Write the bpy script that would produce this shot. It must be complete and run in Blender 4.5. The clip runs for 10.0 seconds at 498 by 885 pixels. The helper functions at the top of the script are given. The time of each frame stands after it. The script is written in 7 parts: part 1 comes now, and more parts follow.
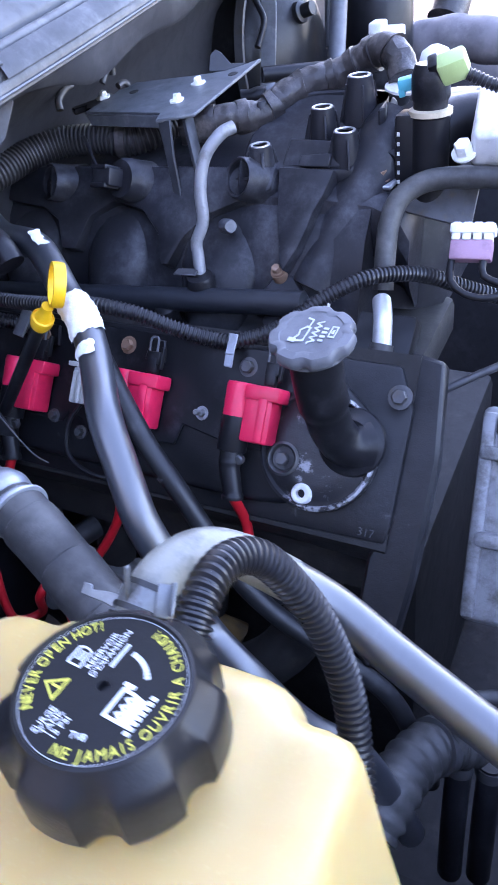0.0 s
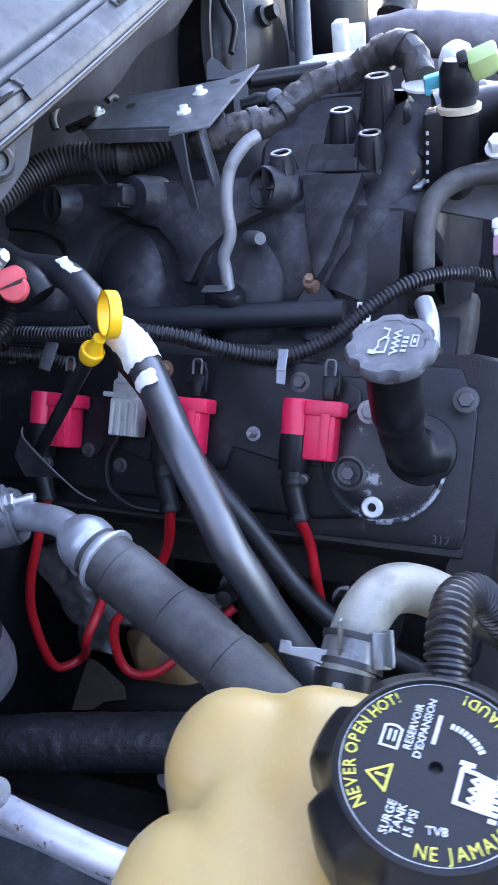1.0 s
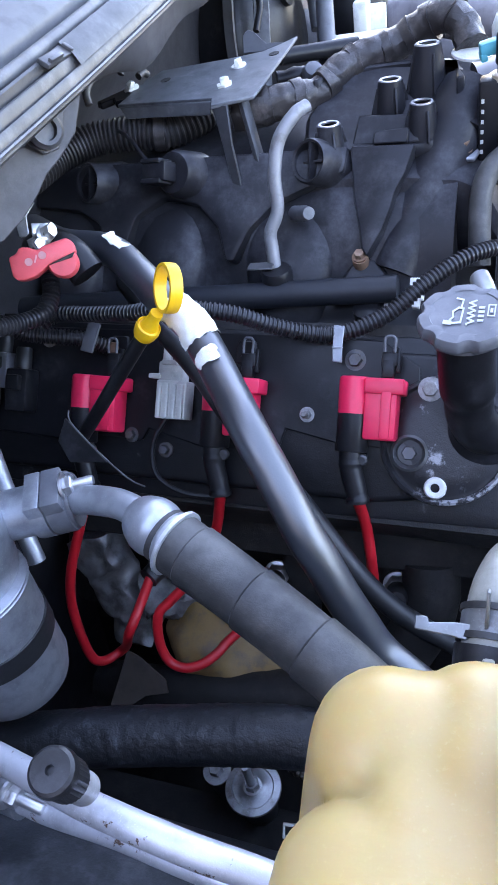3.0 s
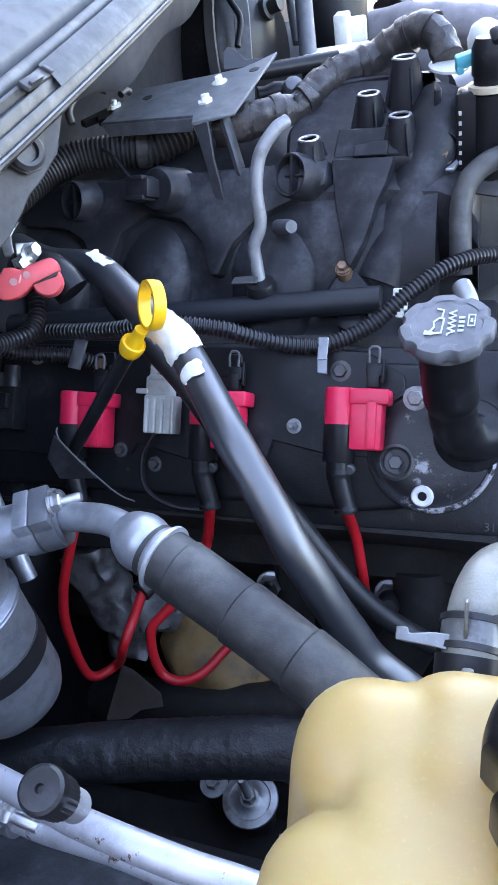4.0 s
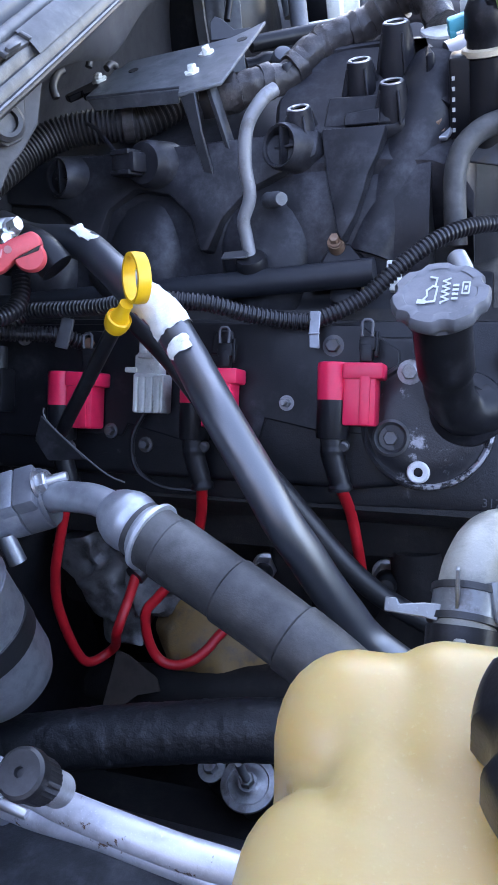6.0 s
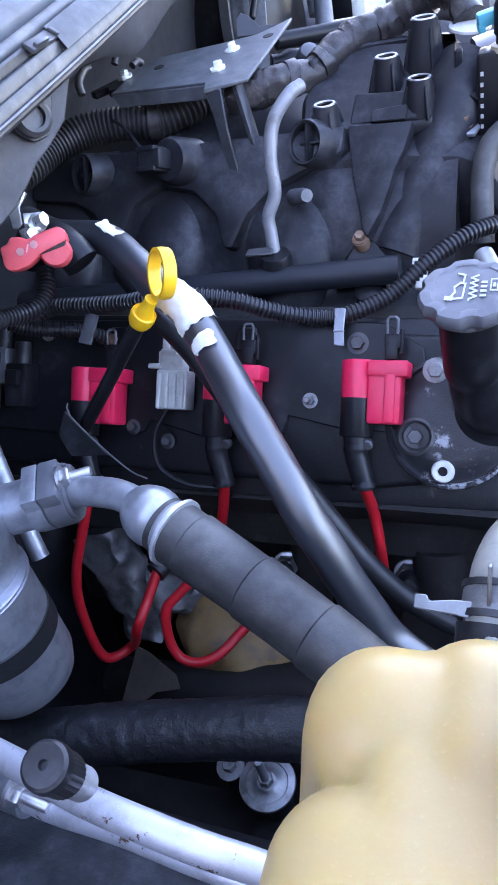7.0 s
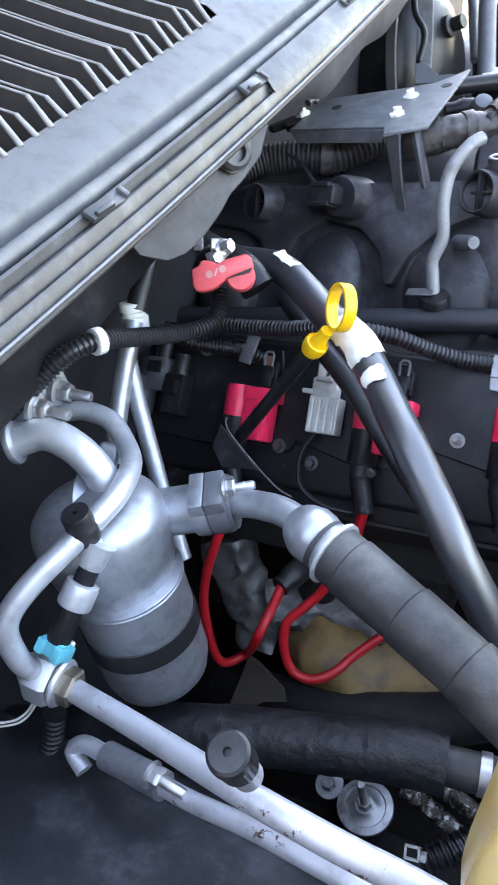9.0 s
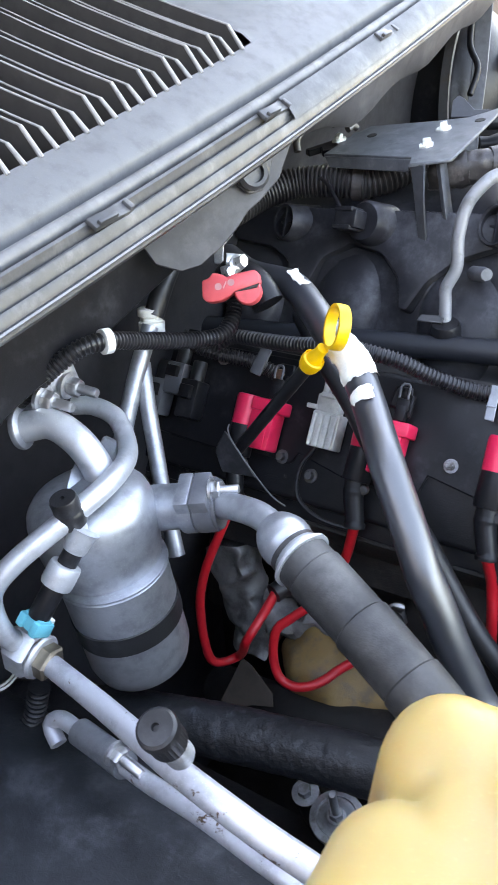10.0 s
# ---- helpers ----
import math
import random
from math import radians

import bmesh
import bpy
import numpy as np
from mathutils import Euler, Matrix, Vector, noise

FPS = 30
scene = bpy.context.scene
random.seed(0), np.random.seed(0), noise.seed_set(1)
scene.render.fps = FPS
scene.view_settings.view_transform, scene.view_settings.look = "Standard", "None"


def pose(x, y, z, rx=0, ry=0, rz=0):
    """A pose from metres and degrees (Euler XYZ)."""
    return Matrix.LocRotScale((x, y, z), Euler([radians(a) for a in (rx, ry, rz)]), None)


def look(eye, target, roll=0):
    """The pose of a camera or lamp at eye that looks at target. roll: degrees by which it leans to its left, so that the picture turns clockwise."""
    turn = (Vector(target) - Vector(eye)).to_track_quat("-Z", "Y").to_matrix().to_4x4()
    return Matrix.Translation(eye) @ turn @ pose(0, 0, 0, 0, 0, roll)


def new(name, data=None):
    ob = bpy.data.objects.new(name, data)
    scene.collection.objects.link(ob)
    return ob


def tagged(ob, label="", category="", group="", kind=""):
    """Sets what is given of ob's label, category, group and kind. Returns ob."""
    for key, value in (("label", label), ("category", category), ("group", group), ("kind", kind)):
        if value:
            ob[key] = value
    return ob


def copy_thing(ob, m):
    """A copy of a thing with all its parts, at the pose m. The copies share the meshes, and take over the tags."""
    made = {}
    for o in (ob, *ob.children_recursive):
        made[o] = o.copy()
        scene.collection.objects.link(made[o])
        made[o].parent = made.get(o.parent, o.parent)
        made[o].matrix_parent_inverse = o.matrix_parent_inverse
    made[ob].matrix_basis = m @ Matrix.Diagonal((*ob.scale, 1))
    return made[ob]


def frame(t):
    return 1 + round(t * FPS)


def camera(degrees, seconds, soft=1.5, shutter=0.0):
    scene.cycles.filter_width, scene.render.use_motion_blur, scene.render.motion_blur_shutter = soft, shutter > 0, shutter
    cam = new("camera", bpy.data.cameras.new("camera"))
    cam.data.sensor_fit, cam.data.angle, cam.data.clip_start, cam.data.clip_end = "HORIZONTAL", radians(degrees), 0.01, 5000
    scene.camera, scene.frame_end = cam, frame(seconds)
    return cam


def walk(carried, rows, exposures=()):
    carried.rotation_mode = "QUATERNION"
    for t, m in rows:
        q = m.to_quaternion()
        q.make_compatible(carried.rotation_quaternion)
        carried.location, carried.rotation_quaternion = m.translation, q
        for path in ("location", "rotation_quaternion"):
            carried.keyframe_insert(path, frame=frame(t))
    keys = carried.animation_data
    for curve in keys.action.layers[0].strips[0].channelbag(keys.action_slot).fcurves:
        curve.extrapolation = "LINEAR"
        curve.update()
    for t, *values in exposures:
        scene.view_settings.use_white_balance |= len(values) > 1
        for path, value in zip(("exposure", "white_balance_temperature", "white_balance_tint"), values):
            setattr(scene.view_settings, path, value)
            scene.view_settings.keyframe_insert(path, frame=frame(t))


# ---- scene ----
cam = camera(35.5, 10.0, 1.6, 0.4)
METRES, EYE, TILT, LEAN, TURN = 0.312, 1.40, -37.5, 6.5, 25.2
ROWS = [
    (0.0, 0.0, 0.0, 0.0, -0.0, 0.0, 0.0),
    (0.5, -0.1676, 0.0351, 0.0461, -2.88, -0.3, 3.79),
    (1.0, -0.3071, 0.0849, 0.0561, -4.97, 0.01, 5.49),
    (1.5, -0.3728, 0.1125, 0.0421, -5.8, -0.2, 5.76),
    (2.0, -0.4315, 0.1429, 0.0314, -5.91, -0.19, 5.69),
    (2.5, -0.4628, 0.1705, 0.027, -5.71, -0.42, 5.84),
    (4.0, -0.439, 0.1533, 0.038, -5.98, 0.42, 7.56),
    (4.5, -0.4351, 0.1539, 0.0294, -5.97, 0.32, 8.02),
    (5.0, -0.4327, 0.1602, 0.0262, -5.95, 0.04, 8.28),
    (5.5, -0.4155, 0.1836, 0.0208, -6.13, -0.38, 8.41),
    (7.0, -0.4263, 0.2018, 0.0026, -4.49, -0.14, 7.83),
    (7.5, -0.4658, 0.1781, 0.0311, -3.92, 0.44, 7.05),
    (8.0, -0.5304, 0.1419, 0.0367, -2.67, 1.16, 5.75),
    (8.5, -0.5627, 0.1289, 0.0329, -1.01, 1.41, 3.64),
    (9.0, -0.5955, 0.1203, 0.027, 1.24, 1.68, 1.12),
    (9.5, -0.5338, 0.1129, 0.0147, 4.05, 2.19, -1.64),
    (10.0, -0.4366, 0.0511, 0.0103, 5.52, 2.65, -4.1),
]
walk(cam, [(t, pose(0, 0, EYE, TILT, LEAN, TURN) @ pose(METRES * x, METRES * y, METRES * z, 90 + pitch, roll, yaw)) for t, x, y, z, yaw, pitch, roll in ROWS],
     [(0.0, 3.95, 6650, 31), (0.5, 3.65, 6800, 25), (1.0, 3.8, 7050, 25), (1.5, 3.8, 7200, 26), (2.0, 4.18, 7250, 24), (2.5, 4.03, 7200, 25), (4.0, 3.95, 7450, 20), (5.5, 3.72, 7300, 22), (7.0, 3.98, 6850, 28), (7.5, 4.3, 7500, 19), (8.0, 4.25, 7900, 16), (9.0, 4.2, 8600, 17), (10.0, 4.27, 9450, 18)])

# ---- light: open sky; the low sun stands behind the raised bonnet ----
SUN_ELEV, SUN_AZ = radians(34), radians(156)  # azimuth counted from +x towards +y
world = bpy.data.worlds.new("sky_world")
scene.world = world
world.use_nodes = True
wn = world.node_tree.nodes
sky = wn.new("ShaderNodeTexSky")
sky.sky_type, sky.sun_disc, sky.dust_density = "NISHITA", False, 1.0
sky.sun_elevation, sky.sun_rotation = SUN_ELEV, radians(90) - SUN_AZ
world.node_tree.links.new(sky.outputs["Color"], wn["Background"].inputs["Color"])
wn["Background"].inputs["Strength"].default_value = 0.15
sun = new("sun", bpy.data.lights.new("sun", "SUN"))
sun.data.energy, sun.data.angle, sun.data.color = 4.0, radians(0.6), (1.0, 0.93, 0.84)
sun_from = Vector((math.cos(SUN_AZ) * math.cos(SUN_ELEV), math.sin(SUN_AZ) * math.cos(SUN_ELEV), math.sin(SUN_ELEV)))
sun.matrix_basis = look(sun_from * 30, (0, 0, 0))

# ---- materials ----
def material(name, color, rough=0.5, metal=0.0, other=None, mix=(0.45, 0.7), patch=60, grain=900, bump=0.15,
             dust=None, dust_at=(0.55, 0.75), dust_size=25, sss=0.0, coat=0.0, vary=0.25):
    """A surface with patches of a second tone, fine grain, relief and, where given, dust or wear."""
    m = bpy.data.materials.new(name)
    m.use_nodes = True
    nt = m.node_tree
    n, l = nt.nodes, nt.links
    b = n["Principled BSDF"]
    tc = n.new("ShaderNodeTexCoord")

    def noise_tex(scale, detail=4.0, rough_=0.6):
        t = n.new("ShaderNodeTexNoise")
        t.inputs["Scale"].default_value, t.inputs["Detail"].default_value, t.inputs["Roughness"].default_value = scale, detail, rough_
        l.new(tc.outputs["Object"], t.inputs["Vector"])
        return t

    def ramp(src, lo, hi):
        r = n.new("ShaderNodeMapRange")
        r.inputs["From Min"].default_value, r.inputs["From Max"].default_value = lo, hi
        r.interpolation_type = "SMOOTHSTEP"
        l.new(src, r.inputs["Value"])
        return r.outputs["Result"]

    def mixed(fac, a, c):
        x = n.new("ShaderNodeMix")
        x.data_type = "RGBA"
        l.new(fac, x.inputs["Factor"])
        for val, sock in ((a, x.inputs["A"]), (c, x.inputs["B"])):
            if isinstance(val, tuple):
                sock.default_value = (*val, 1)
            else:
                l.new(val, sock)
        return x.outputs["Result"]

    other = other or tuple(max(0.0, c * (1 - vary)) for c in color)
    big, fine = noise_tex(patch), noise_tex(grain, 3.0, 0.7)
    col = mixed(ramp(big.outputs["Fac"], *mix), color, other)
    speck = tuple(min(1.0, c * (1 + vary)) for c in color)
    col = mixed(ramp(fine.outputs["Fac"], 0.55, 0.8), col, speck)
    if dust:
        d = noise_tex(dust_size, 8.0, 0.72)
        dfac = ramp(d.outputs["Fac"], *dust_at)
        col = mixed(dfac, col, dust)
    l.new(col, b.inputs["Base Color"])
    rr = n.new("ShaderNodeMapRange")
    rr.inputs["To Min"].default_value, rr.inputs["To Max"].default_value = max(0.05, rough - 0.1), min(1, rough + 0.12)
    l.new(big.outputs["Fac"], rr.inputs["Value"])
    l.new(rr.outputs["Result"], b.inputs["Roughness"])
    b.inputs["Metallic"].default_value = metal
    b.inputs["Coat Weight"].default_value, b.inputs["Coat Roughness"].default_value = coat, 0.28 if coat < 0.95 else 0.03
    if sss:
        b.inputs["Subsurface Weight"].default_value = sss
        b.inputs["Subsurface Radius"].default_value = (0.02, 0.013, 0.005)
        b.inputs["Subsurface Scale"].default_value = 0.6
    if bump:
        bp = n.new("ShaderNodeBump")
        bp.inputs["Strength"].default_value, bp.inputs["Distance"].default_value = bump, 0.0006
        l.new(fine.outputs["Fac"], bp.inputs["Height"])
        bq = n.new("ShaderNodeBump")
        bq.inputs["Strength"].default_value, bq.inputs["Distance"].default_value = bump * 0.8, 0.002
        l.new(big.outputs["Fac"], bq.inputs["Height"])
        l.new(bp.outputs["Normal"], bq.inputs["Normal"])
        l.new(bq.outputs["Normal"], b.inputs["Normal"])
    return m


RUBBER = material("black_rubber", (0.013, 0.0135, 0.015), 0.42, dust=(0.05, 0.051, 0.055), dust_at=(0.5, 0.8))
RUBBER_SHINY = material("smooth_black_rubber", (0.018, 0.021, 0.027), 0.34, dust=(0.05, 0.055, 0.066), dust_at=(0.5, 0.85), coat=0.9)
b = RUBBER_SHINY.node_tree.nodes["Principled BSDF"]
b.inputs["Coat IOR"].default_value, b.inputs["Specular IOR Level"].default_value = 1.75, 0.7
b.inputs["Coat Roughness"].default_value = 0.38
RUBBER_OLD = material("weathered_black_foam_rubber", (0.008, 0.009, 0.0115), 0.45, dust=(0.055, 0.06, 0.07), dust_at=(0.56, 0.74), dust_size=70, bump=0.7, grain=350)
def cracked(m, size, depth):
    """Fine crazing in an old skin: cell edges as relief under the other bumps."""
    n, l = m.node_tree.nodes, m.node_tree.links
    b = n["Principled BSDF"]
    cell, co, bp = n.new("ShaderNodeTexVoronoi"), n.new("ShaderNodeTexCoord"), n.new("ShaderNodeBump")
    cell.feature = "DISTANCE_TO_EDGE"
    cell.inputs["Scale"].default_value = size
    bp.inputs["Strength"].default_value, bp.inputs["Distance"].default_value = depth, 0.0012
    l.new(co.outputs["Object"], cell.inputs["Vector"])
    lip = n.new("ShaderNodeMapRange")
    lip.inputs["From Max"].default_value, lip.interpolation_type = 0.16, "SMOOTHSTEP"
    l.new(cell.outputs["Distance"], lip.inputs["Value"])
    l.new(lip.outputs["Result"], bp.inputs["Height"])
    l.new(b.inputs["Normal"].links[0].from_socket, bp.inputs["Normal"])
    l.new(bp.outputs["Normal"], b.inputs["Normal"])


cracked(RUBBER_OLD, 240.0, 0.09)
RUBBER_GREY = material("dusty_grey_rubber", (0.02, 0.02, 0.021), 0.5, dust=(0.1, 0.098, 0.094), dust_at=(0.36, 0.75), dust_size=16, bump=0.3)
PALE_HOSE = material("dusty_pale_hose", (0.235, 0.23, 0.198), 0.36, dust=(0.12, 0.115, 0.10), dust_at=(0.42, 0.75), dust_size=60, bump=0.25)
PLASTIC = material("black_plastic", (0.010, 0.010, 0.0118), 0.34, dust=(0.043, 0.043, 0.049), dust_at=(0.5, 0.8))
PLASTIC_DUSTY = material("dusty_black_plastic", (0.018, 0.018, 0.0215), 0.38, dust=(0.072, 0.072, 0.081), dust_at=(0.45, 0.75), dust_size=18)
PLASTIC_GREY = material("faded_grey_plastic", (0.1, 0.104, 0.115), 0.45, dust=(0.16, 0.16, 0.17), dust_at=(0.5, 0.8))
PLASTIC_PALE = material("pale_blue_grey_plastic", (0.26, 0.28, 0.31), 0.4, dust=(0.18, 0.185, 0.2), dust_at=(0.5, 0.8))
LOOM = material("corrugated_black_plastic", (0.015, 0.015, 0.0175), 0.3, dust=(0.045, 0.045, 0.05), dust_at=(0.5, 0.85))
ALU = material("dull_aluminium", (0.40, 0.42, 0.45), 0.40, 0.72, dust=(0.25, 0.265, 0.29), dust_at=(0.48, 0.75), dust_size=24, bump=0.14)
ALU_TUBE = material("aluminium_tube", (0.58, 0.6, 0.63), 0.41, 0.6, dust=(0.36, 0.37, 0.38), dust_at=(0.6, 0.8), dust_size=60, bump=0.1)
ALU_STAINED = material("stained_aluminium_tube", (0.6, 0.61, 0.65), 0.42, 0.5, dust=(0.12, 0.07, 0.045), dust_at=(0.60, 0.63), dust_size=65, bump=0.1)
CAST = material("cast_aluminium", (0.34, 0.34, 0.35), 0.6, 0.5, dust=(0.16, 0.15, 0.14), dust_at=(0.45, 0.7), dust_size=40, bump=0.5)
STEEL = material("zinc_plated_steel", (0.55, 0.55, 0.56), 0.38, 0.9, dust=(0.25, 0.2, 0.16), dust_at=(0.6, 0.75), dust_size=120)
STEEL_DARK = material("grimy_steel", (0.09, 0.09, 0.095), 0.5, 0.6, dust=(0.1, 0.085, 0.07), dust_at=(0.5, 0.7), dust_size=80)
BOLT_RUST = material("rusty_bolt", (0.25, 0.15, 0.1), 0.7, 0.4, dust=(0.35, 0.25, 0.18), bump=0.4)
HINGE = material("grey_primed_sheet", (0.036, 0.036, 0.040), 0.5, dust=(0.075, 0.074, 0.077), dust_at=(0.45, 0.75))
PLATE = material("grey_painted_steel", (0.14, 0.147, 0.158), 0.42, 0.35, dust=(0.25, 0.25, 0.26), dust_at=(0.5, 0.75), dust_size=40)
PLATE_DARK = material("dusty_dark_steel", (0.045, 0.047, 0.052), 0.5, 0.3, dust=(0.09, 0.09, 0.095), dust_at=(0.5, 0.75), dust_size=40)
RED = material("red_plastic", (0.78, 0.02, 0.075), 0.38, vary=0.12, bump=0.05)
RED_FADED = material("faded_red_plastic", (0.6, 0.07, 0.08), 0.5, vary=0.15, dust=(0.6, 0.2, 0.2), dust_at=(0.6, 0.85))
RED_WIRE = material("red_silicone_lead", (0.55, 0.012, 0.02), 0.4, vary=0.15, bump=0.05)
YELLOW = material("yellow_plastic", (0.78, 0.43, 0.008), 0.42, vary=0.12, dust=(0.55, 0.31, 0.02), dust_at=(0.6, 0.8))
TANK = material("translucent_cream_plastic", (0.475, 0.352, 0.146), 0.36, other=(0.47, 0.312, 0.11), mix=(0.35, 0.65), patch=11, bump=0.06, grain=600, sss=0.75, vary=0.06)
CAP = material("cap_black_plastic", (0.009, 0.0095, 0.011), 0.33, dust=(0.022, 0.023, 0.026), dust_at=(0.5, 0.85))
for m in (PLASTIC, PLASTIC_DUSTY):
    m.node_tree.nodes["Principled BSDF"].inputs["Specular IOR Level"].default_value = 0.24
CAP.node_tree.nodes["Principled BSDF"].inputs["Specular IOR Level"].default_value = 0.3
VALVE_CAP = material("faded_black_cap_plastic", (0.012, 0.012, 0.0135), 0.34, dust=(0.036, 0.036, 0.04), dust_at=(0.42, 0.75), dust_size=90)
INK_YELLOW = material("yellow_print", (0.6, 0.55, 0.08), 0.6, vary=0.2, bump=0)
INK_WHITE = material("white_print", (0.62, 0.64, 0.66), 0.6, vary=0.15, bump=0)
CREAM = material("cream_tape", (0.72, 0.72, 0.66), 0.55, dust=(0.45, 0.44, 0.4), dust_at=(0.55, 0.75), dust_size=80, bump=0.3)
GREY_PLUG = material("pale_grey_plastic", (0.5, 0.5, 0.47), 0.5, dust=(0.25, 0.24, 0.22), dust_at=(0.55, 0.75), dust_size=70)
TEAL = material("teal_plastic", (0.06, 0.42, 0.5), 0.45)
GREEN = material("pale_green_plastic", (0.42, 0.55, 0.22), 0.45)
PINK = material("pink_plastic", (0.36, 0.2, 0.27), 0.45)
WHITE = material("white_plastic", (0.72, 0.72, 0.7), 0.45, dust=(0.45, 0.44, 0.42), dust_at=(0.6, 0.8))
FOIL = material("grey_crumpled_foil", (0.2, 0.195, 0.195), 0.42, 0.4, other=(0.1, 0.095, 0.093), dust=(0.12, 0.108, 0.1), dust_at=(0.5, 0.72), dust_size=40, bump=0.4)
TAN = material("tan_scorched_metal", (0.24, 0.145, 0.052), 0.55, 0.1, other=(0.15, 0.105, 0.065), dust=(0.22, 0.155, 0.085), dust_at=(0.45, 0.8), dust_size=22, bump=0.5)
CORRODED = material("corroded_bright_guard", (0.5, 0.49, 0.46), 0.35, 0.7, other=(0.1, 0.085, 0.07), mix=(0.42, 0.5), patch=160, dust=(0.05, 0.04, 0.035), dust_at=(0.5, 0.58), dust_size=120, bump=0.8)
WRAP = material("brown_cloth_tape", (0.03, 0.026, 0.026), 0.38, dust=(0.12, 0.105, 0.098), dust_at=(0.45, 0.72), dust_size=40, bump=0.6, grain=700)
COVER = material("grimy_cast_cover", (0.012, 0.012, 0.0138), 0.36, 0.1, dust=(0.14, 0.14, 0.15), dust_at=(0.6, 0.78), dust_size=38, bump=0.35)
BLOCK = material("sooty_iron", (0.013, 0.012, 0.012), 0.65, 0.2, dust=(0.04, 0.035, 0.033), dust_at=(0.5, 0.75), bump=0.6)
PAINT_DARK = material("dark_painted_sheet", (0.028, 0.028, 0.032), 0.45, dust=(0.065, 0.064, 0.07), dust_at=(0.5, 0.8), dust_size=12)
LINER = material("dark_wheelhouse_liner", (0.022, 0.025, 0.030), 0.42, dust=(0.075, 0.08, 0.09), dust_at=(0.48, 0.74), dust_size=26, bump=0.55)
COWL = material("sun_bleached_cowl_plastic", (0.095, 0.097, 0.102), 0.5, dust=(0.125, 0.126, 0.13), dust_at=(0.45, 0.8), dust_size=14)
SEAL = material("dusty_rubber_seal", (0.11, 0.11, 0.113), 0.5, dust=(0.21, 0.205, 0.2), dust_at=(0.45, 0.75), dust_size=20)
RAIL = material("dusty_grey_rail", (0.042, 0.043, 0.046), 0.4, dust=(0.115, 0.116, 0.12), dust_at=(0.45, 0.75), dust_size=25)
BODY = material("silver_car_paint", (0.2, 0.2, 0.21), 0.45, 0.3, coat=0.3)
GROUND = material("grey_asphalt", (0.1, 0.1, 0.1), 0.9, other=(0.075, 0.075, 0.075), patch=2, grain=80, bump=0.3)
COVER.node_tree.nodes["Principled BSDF"].inputs["Specular IOR Level"].default_value = 0.3


# ---- builders ----
def thing(name, at, label, category, group="", kind=""):
    ob = new(name)
    ob.matrix_basis = Matrix.Translation(at)
    ob.empty_display_size = 0.02
    return tagged(ob, label, category, group, kind)


def part(name, bm, mat, parent=None, label="", sharp=38):
    """Links a bmesh, given in world coordinates, as one mesh object under a thing or a part."""
    bmesh.ops.remove_doubles(bm, verts=bm.verts, dist=1e-6)
    bmesh.ops.recalc_face_normals(bm, faces=bm.faces)
    for f in bm.faces:
        f.smooth = True
    for e in bm.edges:
        if len(e.link_faces) == 2 and e.calc_face_angle(0) > radians(sharp):
            e.smooth = False
    me = bpy.data.meshes.new(name)
    bm.to_mesh(me)
    bm.free()
    me.materials.append(mat)
    ob = new(name, me)
    if parent is not None:
        ob.parent = parent
        ob.matrix_parent_inverse = parent.matrix_basis.inverted() if parent.parent is None else Matrix.Identity(4)
    return tagged(ob, label) if label else ob


def axes(at, z, x=(1, 0, 0)):
    """A frame at a place with its z and, as near as can be, its x along the given ways."""
    z = Vector(z).normalized()
    y = z.cross(Vector(x)).normalized()
    x = y.cross(z)
    m = Matrix((x, y, z)).transposed().to_4x4()
    m.translation = at
    return m


def spline(pts, step):
    """Points along a smooth curve through pts, about step apart, with the share of the length at each."""
    p = [Vector(q) for q in pts]
    p = [2 * p[0] - p[1]] + p + [2 * p[-1] - p[-2]]
    out = []
    for a, b, c, d in zip(p, p[1:], p[2:], p[3:]):
        k = max(2, int((c - b).length / step))
        for i in range(k):
            t = i / k
            out.append(0.5 * (2 * b + (c - a) * t + (2 * a - 5 * b + 4 * c - d) * t * t + (3 * b - a - 3 * c + d) * t ** 3))
    out.append(p[-2])
    return out


def tube(bm, pts, r, seg=14, step=0.006, arc=(0.0, 1.0), facing=(0, -0.6, 0.8), radius=None, cap=True, flat=1.0, smooth=True):
    """A round bar along a smooth curve. radius(s, metres) scales r along it; arc gives a part of the circle alone, centred on facing."""
    line = spline(pts, step) if smooth else [Vector(q) for q in pts]
    total = sum((b - a).length for a, b in zip(line, line[1:]))
    run, rings = 0.0, []
    side = None
    whole = arc == (0.0, 1.0)
    for i, c in enumerate(line):
        if i:
            run += (c - line[i - 1]).length
        t = (line[min(i + 1, len(line) - 1)] - line[max(i - 1, 0)]).normalized()
        side = (Vector(facing) - t * Vector(facing).dot(t)).normalized() if side is None else (side - t * side.dot(t)).normalized()
        up = t.cross(side)
        k = r * (radius(run / total, run) if radius else 1.0)
        count = seg if whole else seg + 1
        ring = []
        for j in range(count):
            a = 2 * math.pi * (arc[0] + (arc[1] - arc[0]) * j / seg) - (0 if whole else math.pi * (arc[0] + arc[1]))
            ring.append(bm.verts.new(c + (side * math.cos(a) * flat + up * math.sin(a)) * k))
        rings.append(ring)
    for a, b in zip(rings, rings[1:]):
        for j in range(len(a) if whole else len(a) - 1):
            bm.faces.new((a[j], a[(j + 1) % len(a)], b[(j + 1) % len(a)], b[j]))
    if cap and whole:
        bm.faces.new(rings[0][::-1])
        bm.faces.new(rings[-1])
    return bm


def crumple(bm, amount, size):
    """Pushes the vertices about, for dents and uneven castings."""
    for v in bm.verts:
        v.co += noise.noise_vector(v.co / size) * amount
    return bm


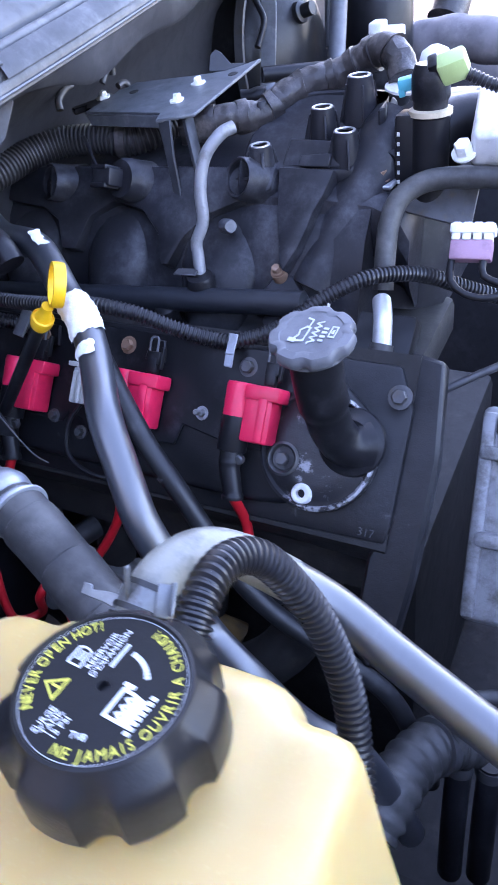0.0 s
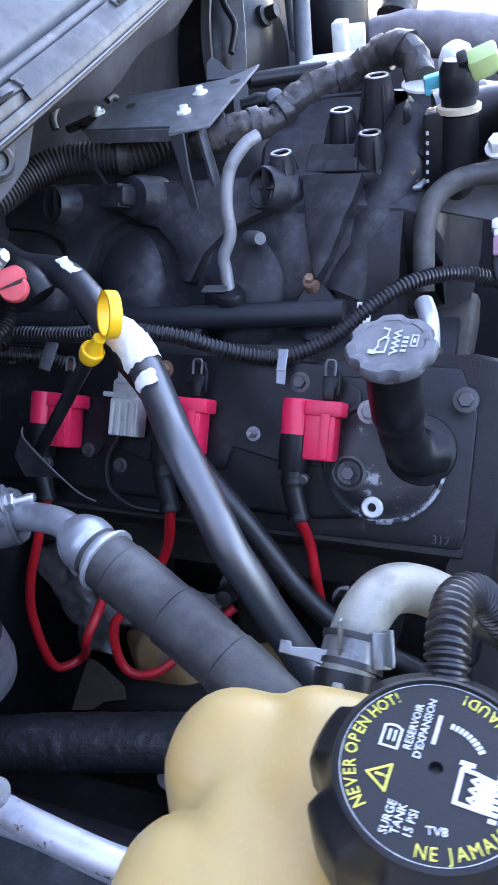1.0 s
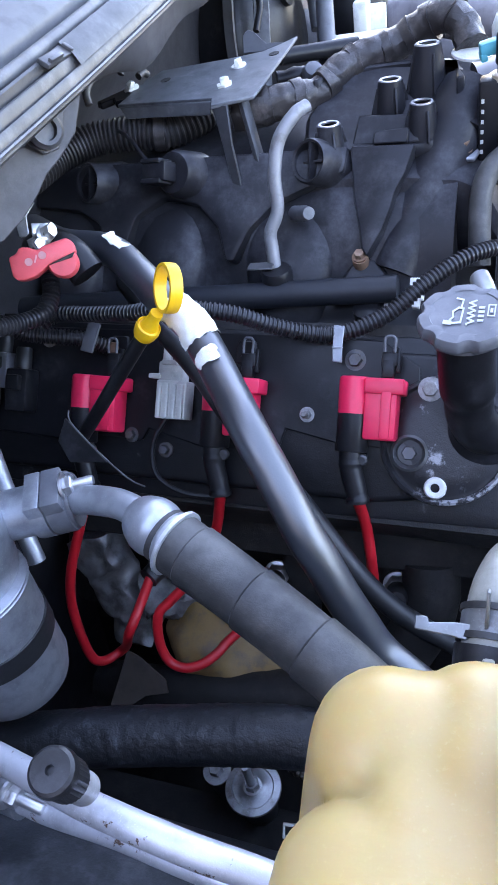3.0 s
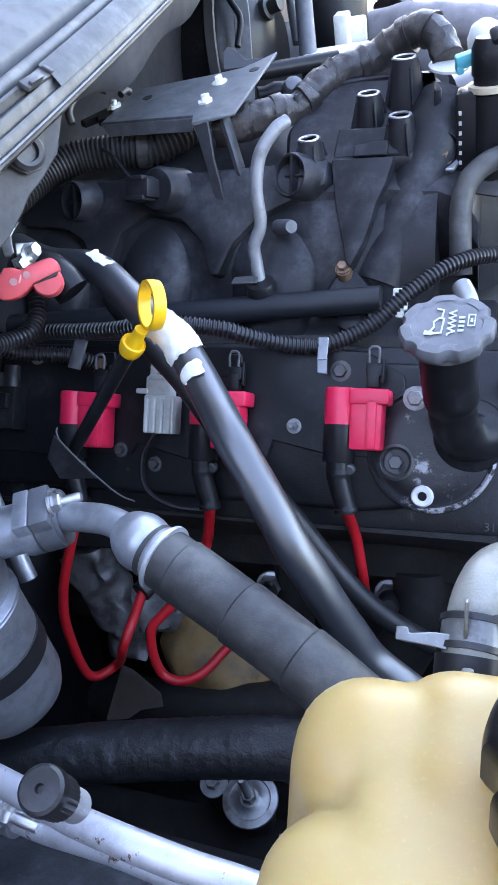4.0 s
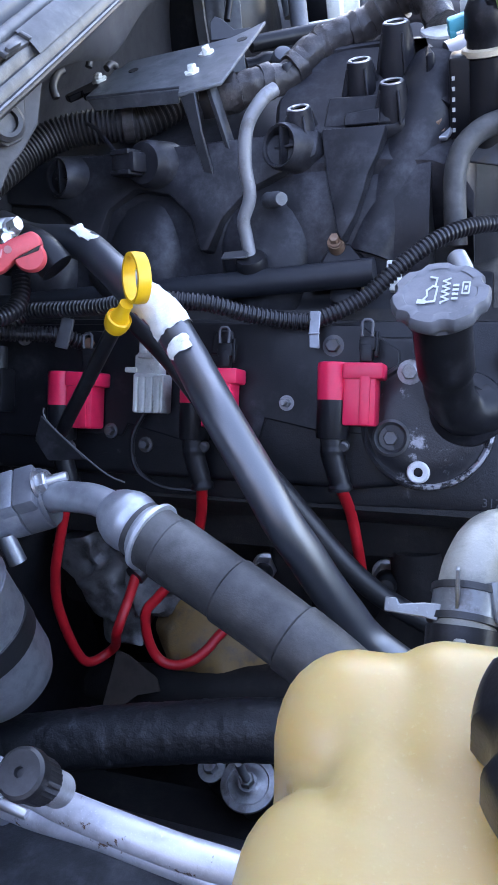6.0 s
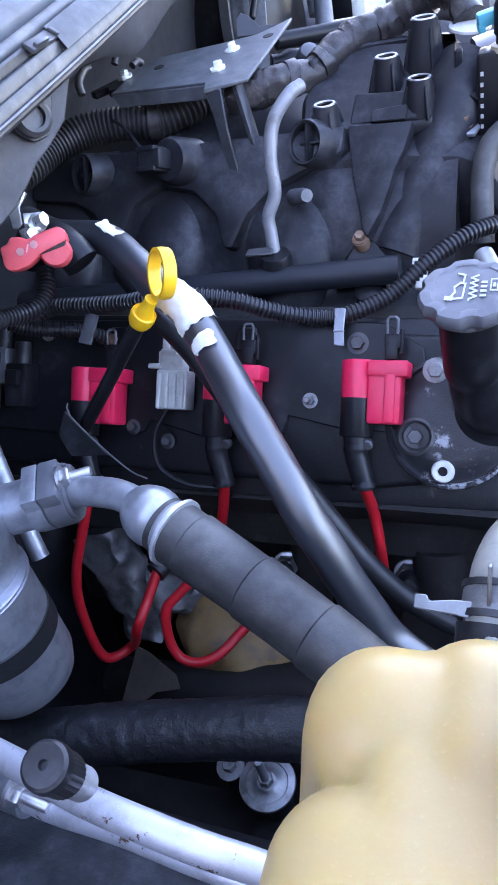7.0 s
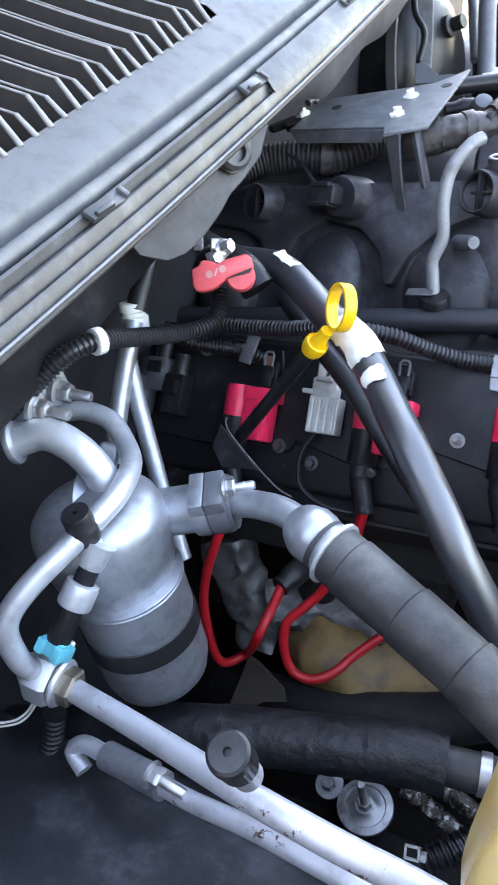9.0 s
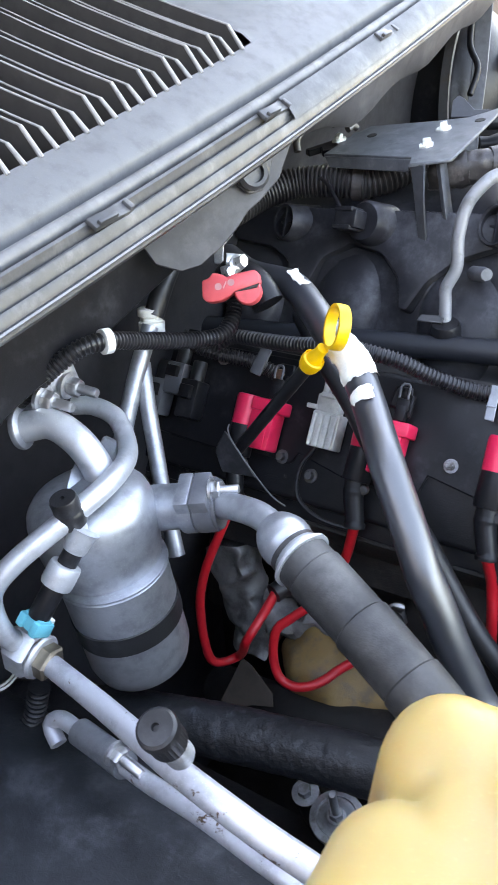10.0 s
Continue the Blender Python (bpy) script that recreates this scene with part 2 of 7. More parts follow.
def corrugated(bm, pts, r, pitch, depth=0.16, seg=14):
    """A conduit with even rings: two samples on each ridge and two in each groove."""
    dense, step = spline(pts, pitch / 6), pitch / 4
    line, carry = [dense[0]], 0.0
    for a, b in zip(dense, dense[1:]):
        gap = (b - a).length
        while carry + gap >= step * len(line):
            line.append(a.lerp(b, (step * len(line) - carry) / gap))
        carry += gap
    ring = iter([1.0, 1.0, 1.0 - depth, 1.0 - depth] * (len(line) // 4 + 2))
    return tube(bm, line, r, seg, radius=lambda s, m: next(ring), smooth=False)


def lathe(bm, profile, m, seg=28, wave=None, start=0.0, turn=1.0):
    """A turned shape: (radius, height) pairs round the z of m. wave(angle, height) scales the radius."""
    rings = []
    n = seg if turn == 1.0 else seg + 1
    for r, h in profile:
        ring = []
        for j in range(n):
            a = 2 * math.pi * (start + turn * j / seg)
            k = r * (wave(a, h) if wave else 1.0)
            ring.append(bm.verts.new(m @ Vector((k * math.cos(a), k * math.sin(a), h))))
        rings.append(ring)
    for a, b in zip(rings, rings[1:]):
        for j in range(n if turn == 1.0 else n - 1):
            bm.faces.new((a[j], a[(j + 1) % n], b[(j + 1) % n], b[j]))
    if turn == 1.0:
        for ring, flip in ((rings[0], True), (rings[-1], False)):
            if (ring[0].co - ring[n // 2].co).length > 1e-5:
                bm.faces.new(ring[::-1] if flip else ring)
    return bm


def box(bm, size, m, bevel=0.002, seg=2):
    """A box centred on m, its edges rounded."""
    made = bmesh.ops.create_cube(bm, size=1.0, matrix=m @ Matrix.Diagonal((*size, 1)))
    if bevel:
        edges = {e for v in made["verts"] for e in v.link_edges}
        bmesh.ops.bevel(bm, geom=list(edges), offset=min(bevel, min(size) * 0.45), segments=seg, affect="EDGES", profile=0.5)
    return bm


def slab(bm, outline, thick, m, bevel=0.001, seg=1):
    """A flat piece with the given outline in the xy of m, thick along its z (down from 0)."""
    top = [bm.verts.new(m @ Vector((x, y, 0))) for x, y in outline]
    bot = [bm.verts.new(m @ Vector((x, y, -thick))) for x, y in outline]
    n = len(outline)
    faces = [bm.faces.new(top), bm.faces.new(bot[::-1])]
    faces += [bm.faces.new((top[i], bot[i], bot[(i + 1) % n], top[(i + 1) % n])) for i in range(n)]
    bmesh.ops.recalc_face_normals(bm, faces=faces)
    if bevel:
        bmesh.ops.bevel(bm, geom=list({e for f in faces for e in f.edges}), offset=bevel, segments=seg, affect="EDGES", profile=0.5)
    return bm


def extrude_along(bm, profile, path):
    """A profile of (across, up) pairs carried along path, a list of frames with across = x and up = z; open sheets stay open."""
    rows = [[bm.verts.new(f @ Vector((a, 0, u))) for a, u in profile] for f in path]
    for a, b in zip(rows, rows[1:]):
        for i in range(len(profile) - 1):
            bm.faces.new((a[i], a[i + 1], b[i + 1], b[i]))
    return bm


def loft(bm, rings, closed=True):
    """Skins a row of closed loops, each a list of places."""
    vs = [[bm.verts.new(p) for p in ring] for ring in rings]
    n = len(vs[0])
    for a, b in zip(vs, vs[1:]):
        for j in range(n):
            bm.faces.new((a[j], a[(j + 1) % n], b[(j + 1) % n], b[j]))
    if closed:
        bm.faces.new(vs[0][::-1])
        bm.faces.new(vs[-1])
    return bm


def hexagon(bm, r, height, m, chamfer=0.15):
    return lathe(bm, [(r * 0.9, 0), (r, height * chamfer), (r, height * (1 - chamfer)), (r * 0.88, height)], m, 6)


def bolt(bm, m, r=0.005, head=0.005, washer=1.5):
    lathe(bm, [(r * washer, -0.001), (r * washer, 0.001), (r * 1.05, 0.0012)], m, 20)
    hexagon(bm, r, head, m)
    return bm


def lettering(bm, text, size, m):
    """Flat letters in the built-in font, centred on m, standing a hair proud."""
    cu = bpy.data.curves.new("letters", "FONT")
    cu.body, cu.size, cu.align_x, cu.align_y, cu.extrude, cu.resolution_u = text, size, "CENTER", "CENTER", 0.00012, 2
    ob = new("letters", cu)
    me = bpy.data.meshes.new_from_object(ob)
    me.transform(m)
    bm.from_mesh(me)
    bpy.data.objects.remove(ob)
    bpy.data.meshes.remove(me)
    bpy.data.curves.remove(cu)
    return bm


# ---- setting: ground, wings, bulkhead, scuttle, raised bonnet ----
def setting(name, bm, mat, label, category, sharp=38):
    return tagged(part(name, bm, mat, None, "", sharp), label, category, "", "structure")


bm = bmesh.new()
slab(bm, [(-300, -300), (300, -300), (300, 300), (-300, 300)], 0.2, pose(0, 0, 0), 0)
setting("ground", bm, GROUND, "grey sunlit asphalt drive under the vehicle", "ground")


def rail_z(y):
    """Height of the lower edge of the scuttle's front rail."""
    return 1.2425 + 0.05 * y + 0.055 * y * y


def rail_x(y):
    return -0.438 + 0.022 * y


def rail_frames(y0, y1, step=0.05):
    n = int((y1 - y0) / step)
    return [Matrix.Translation((rail_x(y0 + (y1 - y0) * i / n), y0 + (y1 - y0) * i / n, rail_z(y0 + (y1 - y0) * i / n))) for i in range(n + 1)]


FR = rail_frames(-0.35, 1.6)
# the bulkhead falls back from under the rail
bm = bmesh.new()
extrude_along(bm, [(0.0, -0.004), (-0.02, -0.010), (-0.07, -0.035), (-0.12, -0.075), (-0.15, -0.13), (-0.17, -0.5), (-0.2, -0.9), (-0.215, -0.9), (-0.185, -0.48), (-0.165, -0.11), (-0.03, 0.0)], FR)
setting("firewall", bm, PAINT_DARK, "dark painted sheet-metal bulkhead behind the engine", "firewall")

scuttle = thing("cowl_panel", (-0.47, 0.4, 1.3), "sun-bleached grey plastic cowl panel with louvred air grille", "cowl panel", "", "structure")
bm = bmesh.new()
extrude_along(bm, [(-0.0402, 0.004), (-0.0398, 0.0262), (-0.0403, 0.0278), (-0.043, 0.0312), (-0.052, 0.0372), (-0.063, 0.0438), (-0.0668, 0.0464), (-0.069, 0.0455), (-0.070, 0.03), (-0.075, 0.025), (-0.075, 0.004), (-0.0402, 0.002)], FR)
part("front_strip", bm, COWL, scuttle)
# solid end of the grille towards the middle of the car
bm = bmesh.new()
extrude_along(bm, [(-0.0665, 0.0455), (-0.075, 0.053), (-0.12, 0.070), (-0.2, 0.092), (-0.3, 0.118), (-0.3, 0.105), (-0.12, 0.055), (-0.072, 0.03)], rail_frames(0.522, 1.6))
part("solid_panel", bm, COWL, scuttle)
bm = bmesh.new()
extrude_along(bm, [(-0.068, 0.016), (-0.1, 0.0), (-0.36, 0.02), (-0.36, 0.01), (-0.1, -0.01), (-0.068, 0.006)], FR)
part("plenum_floor", bm, PAINT_DARK, scuttle)
bm = bmesh.new()
extrude_along(bm, [(-0.26, 0.098), (-0.27, 0.112), (-0.33, 0.13), (-0.36, 0.13), (-0.36, 0.02), (-0.34, 0.02), (-0.34, 0.1)], FR)
part("rear_strip", bm, COWL, scuttle)
# dark louvres, each with a paler strip along its front and top edge
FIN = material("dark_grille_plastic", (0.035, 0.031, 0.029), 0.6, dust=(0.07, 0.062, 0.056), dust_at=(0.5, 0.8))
EDGE_MAT = material("pale_grille_edge", (0.24, 0.23, 0.22), 0.5)
for i in range(55):
    # tall and short louvres take turns
    y = -0.237 + i * 0.01375
    tall = i % 2 == 0
    up, lean = (0.0155, -0.0105) if tall else (0.0100, -0.0095)
    m = Matrix.Translation((rail_x(y), y + 0.0006, rail_z(y))) @ pose(0, 0, 0, 90, 0, 0)
    tx, tz = -0.0660 + lean, 0.0478 + up
    back = [(tx - d, tz + 0.30 * d + 0.35 * d * d) for d in (0.02, 0.05, 0.09, 0.14, 0.185)]
    bm = bmesh.new()
    slab(bm, [(-0.0640, 0.034), (-0.0660, 0.0472), (tx, tz)] + back + [(-0.262, tz + 0.01), (-0.19, 0.040), (-0.12, 0.028), (-0.09, 0.022)], 0.0013, m, 0)
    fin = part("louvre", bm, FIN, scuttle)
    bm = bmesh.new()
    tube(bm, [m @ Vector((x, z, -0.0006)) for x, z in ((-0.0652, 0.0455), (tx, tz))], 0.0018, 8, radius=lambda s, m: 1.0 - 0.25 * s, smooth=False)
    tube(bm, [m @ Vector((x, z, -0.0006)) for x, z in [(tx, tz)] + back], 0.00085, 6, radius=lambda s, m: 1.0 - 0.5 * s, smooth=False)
    part("pale_edge", bm, EDGE_MAT, fin)

# windscreen behind the scuttle
bm = bmesh.new()
extrude_along(bm, [(-0.34, 0.1), (-0.95, 0.62), (-0.955, 0.614), (-0.345, 0.094), (-0.34, 0.1)], FR)
setting("windscreen", bm, material("windscreen_glass", (0.03, 0.035, 0.04), 0.08, coat=1.0, bump=0), "dark sloping glass windscreen above the cowl", "windscreen")

rail = thing("hood_seal_rail", (-0.44, 0.3, 1.26), "dusty grey cowl rail with rubber hood seal and clips", "cowl rail", "", "structure")
bm = bmesh.new()
extrude_along(bm, [(-0.0262 + 0.0046 * math.cos(a), 0.0205 + 0.0050 * math.sin(a)) for a in np.linspace(-1.2, 4.3, 14)], FR)
part("rubber_seal", bm, SEAL, rail, "dusty hollow rubber hood seal")
bm = bmesh.new()
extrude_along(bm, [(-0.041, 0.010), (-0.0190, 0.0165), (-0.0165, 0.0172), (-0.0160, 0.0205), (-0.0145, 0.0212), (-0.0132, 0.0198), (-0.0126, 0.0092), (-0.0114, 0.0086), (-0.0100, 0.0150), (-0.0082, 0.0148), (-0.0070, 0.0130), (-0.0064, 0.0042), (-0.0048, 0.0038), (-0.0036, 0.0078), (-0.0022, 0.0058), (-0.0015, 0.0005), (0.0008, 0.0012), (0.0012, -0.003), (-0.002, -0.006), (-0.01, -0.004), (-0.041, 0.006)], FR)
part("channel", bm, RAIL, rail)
# thin strip along the rail's lower edge, paler than the channel
bm = bmesh.new()
extrude_along(bm, [(0.0002, -0.0005), (0.0012, 0.0012), (0.0020, 0.0002), (0.0014, -0.0012), (0.0002, -0.0005)], FR)
part("edge_trim", bm, material("pale_trim_edge", (0.16, 0.16, 0.165), 0.4, 0.5), rail)
# dusty sheet that hangs below the rail behind the hinge flange
bm = bmesh.new()
hang = []
for f in rail_frames(0.47, 1.15, 0.02):
    d = min(1.0, (f.translation.y - 0.45) / 0.12) * (1.0 + 0.12 * math.sin(f.translation.y * 45))
    hang.append([f @ Vector((x, 0, z)) for x, z in ((0.0, -0.004), (-0.003, -0.012 * d), (-0.007, -0.026 * d), (-0.012, -0.031 * d), (-0.014, -0.030 * d), (-0.010, -0.016 * d), (-0.006, -0.004))])
loft(bm, hang)
part("lower_sheet", bm, HINGE, rail, "dusty sheet below the rail")
# lapped cover strip along the middle of the rail
bm = bmesh.new()
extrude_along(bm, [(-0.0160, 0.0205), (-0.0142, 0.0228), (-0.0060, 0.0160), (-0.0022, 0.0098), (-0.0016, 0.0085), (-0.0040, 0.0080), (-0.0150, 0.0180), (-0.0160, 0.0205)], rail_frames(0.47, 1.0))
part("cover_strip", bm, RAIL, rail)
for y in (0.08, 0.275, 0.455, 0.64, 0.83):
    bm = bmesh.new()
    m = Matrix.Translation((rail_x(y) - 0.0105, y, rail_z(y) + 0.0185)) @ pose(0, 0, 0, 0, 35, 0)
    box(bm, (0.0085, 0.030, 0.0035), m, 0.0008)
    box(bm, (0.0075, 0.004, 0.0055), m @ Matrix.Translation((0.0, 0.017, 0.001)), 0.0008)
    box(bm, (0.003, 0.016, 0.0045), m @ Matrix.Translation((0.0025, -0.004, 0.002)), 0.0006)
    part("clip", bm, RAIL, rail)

# hinge flange that hangs from the rail, with a round hole
bm = bmesh.new()
flange = [(-0.10, 0.03), (0.05, 0.03), (0.04, 0.008), (0.02, -0.010), (0.0, -0.017), (-0.014, -0.020), (-0.028, -0.027), (-0.045, -0.033), (-0.065, -0.037), (-0.08, -0.034), (-0.095, -0.02)]
fm = axes((-0.459, 0.449, 1.249), (0.72, -0.6, 0.35), (0.2, 0.9, 0.1))
slab(bm, flange, 0.003, fm, 0.0008)
fl = setting("hinge_flange", bm, HINGE, "dusty sheet-metal flange with a round hole", "bracket")
bm = bmesh.new()
fh = axes((-0.4525, 0.4430, 1.2550), (0.78, -0.55, 0.3), (0.5, 0.85, 0.0))
slab(bm, [(-0.020, 0.024), (0.034, 0.026), (0.022, 0.012), (0.0135, -0.004), (0.006, -0.0135), (-0.005, -0.0140), (-0.0125, -0.006), (-0.017, 0.008)], 0.002, fh @ Matrix.Translation((0, 0, -0.004)), 0.0006)
part("eyelet_arm", bm, HINGE, fl)
bm = bmesh.new()
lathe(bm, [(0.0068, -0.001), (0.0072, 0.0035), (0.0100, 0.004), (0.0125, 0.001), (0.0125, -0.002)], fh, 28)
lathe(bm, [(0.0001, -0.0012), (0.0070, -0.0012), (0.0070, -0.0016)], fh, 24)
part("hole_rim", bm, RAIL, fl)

# dark skirt that hangs from the near end of the rail
bm = bmesh.new()
slab(bm, [(-0.3, 1.08), (0.1, 1.12), (0.2, 1.146), (0.222, 1.157), (0.256, 1.162), (0.288, 1.163), (0.330, 1.168), (0.387, 1.178), (0.47, 1.19), (0.47, 1.235), (0.0, 1.210), (-0.3, 1.20)], 0.004, axes((-0.52, 0, 0), (1, 0, 0), (0, 1, 0)), 0.001)
setting("cowl_skirt", bm, PLASTIC, "dark sheet-metal skirt below the cowl rail", "panel")

# near wing with its wheelhouse liner
bm = bmesh.new()
sheet = [(-0.36, 1.08), (-0.3, 1.1), (-0.22, 1.09), (-0.18, 1.02), (-0.06, 0.965), (0.06, 0.936), (0.12, 0.922), (0.165, 0.903), (0.19, 0.872), (0.2, 0.82), (0.205, 0.6), (0.205, 0.2), (0.195, 0.2), (0.195, 0.6), (0.175, 0.86), (0.05, 0.915), (-0.2, 1.0), (-0.36, 1.05)]
extrude_along(bm, sheet, [Matrix.Translation((x, 0, 0.012 * math.sin(9 * x))) @ pose(0, 0, 0, 0, 0, 90) for x in np.linspace(-0.62, 0.6, 24)])
setting("inner_fender", bm, LINER, "dark dusty plastic wheelhouse liner beside the engine", "inner fender")
bm = bmesh.new()
extrude_along(bm, [(-0.33, 1.1), (-0.37, 1.09), (-0.4, 1.0), (-0.41, 0.4), (-0.4, 0.4), (-0.36, 1.07), (-0.33, 1.09)], [Matrix.Translation((x, 0, 0)) @ pose(0, 0, 0, 0, 0, 90) for x in np.linspace(-0.62, 0.7, 6)])
setting("near_fender", bm, BODY, "silver painted front wing of the vehicle", "fender")

# far wing, given a darker colour than the silver near wing
bm = bmesh.new()
extrude_along(bm, [(1.3, 0.3), (1.3, 0.92), (1.32, 1.0), (1.4, 1.06), (1.48, 1.1), (1.55, 1.115), (1.64, 1.1), (1.66, 1.0), (1.67, 0.4), (1.65, 0.4), (1.62, 1.06), (1.5, 1.08), (1.34, 0.98)], [Matrix.Translation((x, 0, 0)) @ pose(0, 0, 0, 0, 0, 90) for x in np.linspace(-0.62, 0.7, 6)])
setting("far_fender", bm, PAINT_DARK, "dark far wing with inner ledge", "fender")
# cross member ahead of the radiator
bm = bmesh.new()
box(bm, (0.08, 2.0, 0.1), Matrix.Translation((0.42, 0.63, 1.06)), 0.01)
box(bm, (0.05, 1.9, 0.6), Matrix.Translation((0.45, 0.63, 0.7)), 0.01)
setting("radiator_support", bm, PAINT_DARK, "dark painted radiator support across the front", "radiator support")

# raised bonnet over the bay, hinged behind the scuttle
bm = bmesh.new()
hm = axes((-0.84, 0.63, 1.46), (0.95, 0, -0.31), (0.31, 0, 0.95))
slab(bm, [(0, -0.82), (0.35, -0.88), (1.15, -0.8), (1.22, -0.4), (1.24, 0), (1.22, 0.4), (1.15, 0.8), (0.35, 0.88), (0, 0.82)], 0.03, hm, 0.006)
setting("hood", bm, BODY, "raised silver painted hood panel over the engine bay", "hood")

# unseen wall added on the near side to block low light and cool reflections
bm = bmesh.new()
box(bm, (6.0, 0.15, 2.4), Matrix.Translation((0.0, -1.6, 1.2)), 0.01)
setting("blocker_near", bm, material("blue_grey_blocker", (0.055, 0.07, 0.095), 0.8, patch=6, grain=200), "unseen added dark blue-grey wall blocking low light on the near side", "wall")
# unseen front wall, added to darken the low horizon
bm = bmesh.new()
box(bm, (0.15, 6.0, 1.3), Matrix.Translation((2.4, 1.2, 0.65)), 0.01)
setting("blocker_front", bm, bpy.data.materials["blue_grey_blocker"], "unseen added dark blue-grey wall blocking low light from the front", "wall")


# ---- engine ----
# the valve cover's face: x along the engine, v up the slope, h out of it
CO, CV, CN = Vector((-0.292, 0.444, 1.032)), Vector((0, 0.63, 0.777)), Vector((0, -0.777, 0.63))
CM = Matrix(((1, 0, 0), CV, CN)).transposed().to_4x4()
CM.translation = CO


def on_cover(x, v, h=0.0):
    """A frame on the cover's face, x along the engine, y up the slope, z out."""
    return CM @ Matrix.Translation((x - CO.x, v, h))


block = thing("engine_block", (-0.36, 0.66, 0.6), "sooty iron engine block and cylinder head below the valve cover", "engine")
bm = bmesh.new()
box(bm, (0.5, 0.34, 0.4), Matrix.Translation((-0.375, 0.66, 0.66)), 0.01)
part("crankcase", bm, BLOCK, block)
bm = bmesh.new()
rings = []
for x in np.linspace(-0.625, -0.128, 12):
    w = 0.003 * math.sin(x * 110)
    rings.append([on_cover(x, v, h).translation for v, h in ((-0.078, -0.004), (-0.082, -0.012), (-0.088 + w, -0.02), (-0.092, -0.05), (-0.12, -0.06), (-0.12, -0.12), (0.07, -0.12), (0.072, -0.006))])
loft(bm, rings)
part("cylinder_head", bm, BLOCK, block)
bm = bmesh.new()
slab(bm, [(0.0, 0.08), (0.028, 0.075), (0.036, 0.0), (0.034, -0.09), (0.028, -0.15), (0.012, -0.165), (-0.004, -0.15), (-0.004, -0.08), (0.004, -0.06)], 0.02, on_cover(-0.138, -0.005, -0.008), 0.003)
part("front_plate", bm, COVER, block, "grimy dark metal front plate of the head")

cover = thing("valve_cover", CO, "grimy black cast valve cover with pale corrosion", "valve cover")
bm = bmesh.new()
slab(bm, [(-0.625, -0.074), (-0.3, -0.076), (-0.13, -0.073), (-0.127, -0.06), (-0.126, 0.03), (-0.14, 0.062), (-0.625, 0.068)], 0.012, CM @ Matrix.Translation((-CO.x, 0, -0.002)), 0.003, 2)
part("base", bm, COVER, cover)
bm = bmesh.new()
slab(bm, [(-0.62, -0.06), (-0.24, -0.062), (-0.21, -0.058), (-0.17, -0.046), (-0.155, -0.03), (-0.155, 0.022), (-0.19, 0.05), (-0.62, 0.058)], 0.012, CM @ Matrix.Translation((-CO.x, 0, 0.006)), 0.005, 3)
part("raised_cover", bm, COVER, cover)
bm = bmesh.new()
lathe(bm, [(0.0465, -0.004), (0.0475, 0.004), (0.0465, 0.0085), (0.044, 0.0095), (0.042, 0.0075), (0.039, 0.008), (0.037, 0.010), (0.026, 0.012), (0.0, 0.012)], on_cover(-0.1905, -0.012, 0.004), 48)
part("round_boss", bm, material("corroded_cast_boss", (0.022, 0.022, 0.025), 0.36, 0.2, dust=(0.3, 0.3, 0.32), dust_at=(0.56, 0.66), dust_size=42, bump=0.5), cover, "round boss with worn pale rim")
bm = bmesh.new()
lathe(bm, [(0.0470, 0.0070), (0.0466, 0.0098), (0.0446, 0.0108), (0.0432, 0.0098), (0.0426, 0.0080)], on_cover(-0.1905, -0.012, 0.004), 40, None, -0.30, 0.55)
part("worn_rim", bm, material("worn_bare_rim", (0.36, 0.36, 0.38), 0.5, 0.4, other=(0.03, 0.03, 0.033), mix=(0.47, 0.56), patch=170), cover)
bm = bmesh.new()
lettering(bm, "317", 0.009, on_cover(-0.1445, -0.0670, -0.0015))
part("cast_number", bm, PLATE_DARK, cover)
# pale ferrule with a dark bore
bm = bmesh.new()
lathe(bm, [(0.0033, 0.006), (0.0034, 0.0145), (0.0042, 0.0150), (0.0070, 0.0148), (0.0080, 0.0135), (0.0082, 0.004)], on_cover(-0.1945, -0.0465, 0.004), 28)
fer = part("ferrule", bm, material("pale_ferrule", (0.6, 0.6, 0.6), 0.5, dust=(0.3, 0.3, 0.3), dust_at=(0.5, 0.7), dust_size=160), cover)
bm = bmesh.new()
lathe(bm, [(0.0, 0.0075), (0.0034, 0.0075), (0.0034, 0.007)], on_cover(-0.1945, -0.0465, 0.004), 20)
part("bore", bm, BLOCK, fer)
for x, v, mat, r in ((-0.294, 0.0, CAST, 0.0038), (-0.260, 0.043, STEEL_DARK, 0.0052), (-0.203, 0.024, CAST, 0.0058), (-0.2145, -0.023, STEEL_DARK, 0.0055), (-0.409, -0.036, STEEL_DARK, 0.004), (-0.375, 0.046, BOLT_RUST, 0.005), (-0.46, 0.044, BOLT_RUST, 0.005), (-0.523, 0.05, CAST, 0.005), (-0.135, 0.038, STEEL_DARK, 0.006), (-0.44, -0.026, STEEL_DARK, 0.004)):
    bm = bmesh.new()
    bolt(bm, on_cover(x, v, 0.0145 if -0.22 < x < -0.2 else 0.0085), r, 0.006, 1.55)
    if x == -0.2145:
        lathe(bm, [(0.0125, -0.004), (0.0135, 0.0015), (0.0115, 0.003), (0.0095, 0.001), (0.009, -0.002)], on_cover(x, v, 0.0155), 28)
    if x == -0.294:
        lathe(bm, [(0.0025, 0.0), (0.0025, 0.012), (0.0018, 0.013)], on_cover(x, v, 0.0085), 12)
    part("cover_bolt", bm, mat, cover)

